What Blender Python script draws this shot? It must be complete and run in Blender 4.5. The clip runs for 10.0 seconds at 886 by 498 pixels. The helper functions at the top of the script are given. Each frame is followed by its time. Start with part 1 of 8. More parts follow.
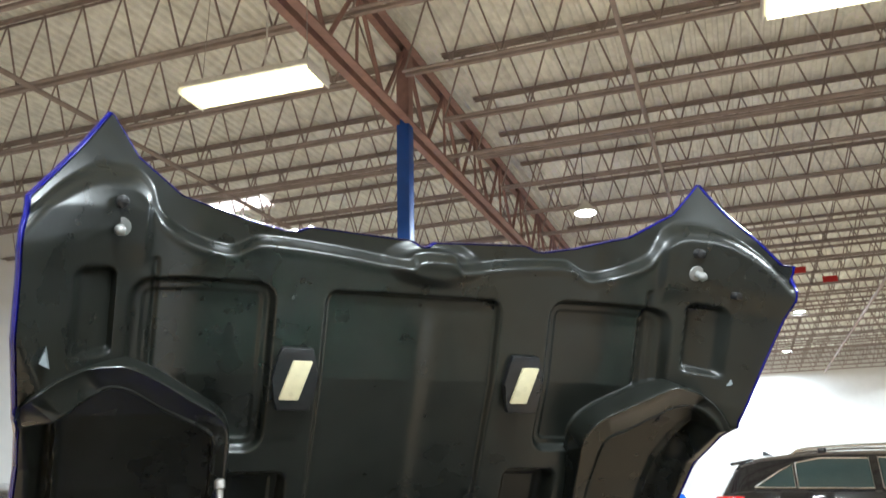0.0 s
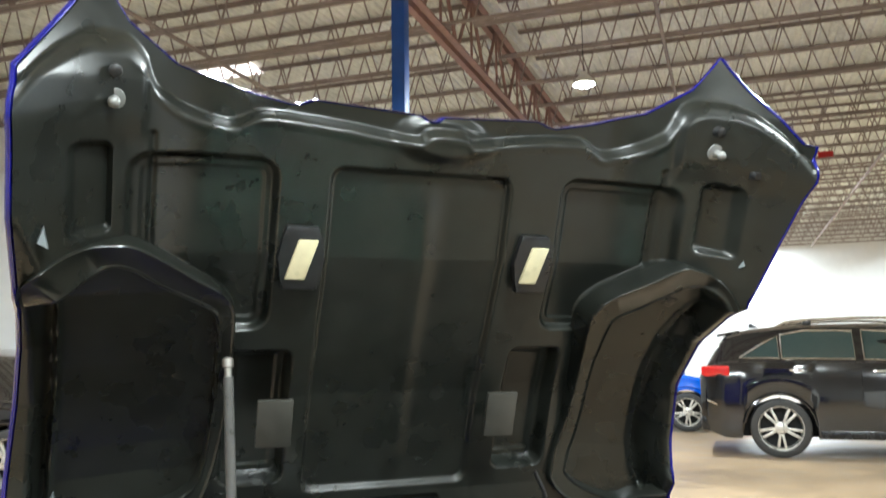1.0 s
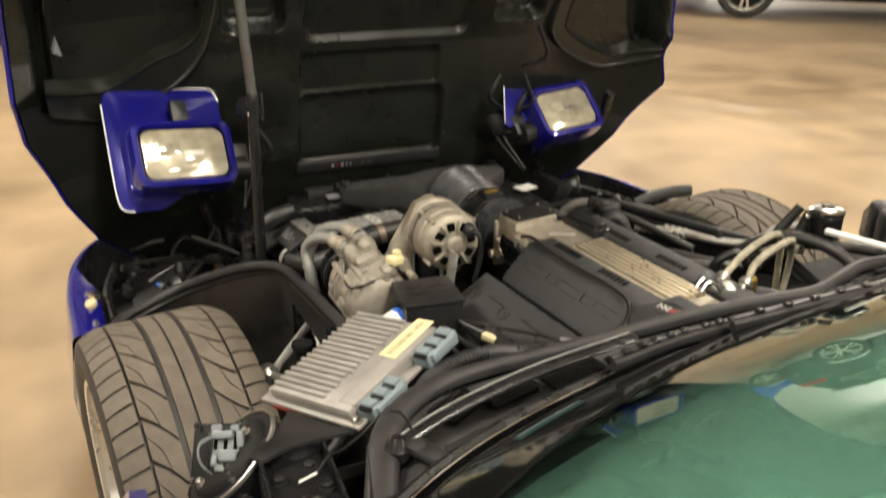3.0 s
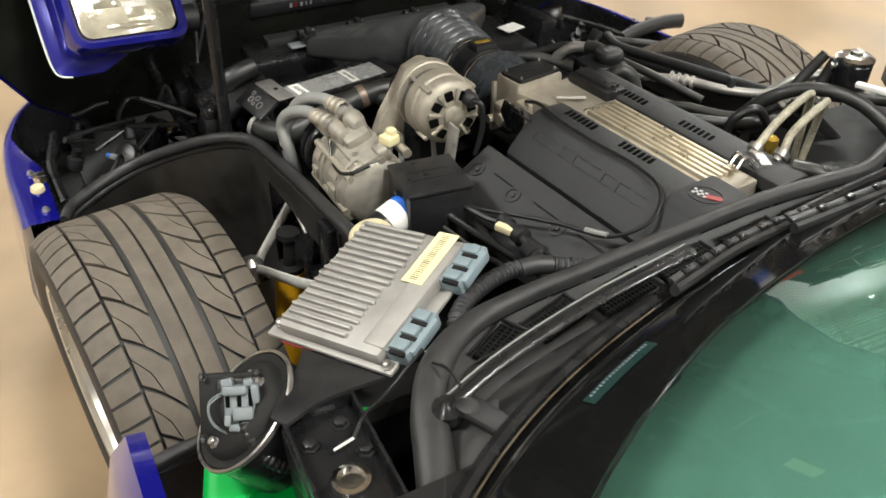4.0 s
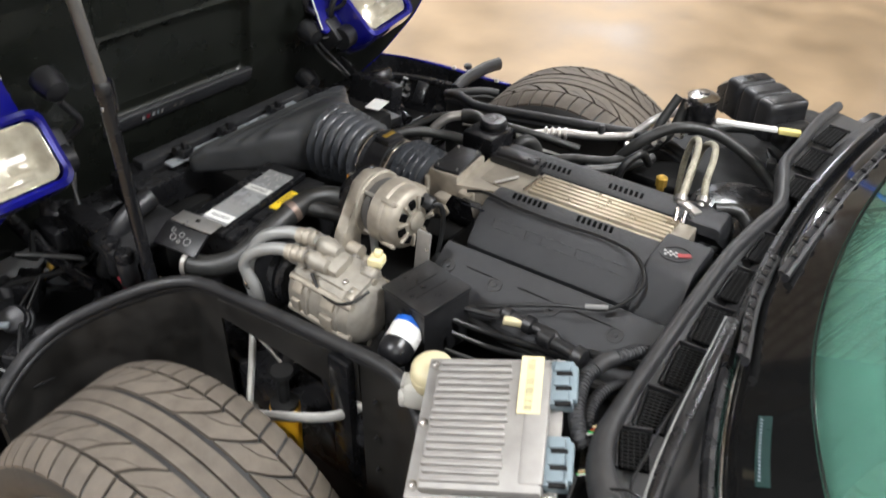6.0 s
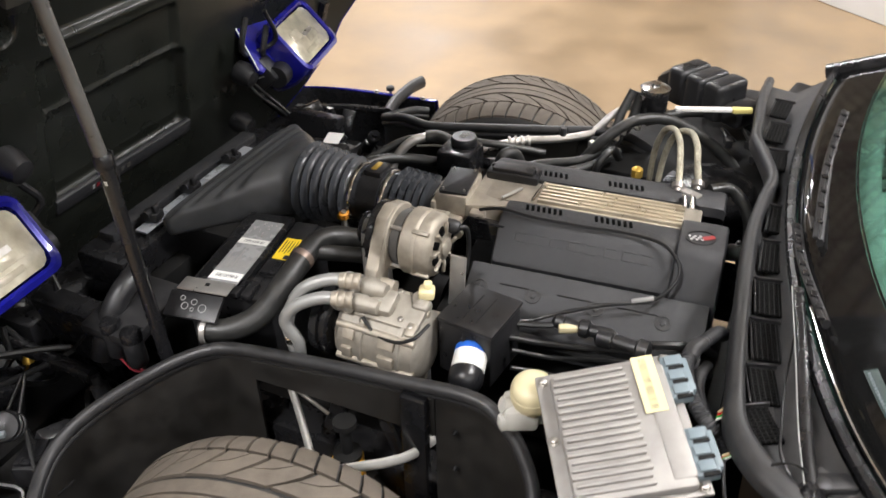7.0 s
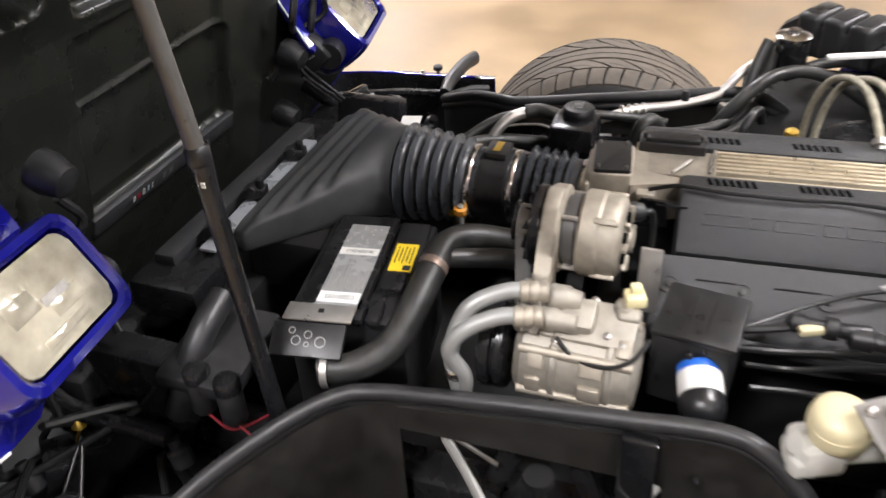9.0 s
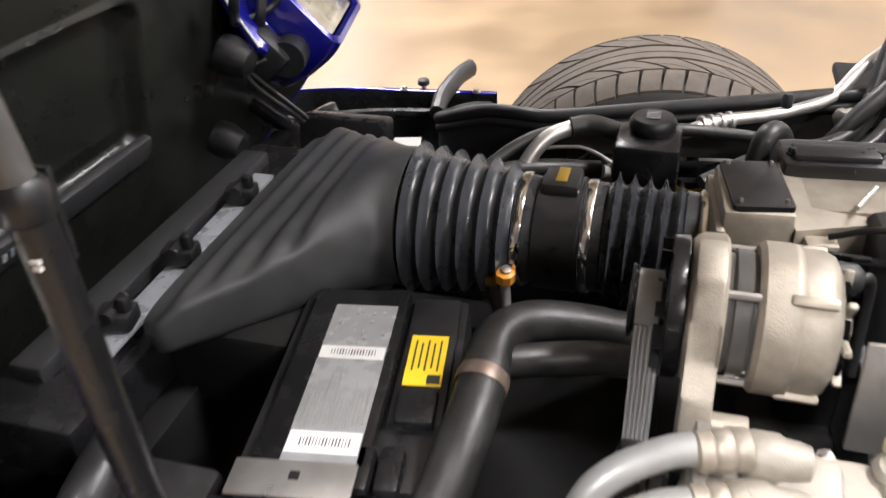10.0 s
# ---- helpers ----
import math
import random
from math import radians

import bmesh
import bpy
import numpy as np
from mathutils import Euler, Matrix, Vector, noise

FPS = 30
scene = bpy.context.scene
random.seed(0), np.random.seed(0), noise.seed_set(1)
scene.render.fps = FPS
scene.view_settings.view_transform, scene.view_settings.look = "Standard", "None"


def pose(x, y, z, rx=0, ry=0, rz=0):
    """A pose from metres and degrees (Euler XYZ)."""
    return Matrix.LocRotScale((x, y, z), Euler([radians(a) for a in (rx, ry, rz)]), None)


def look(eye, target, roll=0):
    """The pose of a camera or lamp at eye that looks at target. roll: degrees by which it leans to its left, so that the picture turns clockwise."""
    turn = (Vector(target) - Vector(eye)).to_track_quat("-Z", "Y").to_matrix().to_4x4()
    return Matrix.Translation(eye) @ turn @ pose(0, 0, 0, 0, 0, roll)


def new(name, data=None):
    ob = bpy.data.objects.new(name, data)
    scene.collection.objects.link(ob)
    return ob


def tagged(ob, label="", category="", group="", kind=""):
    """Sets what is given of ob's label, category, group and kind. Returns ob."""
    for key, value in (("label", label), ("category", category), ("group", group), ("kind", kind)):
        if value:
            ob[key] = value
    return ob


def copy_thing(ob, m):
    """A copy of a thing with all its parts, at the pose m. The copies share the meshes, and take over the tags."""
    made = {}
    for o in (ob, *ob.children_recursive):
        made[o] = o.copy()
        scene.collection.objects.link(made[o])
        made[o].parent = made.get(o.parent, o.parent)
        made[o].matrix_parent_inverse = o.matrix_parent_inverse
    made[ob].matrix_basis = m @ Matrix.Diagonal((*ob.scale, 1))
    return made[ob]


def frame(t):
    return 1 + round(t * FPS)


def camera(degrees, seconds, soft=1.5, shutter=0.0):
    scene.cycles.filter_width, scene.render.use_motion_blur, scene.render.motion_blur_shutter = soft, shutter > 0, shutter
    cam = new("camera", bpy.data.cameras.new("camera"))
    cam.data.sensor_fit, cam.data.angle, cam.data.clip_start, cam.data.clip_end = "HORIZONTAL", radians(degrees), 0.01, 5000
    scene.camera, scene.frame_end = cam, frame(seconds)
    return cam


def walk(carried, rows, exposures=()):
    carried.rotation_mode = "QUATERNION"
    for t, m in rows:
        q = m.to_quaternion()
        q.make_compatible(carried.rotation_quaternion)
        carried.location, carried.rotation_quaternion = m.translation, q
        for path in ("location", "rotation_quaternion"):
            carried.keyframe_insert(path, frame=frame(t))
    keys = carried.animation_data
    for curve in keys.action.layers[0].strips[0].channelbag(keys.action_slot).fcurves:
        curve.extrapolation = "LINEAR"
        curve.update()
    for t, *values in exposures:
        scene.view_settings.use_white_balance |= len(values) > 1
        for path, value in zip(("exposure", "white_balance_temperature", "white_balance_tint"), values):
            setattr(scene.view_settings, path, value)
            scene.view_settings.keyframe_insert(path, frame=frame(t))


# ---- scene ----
cam = camera(56.75, 10.0, shutter=0.4)
# seconds, x, y, z, yaw, pitch, roll
ROWS = [
    (0.0, -0.666, 0.003, 1.327, -20.61, 16.27, -1.26),
    (0.5, -0.663, 0.040, 1.347, -20.71, 12.34, -1.03),
    (1.0, -0.684, 0.081, 1.359, -21.05, 7.30, -0.85),
    (1.5, -0.721, 0.109, 1.367, -21.73, 0.96, -0.90),
    (2.0, -0.771, 0.126, 1.367, -22.86, -6.68, -0.78),
    (2.5, -0.803, 0.132, 1.358, -23.62, -14.58, -0.31),
    (3.0, -0.804, 0.172, 1.345, -24.31, -23.06, 0.55),
    (3.2, -0.805, 0.209, 1.347, -24.90, -26.83, 0.91),
    (4.3, -0.815, 0.452, 1.397, -31.08, -38.88, 0.01),
    (4.5, -0.833, 0.482, 1.407, -32.96, -40.39, -0.24),
    (5.0, -0.931, 0.552, 1.465, -40.62, -41.70, -0.55),
    (5.5, -1.044, 0.606, 1.514, -47.16, -38.99, 0.54),
    (6.0, -1.101, 0.697, 1.552, -51.64, -36.01, 1.02),
    (6.2, -1.111, 0.761, 1.559, -53.97, -35.07, 0.68),
    (7.3, -1.356, 1.023, 1.581, -68.18, -35.25, -0.90),
    (7.5, -1.418, 1.049, 1.598, -70.05, -35.18, -0.72),
    (8.0, -1.462, 1.099, 1.586, -70.93, -35.27, -1.30),
    (8.5, -1.349, 1.206, 1.509, -69.06, -35.17, -2.97),
    (9.0, -1.144, 1.376, 1.390, -68.17, -35.12, -3.26),
    (9.5, -0.931, 1.532, 1.229, -68.96, -33.03, -3.89),
    (10.0, -0.759, 1.622, 1.149, -72.36, -32.64, -2.67),
]


def eye_pose(x, y, z, yaw, pitch, roll):
    """Yaw to the left from +y, pitch up, roll as look() takes it."""
    way = Vector((-math.sin(radians(yaw)) * math.cos(radians(pitch)), math.cos(radians(yaw)) * math.cos(radians(pitch)), math.sin(radians(pitch))))
    eye = Vector((x, y, z))
    return look(eye, eye + way, roll)


EXPOSURES = [(0.0, 0.58, 5250, 2), (1.0, 0.64, 5400, 0), (1.5, 0.45, 5800, 2), (2.0, 0.32, 6500, 3), (3.0, -0.05, 6800, 8), (4.5, 0.05, 5650, 5),
             (5.5, 0.1, 5600, 8), (7.5, 0.1, 5900, 13), (8.5, 0.2, 5800, 14), (10.0, 0.42, 5850, 15)]
walk(cam, [(t, eye_pose(*row)) for t, *row in ROWS], EXPOSURES)
# ---- end of path

# ---- light ----
HALL_TURN = -40.2
G = Vector((math.sin(radians(40.2)), math.cos(radians(40.2)), 0))
J = Vector((math.cos(radians(40.2)), -math.sin(radians(40.2)), 0))


def hall(g, j, z=0.0):
    """A place in the hall: metres along the girders, along the joists, up."""
    return G * g + J * j + Vector((0, 0, z))


world = bpy.data.worlds.new("hall_air")
world.use_nodes = True
world.node_tree.nodes["Background"].inputs[0].default_value = (0.75, 0.78, 0.85, 1)
world.node_tree.nodes["Background"].inputs[1].default_value = 0.05
scene.world = world


# ---- materials ----
def mat(name, color, rough=0.5, metal=0.0, vary=0.12, scale=30.0, bump=0.0, bscale=200.0, spec=0.5, coat=0.0, dust=0.0, rvary=0.1, emit=0.0):
    """A surface with mottling at two scales, uneven gloss, fine relief and, if wanted, dust."""
    m = bpy.data.materials.new(name)
    m.use_nodes = True
    nt = m.node_tree
    b = nt.nodes["Principled BSDF"]
    n = nt.nodes.new
    link = nt.links.new
    tc = n("ShaderNodeTexCoord")
    info = n("ShaderNodeObjectInfo")
    shift = n("ShaderNodeVectorMath")
    shift.operation = "MULTIPLY_ADD"
    comb = n("ShaderNodeCombineXYZ")
    link(info.outputs["Random"], comb.inputs[0])
    link(info.outputs["Random"], comb.inputs[2])
    shift.inputs[1].default_value = (7.0, 7.0, 7.0)
    link(comb.outputs[0], shift.inputs[0])
    link(tc.outputs["Object"], shift.inputs[2])
    big = n("ShaderNodeTexNoise")
    big.inputs["Scale"].default_value, big.inputs["Detail"].default_value = scale * 0.2, 4
    fine = n("ShaderNodeTexNoise")
    fine.inputs["Scale"].default_value, fine.inputs["Detail"].default_value = scale, 6
    for t in (big, fine):
        link(shift.outputs[0], t.inputs["Vector"])
    both = n("ShaderNodeMath")
    both.operation = "ADD"
    link(big.outputs["Fac"], both.inputs[0])
    link(fine.outputs["Fac"], both.inputs[1])
    ramp = n("ShaderNodeMapRange")
    ramp.inputs["From Min"].default_value, ramp.inputs["From Max"].default_value = 0.7, 1.3
    ramp.inputs["To Min"].default_value, ramp.inputs["To Max"].default_value = 1 - vary, 1 + vary
    link(both.outputs[0], ramp.inputs["Value"])
    mul = n("ShaderNodeMix")
    mul.data_type, mul.blend_type = "RGBA", "MULTIPLY"
    mul.inputs["Factor"].default_value = 1
    mul.inputs["A"].default_value = (*color, 1)
    link(ramp.outputs[0], mul.inputs["B"])
    out = mul.outputs["Result"]
    if dust:
        geo = n("ShaderNodeNewGeometry")
        sep = n("ShaderNodeSeparateXYZ")
        link(geo.outputs["Normal"], sep.inputs[0])
        up = n("ShaderNodeMath")
        up.operation = "MULTIPLY"
        link(sep.outputs["Z"], up.inputs[0])
        link(fine.outputs["Fac"], up.inputs[1])
        amount = n("ShaderNodeMapRange")
        amount.inputs["From Min"].default_value, amount.inputs["From Max"].default_value = 0.25, 0.75
        amount.inputs["To Max"].default_value = dust
        link(up.outputs[0], amount.inputs["Value"])
        dmix = n("ShaderNodeMix")
        dmix.data_type = "RGBA"
        dmix.inputs["B"].default_value = (0.26, 0.23, 0.19, 1)
        link(amount.outputs[0], dmix.inputs["Factor"])
        link(out, dmix.inputs["A"])
        out = dmix.outputs["Result"]
    link(out, b.inputs["Base Color"])
    gloss = n("ShaderNodeMapRange")
    gloss.inputs["From Min"].default_value, gloss.inputs["From Max"].default_value = 0.7, 1.3
    gloss.inputs["To Min"].default_value, gloss.inputs["To Max"].default_value = max(rough - rvary, 0.02), min(rough + rvary, 1)
    link(both.outputs[0], gloss.inputs["Value"])
    link(gloss.outputs[0], b.inputs["Roughness"])
    b.inputs["Metallic"].default_value = metal
    b.inputs["Specular IOR Level"].default_value = spec
    b.inputs["Coat Weight"].default_value = coat
    b.inputs["Coat Roughness"].default_value = 0.04
    if emit:
        b.inputs["Emission Color"].default_value = (*color, 1)
        b.inputs["Emission Strength"].default_value = emit
    if bump:
        grain = n("ShaderNodeTexNoise")
        grain.inputs["Scale"].default_value, grain.inputs["Detail"].default_value = bscale, 3
        link(tc.outputs["Object"], grain.inputs["Vector"])
        bm = n("ShaderNodeBump")
        bm.inputs["Strength"].default_value, bm.inputs["Distance"].default_value = bump, 0.002
        link(grain.outputs["Fac"], bm.inputs["Height"])
        link(bm.outputs[0], b.inputs["Normal"])
    return m


def lamp_mat(name, color, strength):
    m = bpy.data.materials.new(name)
    m.use_nodes = True
    b = m.node_tree.nodes["Principled BSDF"]
    b.inputs["Base Color"].default_value = (*color, 1)
    b.inputs["Emission Color"].default_value = (*color, 1)
    b.inputs["Emission Strength"].default_value = strength
    return m


def glass_mat(name, color, rough=0.0, ior=1.45, alpha=1.0):
    m = bpy.data.materials.new(name)
    m.use_nodes = True
    b = m.node_tree.nodes["Principled BSDF"]
    b.inputs["Base Color"].default_value = (*color, 1)
    b.inputs["Roughness"].default_value = rough
    b.inputs["Transmission Weight"].default_value = 1
    b.inputs["IOR"].default_value = ior
    return m


def floor_mat():
    m = mat("sealed_concrete", (0.298, 0.213, 0.125), 0.44, vary=0.30, scale=3.0, rvary=0.13, bump=0.05, bscale=40, spec=0.5)
    return m


M = dict(
    black=mat("black_plastic", (0.014, 0.014, 0.015), 0.36, vary=0.3, scale=60, bump=0.15, bscale=900, dust=0.025),
    satin=mat("satin_black_paint", (0.0095, 0.0095, 0.0105), 0.26, vary=0.25, scale=40, bump=0.06, bscale=300, dust=0.015),
    hoodin=mat("hood_inner_black", (0.0125, 0.0138, 0.0112), 0.30, vary=0.25, scale=14, bump=0.12, bscale=60, rvary=0.07),
    matte=mat("matte_black", (0.006, 0.006, 0.006), 0.65, vary=0.3, scale=40, bump=0.2, bscale=400, dust=0.015, spec=0.3),
    rubber=mat("black_rubber", (0.021, 0.021, 0.022), 0.46, vary=0.25, scale=50, bump=0.15, bscale=500, dust=0.05),
    tyre=mat("worn_tyre_rubber", (0.115, 0.096, 0.076), 0.75, vary=0.22, scale=40, bump=0.25, bscale=350, dust=0.1),
    liner=mat("dusty_liner_plastic", (0.0195, 0.0182, 0.0165), 0.48, vary=0.5, scale=22, bump=0.1, dust=0.06),
    tyreside=mat("tyre_sidewall", (0.030, 0.029, 0.028), 0.6, vary=0.25, scale=30, bump=0.15, bscale=250),
    blue=mat("blue_car_paint", (0.008, 0.008, 0.22), 0.22, metal=0.25, vary=0.06, scale=80, coat=1.0, rvary=0.03),
    alu=mat("cast_aluminium", (0.40, 0.36, 0.295), 0.50, metal=0.5, vary=0.2, scale=70, bump=0.25, bscale=700, dust=0.12),
    alu2=mat("bare_aluminium", (0.55, 0.53, 0.50), 0.36, metal=0.8, vary=0.12, scale=60, bump=0.15, bscale=500),
    armcast=mat("bright_cast_arm", (0.52, 0.51, 0.48), 0.38, metal=0.35, vary=0.12, scale=60),
    pcm=mat("die_cast_case", (0.34, 0.325, 0.305), 0.55, metal=0.45, vary=0.16, scale=40, bump=0.2, bscale=800),
    chrome=mat("bright_metal", (0.75, 0.74, 0.72), 0.15, metal=1.0, vary=0.05, scale=60),
    steel=mat("plated_steel", (0.45, 0.43, 0.40), 0.35, metal=0.9, vary=0.2, scale=80),
    gold=mat("brushed_ribs", (0.62, 0.55, 0.42), 0.35, metal=0.75, vary=0.1, scale=80, bump=0.1),
    wheel=mat("wheel_silver", (0.62, 0.60, 0.55), 0.32, metal=0.65, vary=0.08, scale=30, coat=0.3),
    white=mat("white_label", (0.74, 0.73, 0.70), 0.45, vary=0.05, scale=60),
    cream=mat("cream_label", (0.74, 0.66, 0.38), 0.45, vary=0.06, scale=60),
    yellow=mat("yellow_label", (0.80, 0.58, 0.02), 0.4, vary=0.06, scale=60),
    greylab=mat("grey_label", (0.27, 0.27, 0.27), 0.25, vary=0.12, scale=60),
    ink=mat("label_ink", (0.03, 0.03, 0.03), 0.5, vary=0.05),
    braid=mat("braided_hose_cover", (0.31, 0.285, 0.215), 0.5, metal=0.2, vary=0.45, scale=220, bump=0.6, bscale=700),
    alupale=mat("pale_cast_aluminium", (0.33, 0.305, 0.26), 0.5, metal=0.45, vary=0.2, scale=70, bump=0.25, bscale=700, dust=0.12),
    flagred=mat("faded_red_print", (0.26, 0.03, 0.03), 0.5, vary=0.1),
    flagwhite=mat("faded_white_print", (0.42, 0.42, 0.41), 0.5, vary=0.1),
    labelbar=mat("faded_label_ink", (0.14, 0.12, 0.08), 0.5, vary=0.05),
    red=mat("red_plastic", (0.50, 0.015, 0.012), 0.4, vary=0.08),
    green=mat("green_plastic", (0.012, 0.42, 0.06), 0.4, vary=0.1, scale=30),
    bluecap=mat("blue_band", (0.02, 0.12, 0.55), 0.4),
    teal=mat("grey_blue_connector", (0.19, 0.235, 0.26), 0.45, vary=0.12, scale=60),
    resin=mat("yellowed_plastic", (0.64, 0.57, 0.36), 0.4, vary=0.08),
    brass=mat("brass_fitting", (0.55, 0.36, 0.06), 0.35, metal=0.7),
    orange=mat("yellow_shock", (0.75, 0.40, 0.01), 0.4),
    wire=mat("wire_black", (0.010, 0.010, 0.010), 0.38, vary=0.1),
    floor=floor_mat(),
    wall=mat("white_wall", (0.72, 0.72, 0.71), 0.75, vary=0.04, scale=3, bump=0.1, bscale=60),
    deck=mat("galvanised_deck", (0.88, 0.90, 0.85), 0.55, metal=0.0, vary=0.18, scale=6, bump=0.05),
    joist=mat("grey_brown_steel", (0.30, 0.25, 0.232), 0.6, vary=0.25, scale=8),
    girder=mat("red_oxide_steel", (0.29, 0.175, 0.155), 0.6, vary=0.25, scale=8),
    bluesteel=mat("blue_column_paint", (0.02, 0.09, 0.42), 0.45, vary=0.15, scale=6),
    fixture=mat("white_enamel", (0.75, 0.74, 0.7), 0.4),
    tube=lamp_mat("lamp_tube", (1.0, 0.86, 0.46), 2.4),
    led=lamp_mat("lamp_led", (1.0, 0.96, 0.88), 20.0),
    suvpaint=mat("black_car_paint", (0.006, 0.006, 0.007), 0.12, vary=0.1, coat=1.0, rvary=0.02),
    glassdark=mat("tinted_glass", (0.03, 0.045, 0.042), 0.04, vary=0.05, spec=0.8, rvary=0.01),
    tail=mat("red_lamp_lens", (0.55, 0.01, 0.01), 0.1, coat=1.0),
    lens=mat("headlamp_lens", (0.47, 0.43, 0.33), 0.14, metal=0.25, vary=0.4, scale=26, coat=1.0, bump=0.4, bscale=120),
    glass=glass_mat("windscreen_glass", (0.32, 0.55, 0.46)),
    frit=mat("black_frit", (0.006, 0.006, 0.006), 0.06, vary=0.1, spec=0.6, rvary=0.01),
    dash=mat("dashboard_vinyl", (0.03, 0.036, 0.033), 0.7, vary=0.2, bump=0.2),
    bluecar=mat("bright_blue_paint", (0.01, 0.10, 0.62), 0.2, coat=1.0, rvary=0.02),
    slot=mat("slot_black", (0.003, 0.003, 0.003), 0.9, vary=0.1, spec=0.05),
    strutgrey=mat("strut_grey", (0.085, 0.082, 0.078), 0.35, vary=0.15, scale=60),
    padgrey=mat("pad_grey", (0.07, 0.068, 0.062), 0.4, vary=0.15, scale=40),
    darkred=mat("dark_red_wire", (0.16, 0.012, 0.02), 0.5),
    lid=mat("lid_plastic", (0.0459, 0.0473, 0.0486), 0.40, vary=0.2, scale=50, bump=0.12, bscale=800, dust=0.03),
    plug=mat("grey_plug", (0.17, 0.19, 0.20), 0.45, vary=0.12, scale=60),
    # glare on the dark belt is put into this pale base colour
    belt=mat("shiny_belt", (0.50, 0.50, 0.49), 0.32, vary=0.1, spec=0.9, coat=0.6, rvary=0.04),
    # less metallic and paler: the ceiling's reflection is put into the colour
    stripmetal=mat("dull_strip_metal", (0.42, 0.44, 0.47), 0.32, metal=0.4, vary=0.15, scale=40),
    hose=mat("hose_rubber", (0.018, 0.018, 0.017), 0.42, vary=0.35, scale=60, bump=0.2, dust=0.06),
    duct=mat("duct_rubber", (0.0360, 0.0384, 0.0432), 0.30, vary=0.25, scale=50, bump=0.1, dust=0.03),
    cover=mat("grained_cover", (0.0225, 0.023, 0.025), 0.46, vary=0.15, scale=60, bump=0.35, bscale=1500, dust=0.03),
    bracket=mat("dull_black_steel", (0.035, 0.034, 0.035), 0.38, metal=0.5, vary=0.4, scale=30, bump=0.1, dust=0.03),
    cowl=mat("faded_cowl_plastic", (0.032, 0.032, 0.033), 0.48, vary=0.3, scale=25, bump=0.2, bscale=600, dust=0.08),
    greyhose=mat("grey_line", (0.30, 0.30, 0.29), 0.45, metal=0.3, vary=0.1),
)


# ---- mesh helpers ----
def part(name, bm, material, parent=None, label="", angle=38.0):
    me = bpy.data.meshes.new(name)
    bm.normal_update()
    bm.to_mesh(me)
    bm.free()
    for p in me.polygons:
        p.use_smooth = True
    me.set_sharp_from_angle(angle=radians(angle))
    me.materials.append(material)
    ob = new(name, me)
    ob.parent = parent
    if label:
        tagged(ob, label)
    return ob


def thing(name, label, category, group="", kind="", place=(0, 0, 0)):
    ob = new(name)
    ob.location = place
    ob.empty_display_size = 0.05
    return tagged(ob, label, category, group, kind)


def box(bm, c, s, m=None, bevel=0.0, seg=2):
    """A box of size s round c, turned by m (a 3 x 3), with its edges rounded."""
    turn = m.to_4x4() if m else Matrix.Identity(4)
    got = bmesh.ops.create_cube(bm, size=1.0, matrix=Matrix.Translation(c) @ turn @ Matrix.Diagonal((*s, 1)))
    if bevel:
        vs = set(got["verts"])
        es = [e for e in bm.edges if e.verts[0] in vs and e.verts[1] in vs]
        bmesh.ops.bevel(bm, geom=es, offset=min(bevel, 0.45 * min(s)), segments=seg, affect="EDGES", profile=0.5)
    return bm


def basis(ex, ey):
    """A turn whose x axis is ex and whose y axis lies near ey."""
    x = Vector(ex).normalized()
    y = Vector(ey)
    y = (y - x * y.dot(x)).normalized()
    return Matrix((x, y, x.cross(y))).transposed()


def rings(bm, loops, closed=True, cap=True):
    """Skins one loop of points to the next."""
    rows = [[bm.verts.new(p) for p in loop] for loop in loops]
    n = len(rows[0])
    for a, b in zip(rows, rows[1:]):
        for i in range(n if closed else n - 1):
            k = (i + 1) % n
            bm.faces.new((a[i], a[k], b[k], b[i]))
    if cap and closed:
        bm.faces.new(list(reversed(rows[0])))
        bm.faces.new(rows[-1])
    return bm


def frame_of(way):
    z = Vector(way).normalized()
    x = z.cross(Vector((0, 0, 1)) if abs(z.z) < 0.95 else Vector((1, 0, 0))).normalized()
    return x, z.cross(x), z


def lathe(bm, p0, way, profile, seg=24, cap=True):
    """Turns a profile of (radius, distance along way) round an axis."""
    x, y, z = frame_of(way)
    p0 = Vector(p0)
    loops = [[p0 + z * h + (x * math.cos(a) + y * math.sin(a)) * max(r, 1e-4) for a in (2 * math.pi * i / seg for i in range(seg))] for r, h in profile]
    return rings(bm, loops, cap=cap)


def rod(bm, a, b, r, seg=12, r1=None):
    a, b = Vector(a), Vector(b)
    return lathe(bm, a, b - a, [(r, 0), (r if r1 is None else r1, (b - a).length)], seg)


def smooth_path(pts, steps=6):
    pts = [Vector(p) for p in pts]
    if len(pts) < 3:
        return pts
    ext = [2 * pts[0] - pts[1], *pts, 2 * pts[-1] - pts[-2]]
    out = []
    for i in range(1, len(ext) - 2):
        a, b, c, d = ext[i - 1 : i + 3]
        for k in range(steps):
            t = k / steps
            out.append(0.5 * (2 * b + (c - a) * t + (2 * a - 5 * b + 4 * c - d) * t * t + (3 * b - a - 3 * c + d) * t**3))
    return out + [pts[-1]]


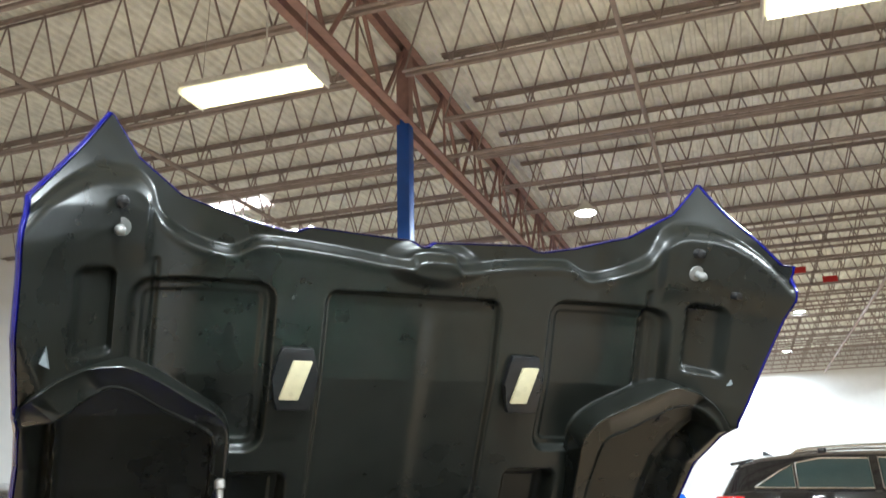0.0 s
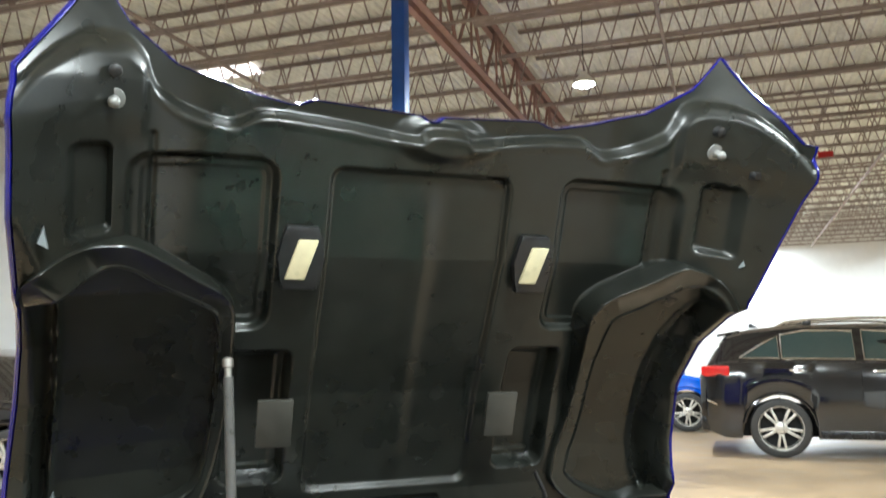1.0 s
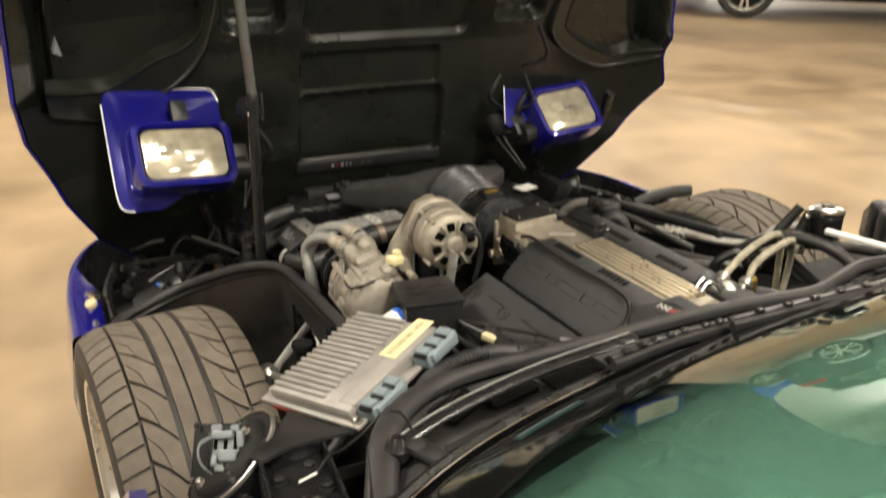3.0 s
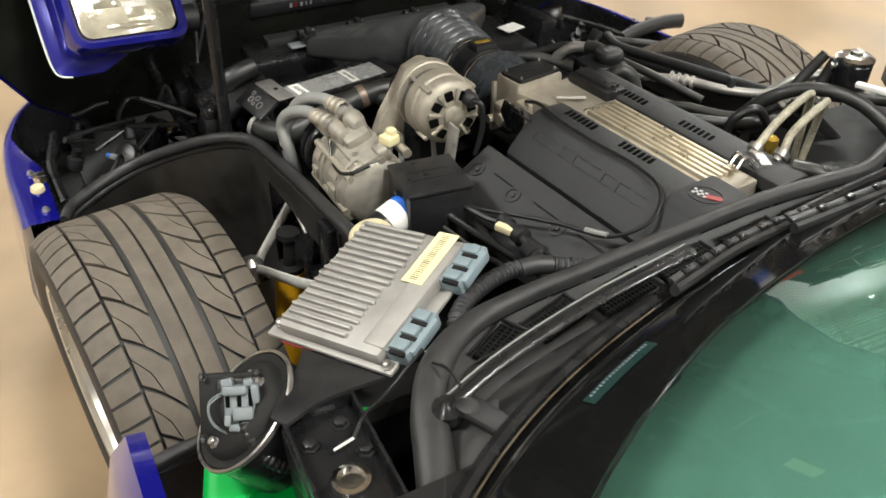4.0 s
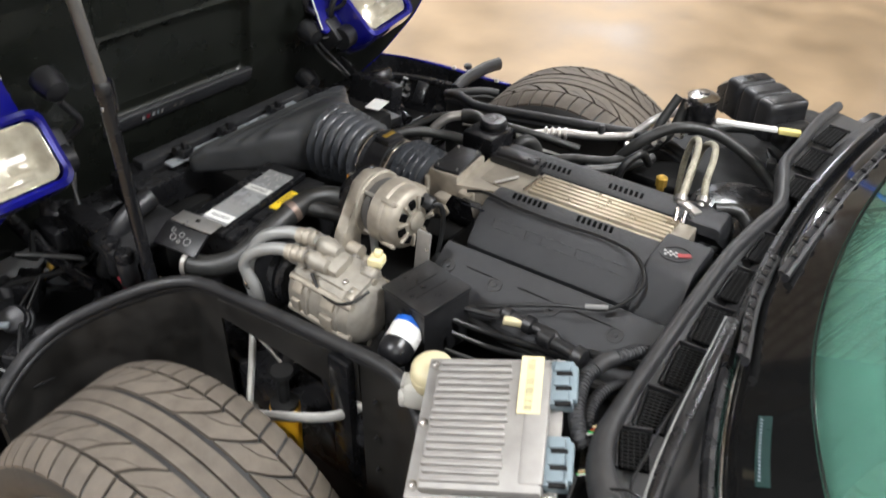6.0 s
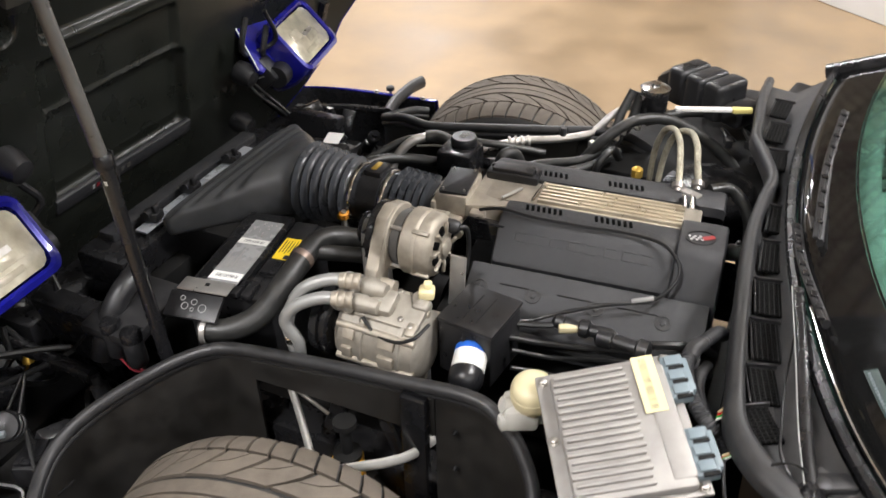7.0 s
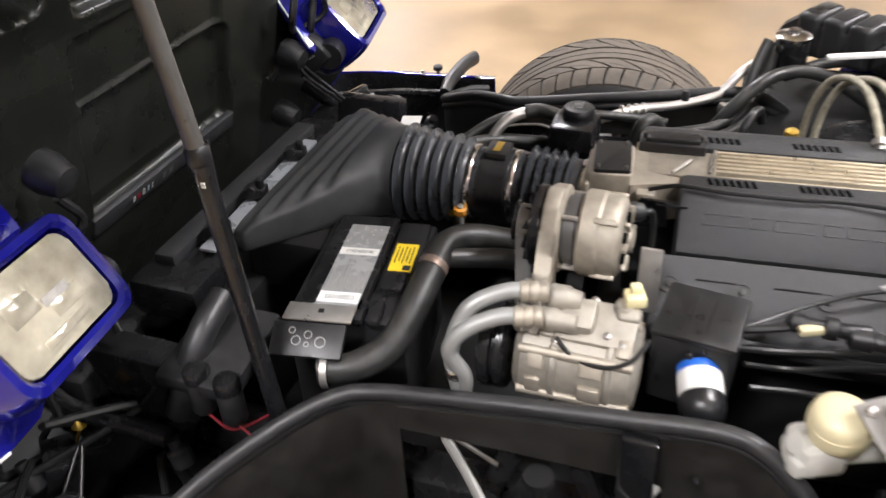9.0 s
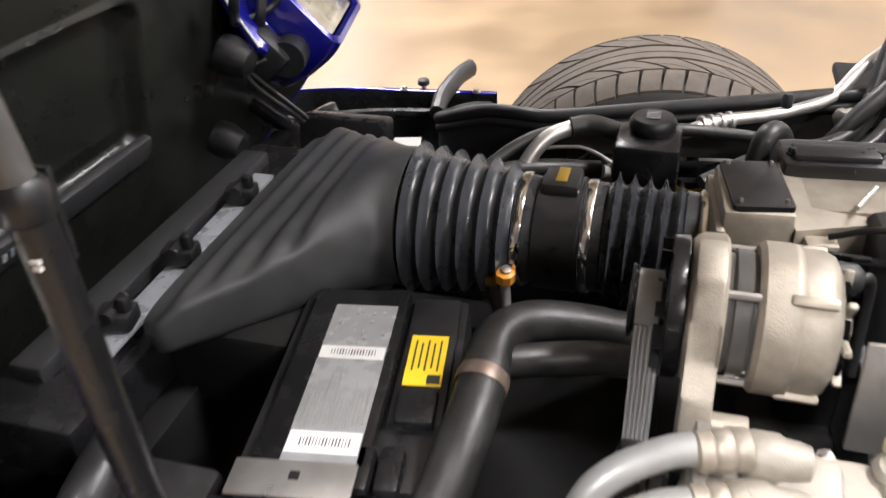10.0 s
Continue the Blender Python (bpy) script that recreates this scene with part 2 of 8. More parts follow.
def tube(bm, pts, r, seg=12, steps=6, wave=0.0, pitch=0.008, flat=1.0):
    """A round (or flattened) tube along a smooth path; wave makes it corrugated."""
    path = smooth_path(pts, steps)
    if wave:
        total = sum((b - a).length for a, b in zip(path, path[1:]))
        n = max(int(total / pitch * 4), 8)
        fine, acc = [], 0.0
        lens = [0.0]
        for a, b in zip(path, path[1:]):
            lens.append(lens[-1] + (b - a).length)
        for k in range(n + 1):
            s = total * k / n
            i = max(j for j in range(len(lens)) if lens[j] <= s + 1e-9)
            i = min(i, len(path) - 2)
            fine.append(path[i].lerp(path[i + 1], (s - lens[i]) / max(lens[i + 1] - lens[i], 1e-9)))
        path = fine
    loops, x = [], None
    for i, p in enumerate(path):
        z = (path[min(i + 1, len(path) - 1)] - path[max(i - 1, 0)]).normalized()
        x = frame_of(z)[0] if x is None else (x - z * x.dot(z)).normalized()
        y = z.cross(x)
        rr = r(i / (len(path) - 1)) if callable(r) else r
        if wave:
            rr += wave * (1 if (i // 2) % 2 else -1)
        loops.append([p + x * rr * math.cos(a) + y * rr * flat * math.sin(a) for a in (2 * math.pi * k / seg for k in range(seg))])
    return rings(bm, loops)


def prism(bm, outline, z0, z1, m=Matrix.Identity(4), bevel=0.0):
    """A flat outline (x, y) raised from z0 to z1, then laid by m."""
    loops = [[m @ Vector((x, y, z)) for x, y in outline] for z in (z0, z1)]
    n0 = len(bm.verts)
    rings(bm, loops)
    if bevel:
        bm.verts.ensure_lookup_table()
        vs = set(bm.verts[n0:])
        top = [e for e in bm.edges if e.verts[0] in vs and e.verts[1] in vs]
        bmesh.ops.bevel(bm, geom=top, offset=bevel, segments=2, affect="EDGES", profile=0.5)
    return bm


def round_rect(w, h, r, n=5):
    out = []
    for cx, cy, a0 in ((w / 2 - r, h / 2 - r, 0), (-w / 2 + r, h / 2 - r, 90), (-w / 2 + r, -h / 2 + r, 180), (w / 2 - r, -h / 2 + r, 270)):
        for k in range(n + 1):
            a = radians(a0 + 90 * k / n)
            out.append((cx + r * math.cos(a), cy + r * math.sin(a)))
    return out


def new_bm():
    return bmesh.new()


def lerp_at(x, pts):
    return float(np.interp(x, [p[0] for p in pts], [p[1] for p in pts]))


def ease(a, b, x):
    t = min(max((x - a) / (b - a), 0.0), 1.0)
    return t * t * (3 - 2 * t)


# ---- the hall ----
DECK, CHORD = 7.25, 6.2
bm = new_bm()
n = 24
grid_v = [[bm.verts.new(hall(-14 + 56 * a / n, -15 + 30 * b / n)) for b in range(n + 1)] for a in range(n + 1)]
for a in range(n):
    for b in range(n):
        bm.faces.new((grid_v[a][b], grid_v[a][b + 1], grid_v[a + 1][b + 1], grid_v[a + 1][b]))
floor = tagged(part("floor", bm, M["floor"]), "tan mottled polished concrete workshop floor", "floor", kind="structure")
for name, g0, j0, g1, j1 in (("wall_far", 42.1, -15.2, 42.1, 15.2), ("wall_west", -14.2, -15.1, 42, -15.1), ("wall_east", -14.2, 15.1, 42, 15.1), ("wall_behind", -14.1, -15.2, -14.1, 15.2)):
    bm = new_bm()
    a, b = hall(g0, j0), hall(g1, j1)
    m = basis(b - a, Vector((0, 0, 1)).cross(b - a))
    box(bm, (a + b) / 2 + Vector((0, 0, DECK / 2 + 0.15)), ((b - a).length, 0.2, DECK + 0.3), m)
    tagged(part(name, bm, M["wall"]), "plain white painted warehouse wall", "wall", kind="structure")

bm = new_bm()
profile = []
jj = -15.0
while jj < 15:
    profile += [(jj, 0.0), (jj + 0.04, 0.0), (jj + 0.06, 0.05), (jj + 0.13, 0.05)]
    jj += 0.15
low = [hall(-14, j, DECK + z) for j, z in profile]
high = [hall(42, j, DECK + z) for j, z in profile]
rings(bm, [low, high], closed=False, cap=False)
rings(bm, [[hall(-14, j, DECK + 0.12) for j in (-15.2, 15.2)], [hall(42, j, DECK + 0.12) for j in (-15.2, 15.2)]], closed=False, cap=False)
tagged(part("ceiling", bm, M["deck"], angle=20), "pale corrugated steel roof deck", "ceiling", kind="structure")


def joist_mesh(length):
    """A bar joist along x: paired chords and a zigzag of round bars, its lower chord at z = 0."""
    bm = new_bm()
    depth = DECK - CHORD - 0.02
    for z, h in ((0.03, 0.038), (depth - 0.035, 0.038)):
        for y in (-0.035, 0.035):
            box(bm, (0, y, z), (length, 0.012, h))
            box(bm, (0, y * 1.7, z - h / 2 if z < 0.5 else z + h / 2), (length, 0.045, 0.008))
    n = int(length / 0.61)
    step = length / n
    for i in range(n):
        x = -length / 2 + i * step
        rod(bm, (x, 0, 0.03), (x + step / 2, 0, depth - 0.04), 0.013, 6)
        rod(bm, (x + step / 2, 0, depth - 0.04), (x + step, 0, 0.03), 0.013, 6)
    return bm


first_joist = None
for k in range(31):
    g = -2.2 + 1.45 * k
    for j in (-10.1, 1.85, 11.9):
        if k > 16 and j > 10:
            continue
        turn = Matrix.Rotation(radians(-40.2), 4, "Z")
        m = Matrix.Translation(hall(g, j, CHORD)) @ turn
        if first_joist is None:
            first_joist = part("roof_joist", joist_mesh(11.6), M["joist"])
            tagged(first_joist, "grey-brown open-web steel roof joist with zigzag bars", "roof joist", "roof joists", "structure")
            first_joist.matrix_world = m
        else:
            copy_thing(first_joist, m)

for j in (-4.25, 7.6):
    bm = new_bm()
    for z in (CHORD - 0.25, DECK - 0.18):
        for s in (-1, 1):
            box(bm, hall(14, j, z) + J * 0.05 * s, (0.02, 56, 0.12), Matrix.Rotation(radians(-40.2), 3, "Z"))
            box(bm, hall(14, j, z - 0.06) + J * 0.09 * s, (0.1, 56, 0.015), Matrix.Rotation(radians(-40.2), 3, "Z"))
    g = -13.0
    up = True
    while g < 41:
        a, b = (CHORD - 0.25, DECK - 0.18) if up else (DECK - 0.18, CHORD - 0.25)
        rod(bm, hall(g, j, a), hall(g + 0.75, j, b), 0.03, 6)
        if up:
            rod(bm, hall(g + 0.75, j, CHORD - 0.25), hall(g + 0.75, j, DECK - 0.18), 0.02, 6)
        g += 0.75
        up = not up
    tagged(part("roof_girder", bm, M["girder"]), "red-brown steel lattice roof girder", "roof girder", "roof girders", "structure")

for g, j in ((8.7, -4.25), (20.7, -4.25), (32.7, -4.25), (-3.3, -4.25), (8.7, 7.6), (20.7, 7.6), (32.7, 7.6), (-3.3, 7.6)):
    if j > 0 and g < 15:
        continue
    col = thing("steel_column", "steel column painted blue with a red-brown top", "column", "columns", "structure")
    turn = Matrix.Rotation(radians(-40.2), 3, "Z")
    bm = new_bm()
    box(bm, hall(g, j, 2.98), (0.17, 0.17, 5.96), turn, 0.008)
    part("shaft", bm, M["bluesteel"], col)
    bm = new_bm()
    box(bm, hall(g, j, 6.45), (0.172, 0.172, 0.98), turn, 0.008)
    part("head", bm, M["girder"], col)
    bm = new_bm()
    box(bm, hall(g, j, 0.012), (0.34, 0.34, 0.024), turn)
    part("base_plate", bm, M["bluesteel"], col)


def area_lamp(name, place, sx, sy, watts, color, turn=0.0):
    data = bpy.data.lights.new(name, "AREA")
    data.shape, data.size, data.size_y, data.energy, data.color = "RECTANGLE", sx, sy, watts, color
    ob = new(name, data)
    ob.matrix_world = Matrix.Translation(place) @ Matrix.Rotation(radians(turn), 4, "Z")
    return ob


def strip_light(g, j, z, watts, turn=0.0):
    m = Matrix.Translation(hall(g, j, z)) @ Matrix.Rotation(radians(-40.2 + turn), 4, "Z")
    ob = thing("strip_light", "white suspended strip light with glowing warm tubes", "ceiling light", "ceiling lights")
    bm = new_bm()
    prism(bm, [(-0.60, -0.18), (0.60, -0.18), (0.60, 0.18), (-0.60, 0.18)], 0.0, 0.05, Matrix.Identity(4), 0.006)
    part("housing", bm, M["fixture"], ob)
    for y in (-0.12, -0.04, 0.04, 0.12):
        bm = new_bm()
        rod(bm, (-0.57, y, -0.018), (0.57, y, -0.018), 0.035, 12)
        part("tube", bm, M["tube"], ob)
    for s in (-1, 1):
        bm = new_bm()
        box(bm, (s * 0.605, 0, 0.0), (0.012, 0.38, 0.1), None, 0.003)
        part("end_cap", bm, M["fixture"], ob)
        bm = new_bm()
        rod(bm, (s * 0.5, 0, 0.05), (s * 0.42, 0, DECK - z), 0.004, 6)
        part("wire", bm, M["steel"], ob)
    bm = new_bm()
    tube(bm, [(0.05, 0, 0.05), (0.1, 0.02, 0.4), (0.06, 0.0, DECK - z)], 0.008, 6)
    part("cord", bm, M["white"], ob)
    ob.matrix_world = m
    area_lamp("strip_lamp", hall(g, j, z - 0.075), 1.15, 0.30, watts, (1.0, 0.93, 0.83), -40.2 + turn)


def round_light(g, j, z, watts):
    ob = thing("round_light", "round hanging high-bay lamp with a glowing white disc", "ceiling light", "ceiling lights")
    bm = new_bm()
    lathe(bm, (0, 0, 0), (0, 0, 1), [(0.17, 0.0), (0.18, 0.02), (0.14, 0.07), (0.06, 0.16), (0.05, 0.2)], 24)
    part("housing", bm, M["fixture"], ob)
    bm = new_bm()
    lathe(bm, (0, 0, -0.006), (0, 0, 1), [(0.16, 0.0), (0.16, 0.005)], 24)
    part("disc", bm, M["led"], ob)
    bm = new_bm()
    rod(bm, (0, 0, 0.2), (0, 0, DECK - z), 0.006, 6)
    part("cord", bm, M["wire"], ob)
    ob.matrix_world = Matrix.Translation(hall(g, j, z))
    if watts:
        area_lamp("round_lamp", hall(g, j, z - 0.03), 0.3, 0.3, watts, (1.0, 0.96, 0.90))


WARM = 260
# strips after the second are unseen, added to light the car and hall
for g, j in ((4.86, -4.04), (5.2, 0.55), (-0.5, -4.0), (-0.5, 0.9), (-5.5, -2.0), (1.6, 5.6), (-6, 4.5), (3.5, -9.5)):
    strip_light(g, j, 4.58, WARM, 1.6)
round_light(11.6, -2.45, 5.35, 330)
# first three form the row in view; the rest are added to spread light
for g, j in ((26.3, 1.43), (34.6, 1.36), (40.0, 0.72), (18.5, 6.5), (19.0, -9.5), (30.5, -7.0), (30.0, 8.5), (37.0, -9.0), (37.5, 9.0)):
    round_light(g, j, 6.25, 460)

panel = thing("roof_light", "pinkish translucent roof light panel glowing with daylight", "roof light", kind="structure")
bm = new_bm()
box(bm, hall(13.55, -10.0, DECK - 0.06), (1.2, 0.62, 0.02), Matrix.Rotation(radians(-40.2), 3, "Z"))
part("pane", bm, lamp_mat("roof_light_pane", (1.0, 0.80, 0.72), 2.2), panel)
for k in (-1, 1):
    bm = new_bm()
    box(bm, hall(13.55, -10.0 + 0.0, DECK - 0.06) + G * 0.33 * k, (1.28, 0.04, 0.06), Matrix.Rotation(radians(-40.2), 3, "Z"))
    part("frame_bar", bm, M["fixture"], panel)
for j, z, r, g0, g1 in ((-1.3, 6.12, 0.03, -12, 41), (3.2, 6.1, 0.045, -12, 41), (-8.2, 6.12, 0.035, -12, 41), (5.6, 6.16, 0.025, -12, 41)):
    bm = new_bm()
    rod(bm, hall(g0, j, z), hall(g1, j, z), r, 10)
    tagged(part("sprinkler_pipe", bm, M["joist"]), "painted steel sprinkler pipe hung under the joists", "pipe", "ceiling pipes", "structure")
for g, j0, j1, z in ((10.2, -14.8, 14.8, 6.02), (3.6, -14.8, 14.8, 6.05), (17.4, -14.8, 14.8, 6.02)):
    bm = new_bm()
    rod(bm, hall(g, j0, z), hall(g, j1, z), 0.032, 10)
    tagged(part("sprinkler_pipe", bm, M["joist"]), "painted steel sprinkler pipe hung under the joists", "pipe", "ceiling pipes", "structure")
for g, j in ((14.3, 0.0), (15.6, 0.8)):
    sign = thing("hanging_sign", "small red hanging sign under the roof joists", "sign", "hanging signs")
    bm = new_bm()
    box(bm, hall(g + 6, j + 1.1, 6.15), (0.34, 0.03, 0.15), Matrix.Rotation(radians(-40.2), 3, "Z"), 0.004)
    part("panel", bm, M["red"], sign)
    bm = new_bm()
    rod(bm, hall(g + 6, j + 1.1, 6.26), hall(g + 6, j + 1.1, DECK), 0.006, 6)
    part("hanger", bm, M["steel"], sign)
bm = new_bm()
box(bm, hall(2.35, 2.35, 0.6) , (0.12, 3.1, 1.2), Matrix.Rotation(radians(-40.2), 3, "Z"), 0.01)
tagged(part("partition", bm, M["wall"]), "low white painted partition wall on the floor", "wall", kind="structure")

# ---- the sports car: open clamshell hood ----
HINGE = Vector((0, 2.42, 0.55))
HU = Vector((0, -math.cos(radians(70)), math.sin(radians(70))))
HW = Vector((0, -math.sin(radians(70)), -math.cos(radians(70))))


def hood_at(x, u, w):
    """A place on the open hood: across, up from the hinge, out from the skin towards the engine."""
    return Vector((x, 0, 0)) + HINGE + HU * u + HW * w


def inside_distance(px, pu, poly):
    """Distance to the edge of a smoothed outline, positive inside."""
    poly = np.array([(p.x, p.y) for p in smooth_path([(a, b, 0) for a, b in poly], 4)])
    best = np.full(px.shape, 9.0)
    inside = np.zeros(px.shape, bool)
    for (ax, ay), (bx, by) in zip(poly, np.roll(poly, -1, 0)):
        dx, dy = bx - ax, by - ay
        t = np.clip(((px - ax) * dx + (pu - ay) * dy) / (dx * dx + dy * dy + 1e-12), 0, 1)
        best = np.minimum(best, np.hypot(px - ax - t * dx, pu - ay - t * dy))
        cross = ((ay > pu) != (by > pu)) & (px < (bx - ax) * (pu - ay) / (by - ay + 1e-12) + ax)
        inside ^= cross
    return np.where(inside, best, -best)


def rect_distance(px, pu, x0, x1, u0, u1, r):
    qx = np.abs(px - (x0 + x1) / 2) - (x1 - x0) / 2 + r
    qy = np.abs(pu - (u0 + u1) / 2) - (u1 - u0) / 2 + r
    return r - np.hypot(np.maximum(qx, 0), np.maximum(qy, 0)) - np.minimum(np.maximum(qx, qy), 0)


def step(a, b, v):
    t = np.clip((v - a) / (b - a), 0, 1)
    return t * t * (3 - 2 * t)


REAR = [(0, 1.460), (0.012, 1.462), (0.03, 1.474), (0.29, 1.487), (0.32, 1.474), (0.345, 1.472), (0.45, 1.492), (0.60, 1.535), (0.70, 1.612), (0.758, 1.70), (0.80, 1.625), (0.875, 1.505)]
BEAD = [(p.x, p.y) for p in smooth_path([(a, b, 0) for a, b in ((0, 1.432), (0.03, 1.432), (0.055, 1.426), (0.085, 1.410), (0.22, 1.428), (0.334, 1.438), (0.405, 1.440), (0.435, 1.432), (0.47, 1.414), (0.505, 1.414), (0.575, 1.434), (0.635, 1.470), (0.655, 1.503), (0.665, 1.535), (0.69, 1.563), (0.72, 1.573), (0.773, 1.568), (0.814, 1.542), (0.85, 1.502), (0.88, 1.45))], 5)]
ARCH = [(0.885, 1.100), (0.850, 1.138), (0.800, 1.166), (0.722, 1.178), (0.676, 1.173), (0.612, 1.136), (0.55, 1.093), (0.488, 1.052), (0.459, 1.012), (0.451, 0.94), (0.450, 0.85), (0.454, 0.738), (0.473, 0.553), (0.522, 0.44), (0.613, 0.367), (0.722, 0.325), (0.81, 0.350), (0.90, 0.40)]
ARCH_IN = [(0.872, 1.060), (0.800, 1.082), (0.760, 1.104), (0.712, 1.121), (0.672, 1.108), (0.612, 1.065), (0.565, 1.037), (0.515, 1.008), (0.493, 0.978), (0.489, 0.92), (0.487, 0.82), (0.488, 0.70), (0.505, 0.55), (0.548, 0.492), (0.625, 0.462), (0.735, 0.413), (0.815, 0.425), (0.885, 0.46)]
DEPTH = [(-0.2, 0.20), (0, 0.18), (0.2, 0.11), (0.42, 0.13), (0.75, 0.30), (1.1, 0.37), (1.5, 0.345), (1.7, 0.20)]
OPENING = [(-0.2, 0.14), (0, 0.12), (0.30, 0.125), (0.433, 0.130), (0.52, 0.075), (0.60, 0.050), (0.77, 0.036), (0.92, 0.095), (1.035, 0.205), (1.09, 0.30), (1.30, 0.42), (1.8, 0.5)]
CROWN = [(-0.2, 0.02), (0, 0.02), (0.14, 0.02), (0.30, -0.01), (0.45, -0.035), (0.74, -0.03), (1.0, 0.012), (1.12, 0.034), (1.35, 0.034), (1.5, 0.03), (1.72, 0.015)]
RIM = [(0.40, 0.0), (0.46, -0.01), (0.55, -0.02), (0.63, -0.012), (0.85, 0.04), (1.04, 0.11), (1.18, 0.20)]
HALF = [(-0.19, 0.56), (-0.17, 0.60), (0, 0.735), (0.15, 0.81), (0.33, 0.878), (0.45, 0.892), (0.6, 0.892), (0.85, 0.882), (1.1, 0.872), (1.5, 0.872), (1.72, 0.876)]
LOW = -0.17
HALF_R = [(-0.19, 0.50), (-0.17, 0.53), (0, 0.665), (0.21, 0.79), (0.33, 0.86), (0.42, 0.835), (0.6, 0.83), (0.8, 0.83), (0.95, 0.836), (1.09, 0.828), (1.25, 0.852), (1.49, 0.890), (1.72, 0.892)]
ARCH_R = [(0.824, 1.052), (0.801, 1.100), (0.770, 1.134), (0.708, 1.155), (0.664, 1.156), (0.600, 1.110), (0.514, 1.050), (0.480, 1.000), (0.478, 0.95), (0.495, 0.82), (0.498, 0.652), (0.481, 0.509), (0.486, 0.46), (0.54, 0.406), (0.665, 0.352), (0.776, 0.385), (0.834, 0.415)]
ARCH_R_IN = [(0.800, 1.052), (0.785, 1.078), (0.753, 1.098), (0.703, 1.090), (0.658, 1.054), (0.612, 1.018), (0.558, 0.987), (0.545, 0.955), (0.542, 0.90), (0.542, 0.79), (0.55, 0.629), (0.535, 0.515), (0.54, 0.478), (0.60, 0.435), (0.70, 0.402), (0.775, 0.425), (0.824, 0.447)]
# inner lips of the fenders, across by height
LIP_L = [(0.3, 0.855), (0.60, 0.842), (0.77, 0.828), (0.90, 0.825), (1.0, 0.822), (1.2, 0.82)]
LIP_R = [(0.3, 0.82), (0.42, 0.79), (0.48, 0.765), (0.58, 0.745), (0.70, 0.730), (0.80, 0.725), (0.93, 0.733), (1.0, 0.76), (1.06, 0.80), (1.2, 0.85)]


def table(v, pts):
    return np.interp(v, [p[0] for p in pts], [p[1] for p in pts])


def hood_base(x, u):
    """Height of the plain inner panel, falling away at the flanks."""
    shift = -0.06 * np.clip(1 - u / 1.1, 0, 1.2)
    ax = np.where(x > 0, x, np.minimum(-x + shift, -x))
    depth = np.where(x > 0, np.minimum(table(u, DEPTH), 0.30), table(u, DEPTH))
    return table(u, CROWN) + depth * np.clip((ax - 0.5) / 0.37, 0, 1.2) ** 2


def flange_at(x, u):
    """Height of the flange round a wheel arch."""
    low = table(u, RIM) + 0.25 * np.clip(np.abs(x) - 0.52, 0, 1) ** 1.5
    side = np.maximum(np.minimum(hood_base(x, u), table(u, OPENING)) + 0.010, low)
    return low + (side - low) * step(0.66, 0.80, np.abs(x))


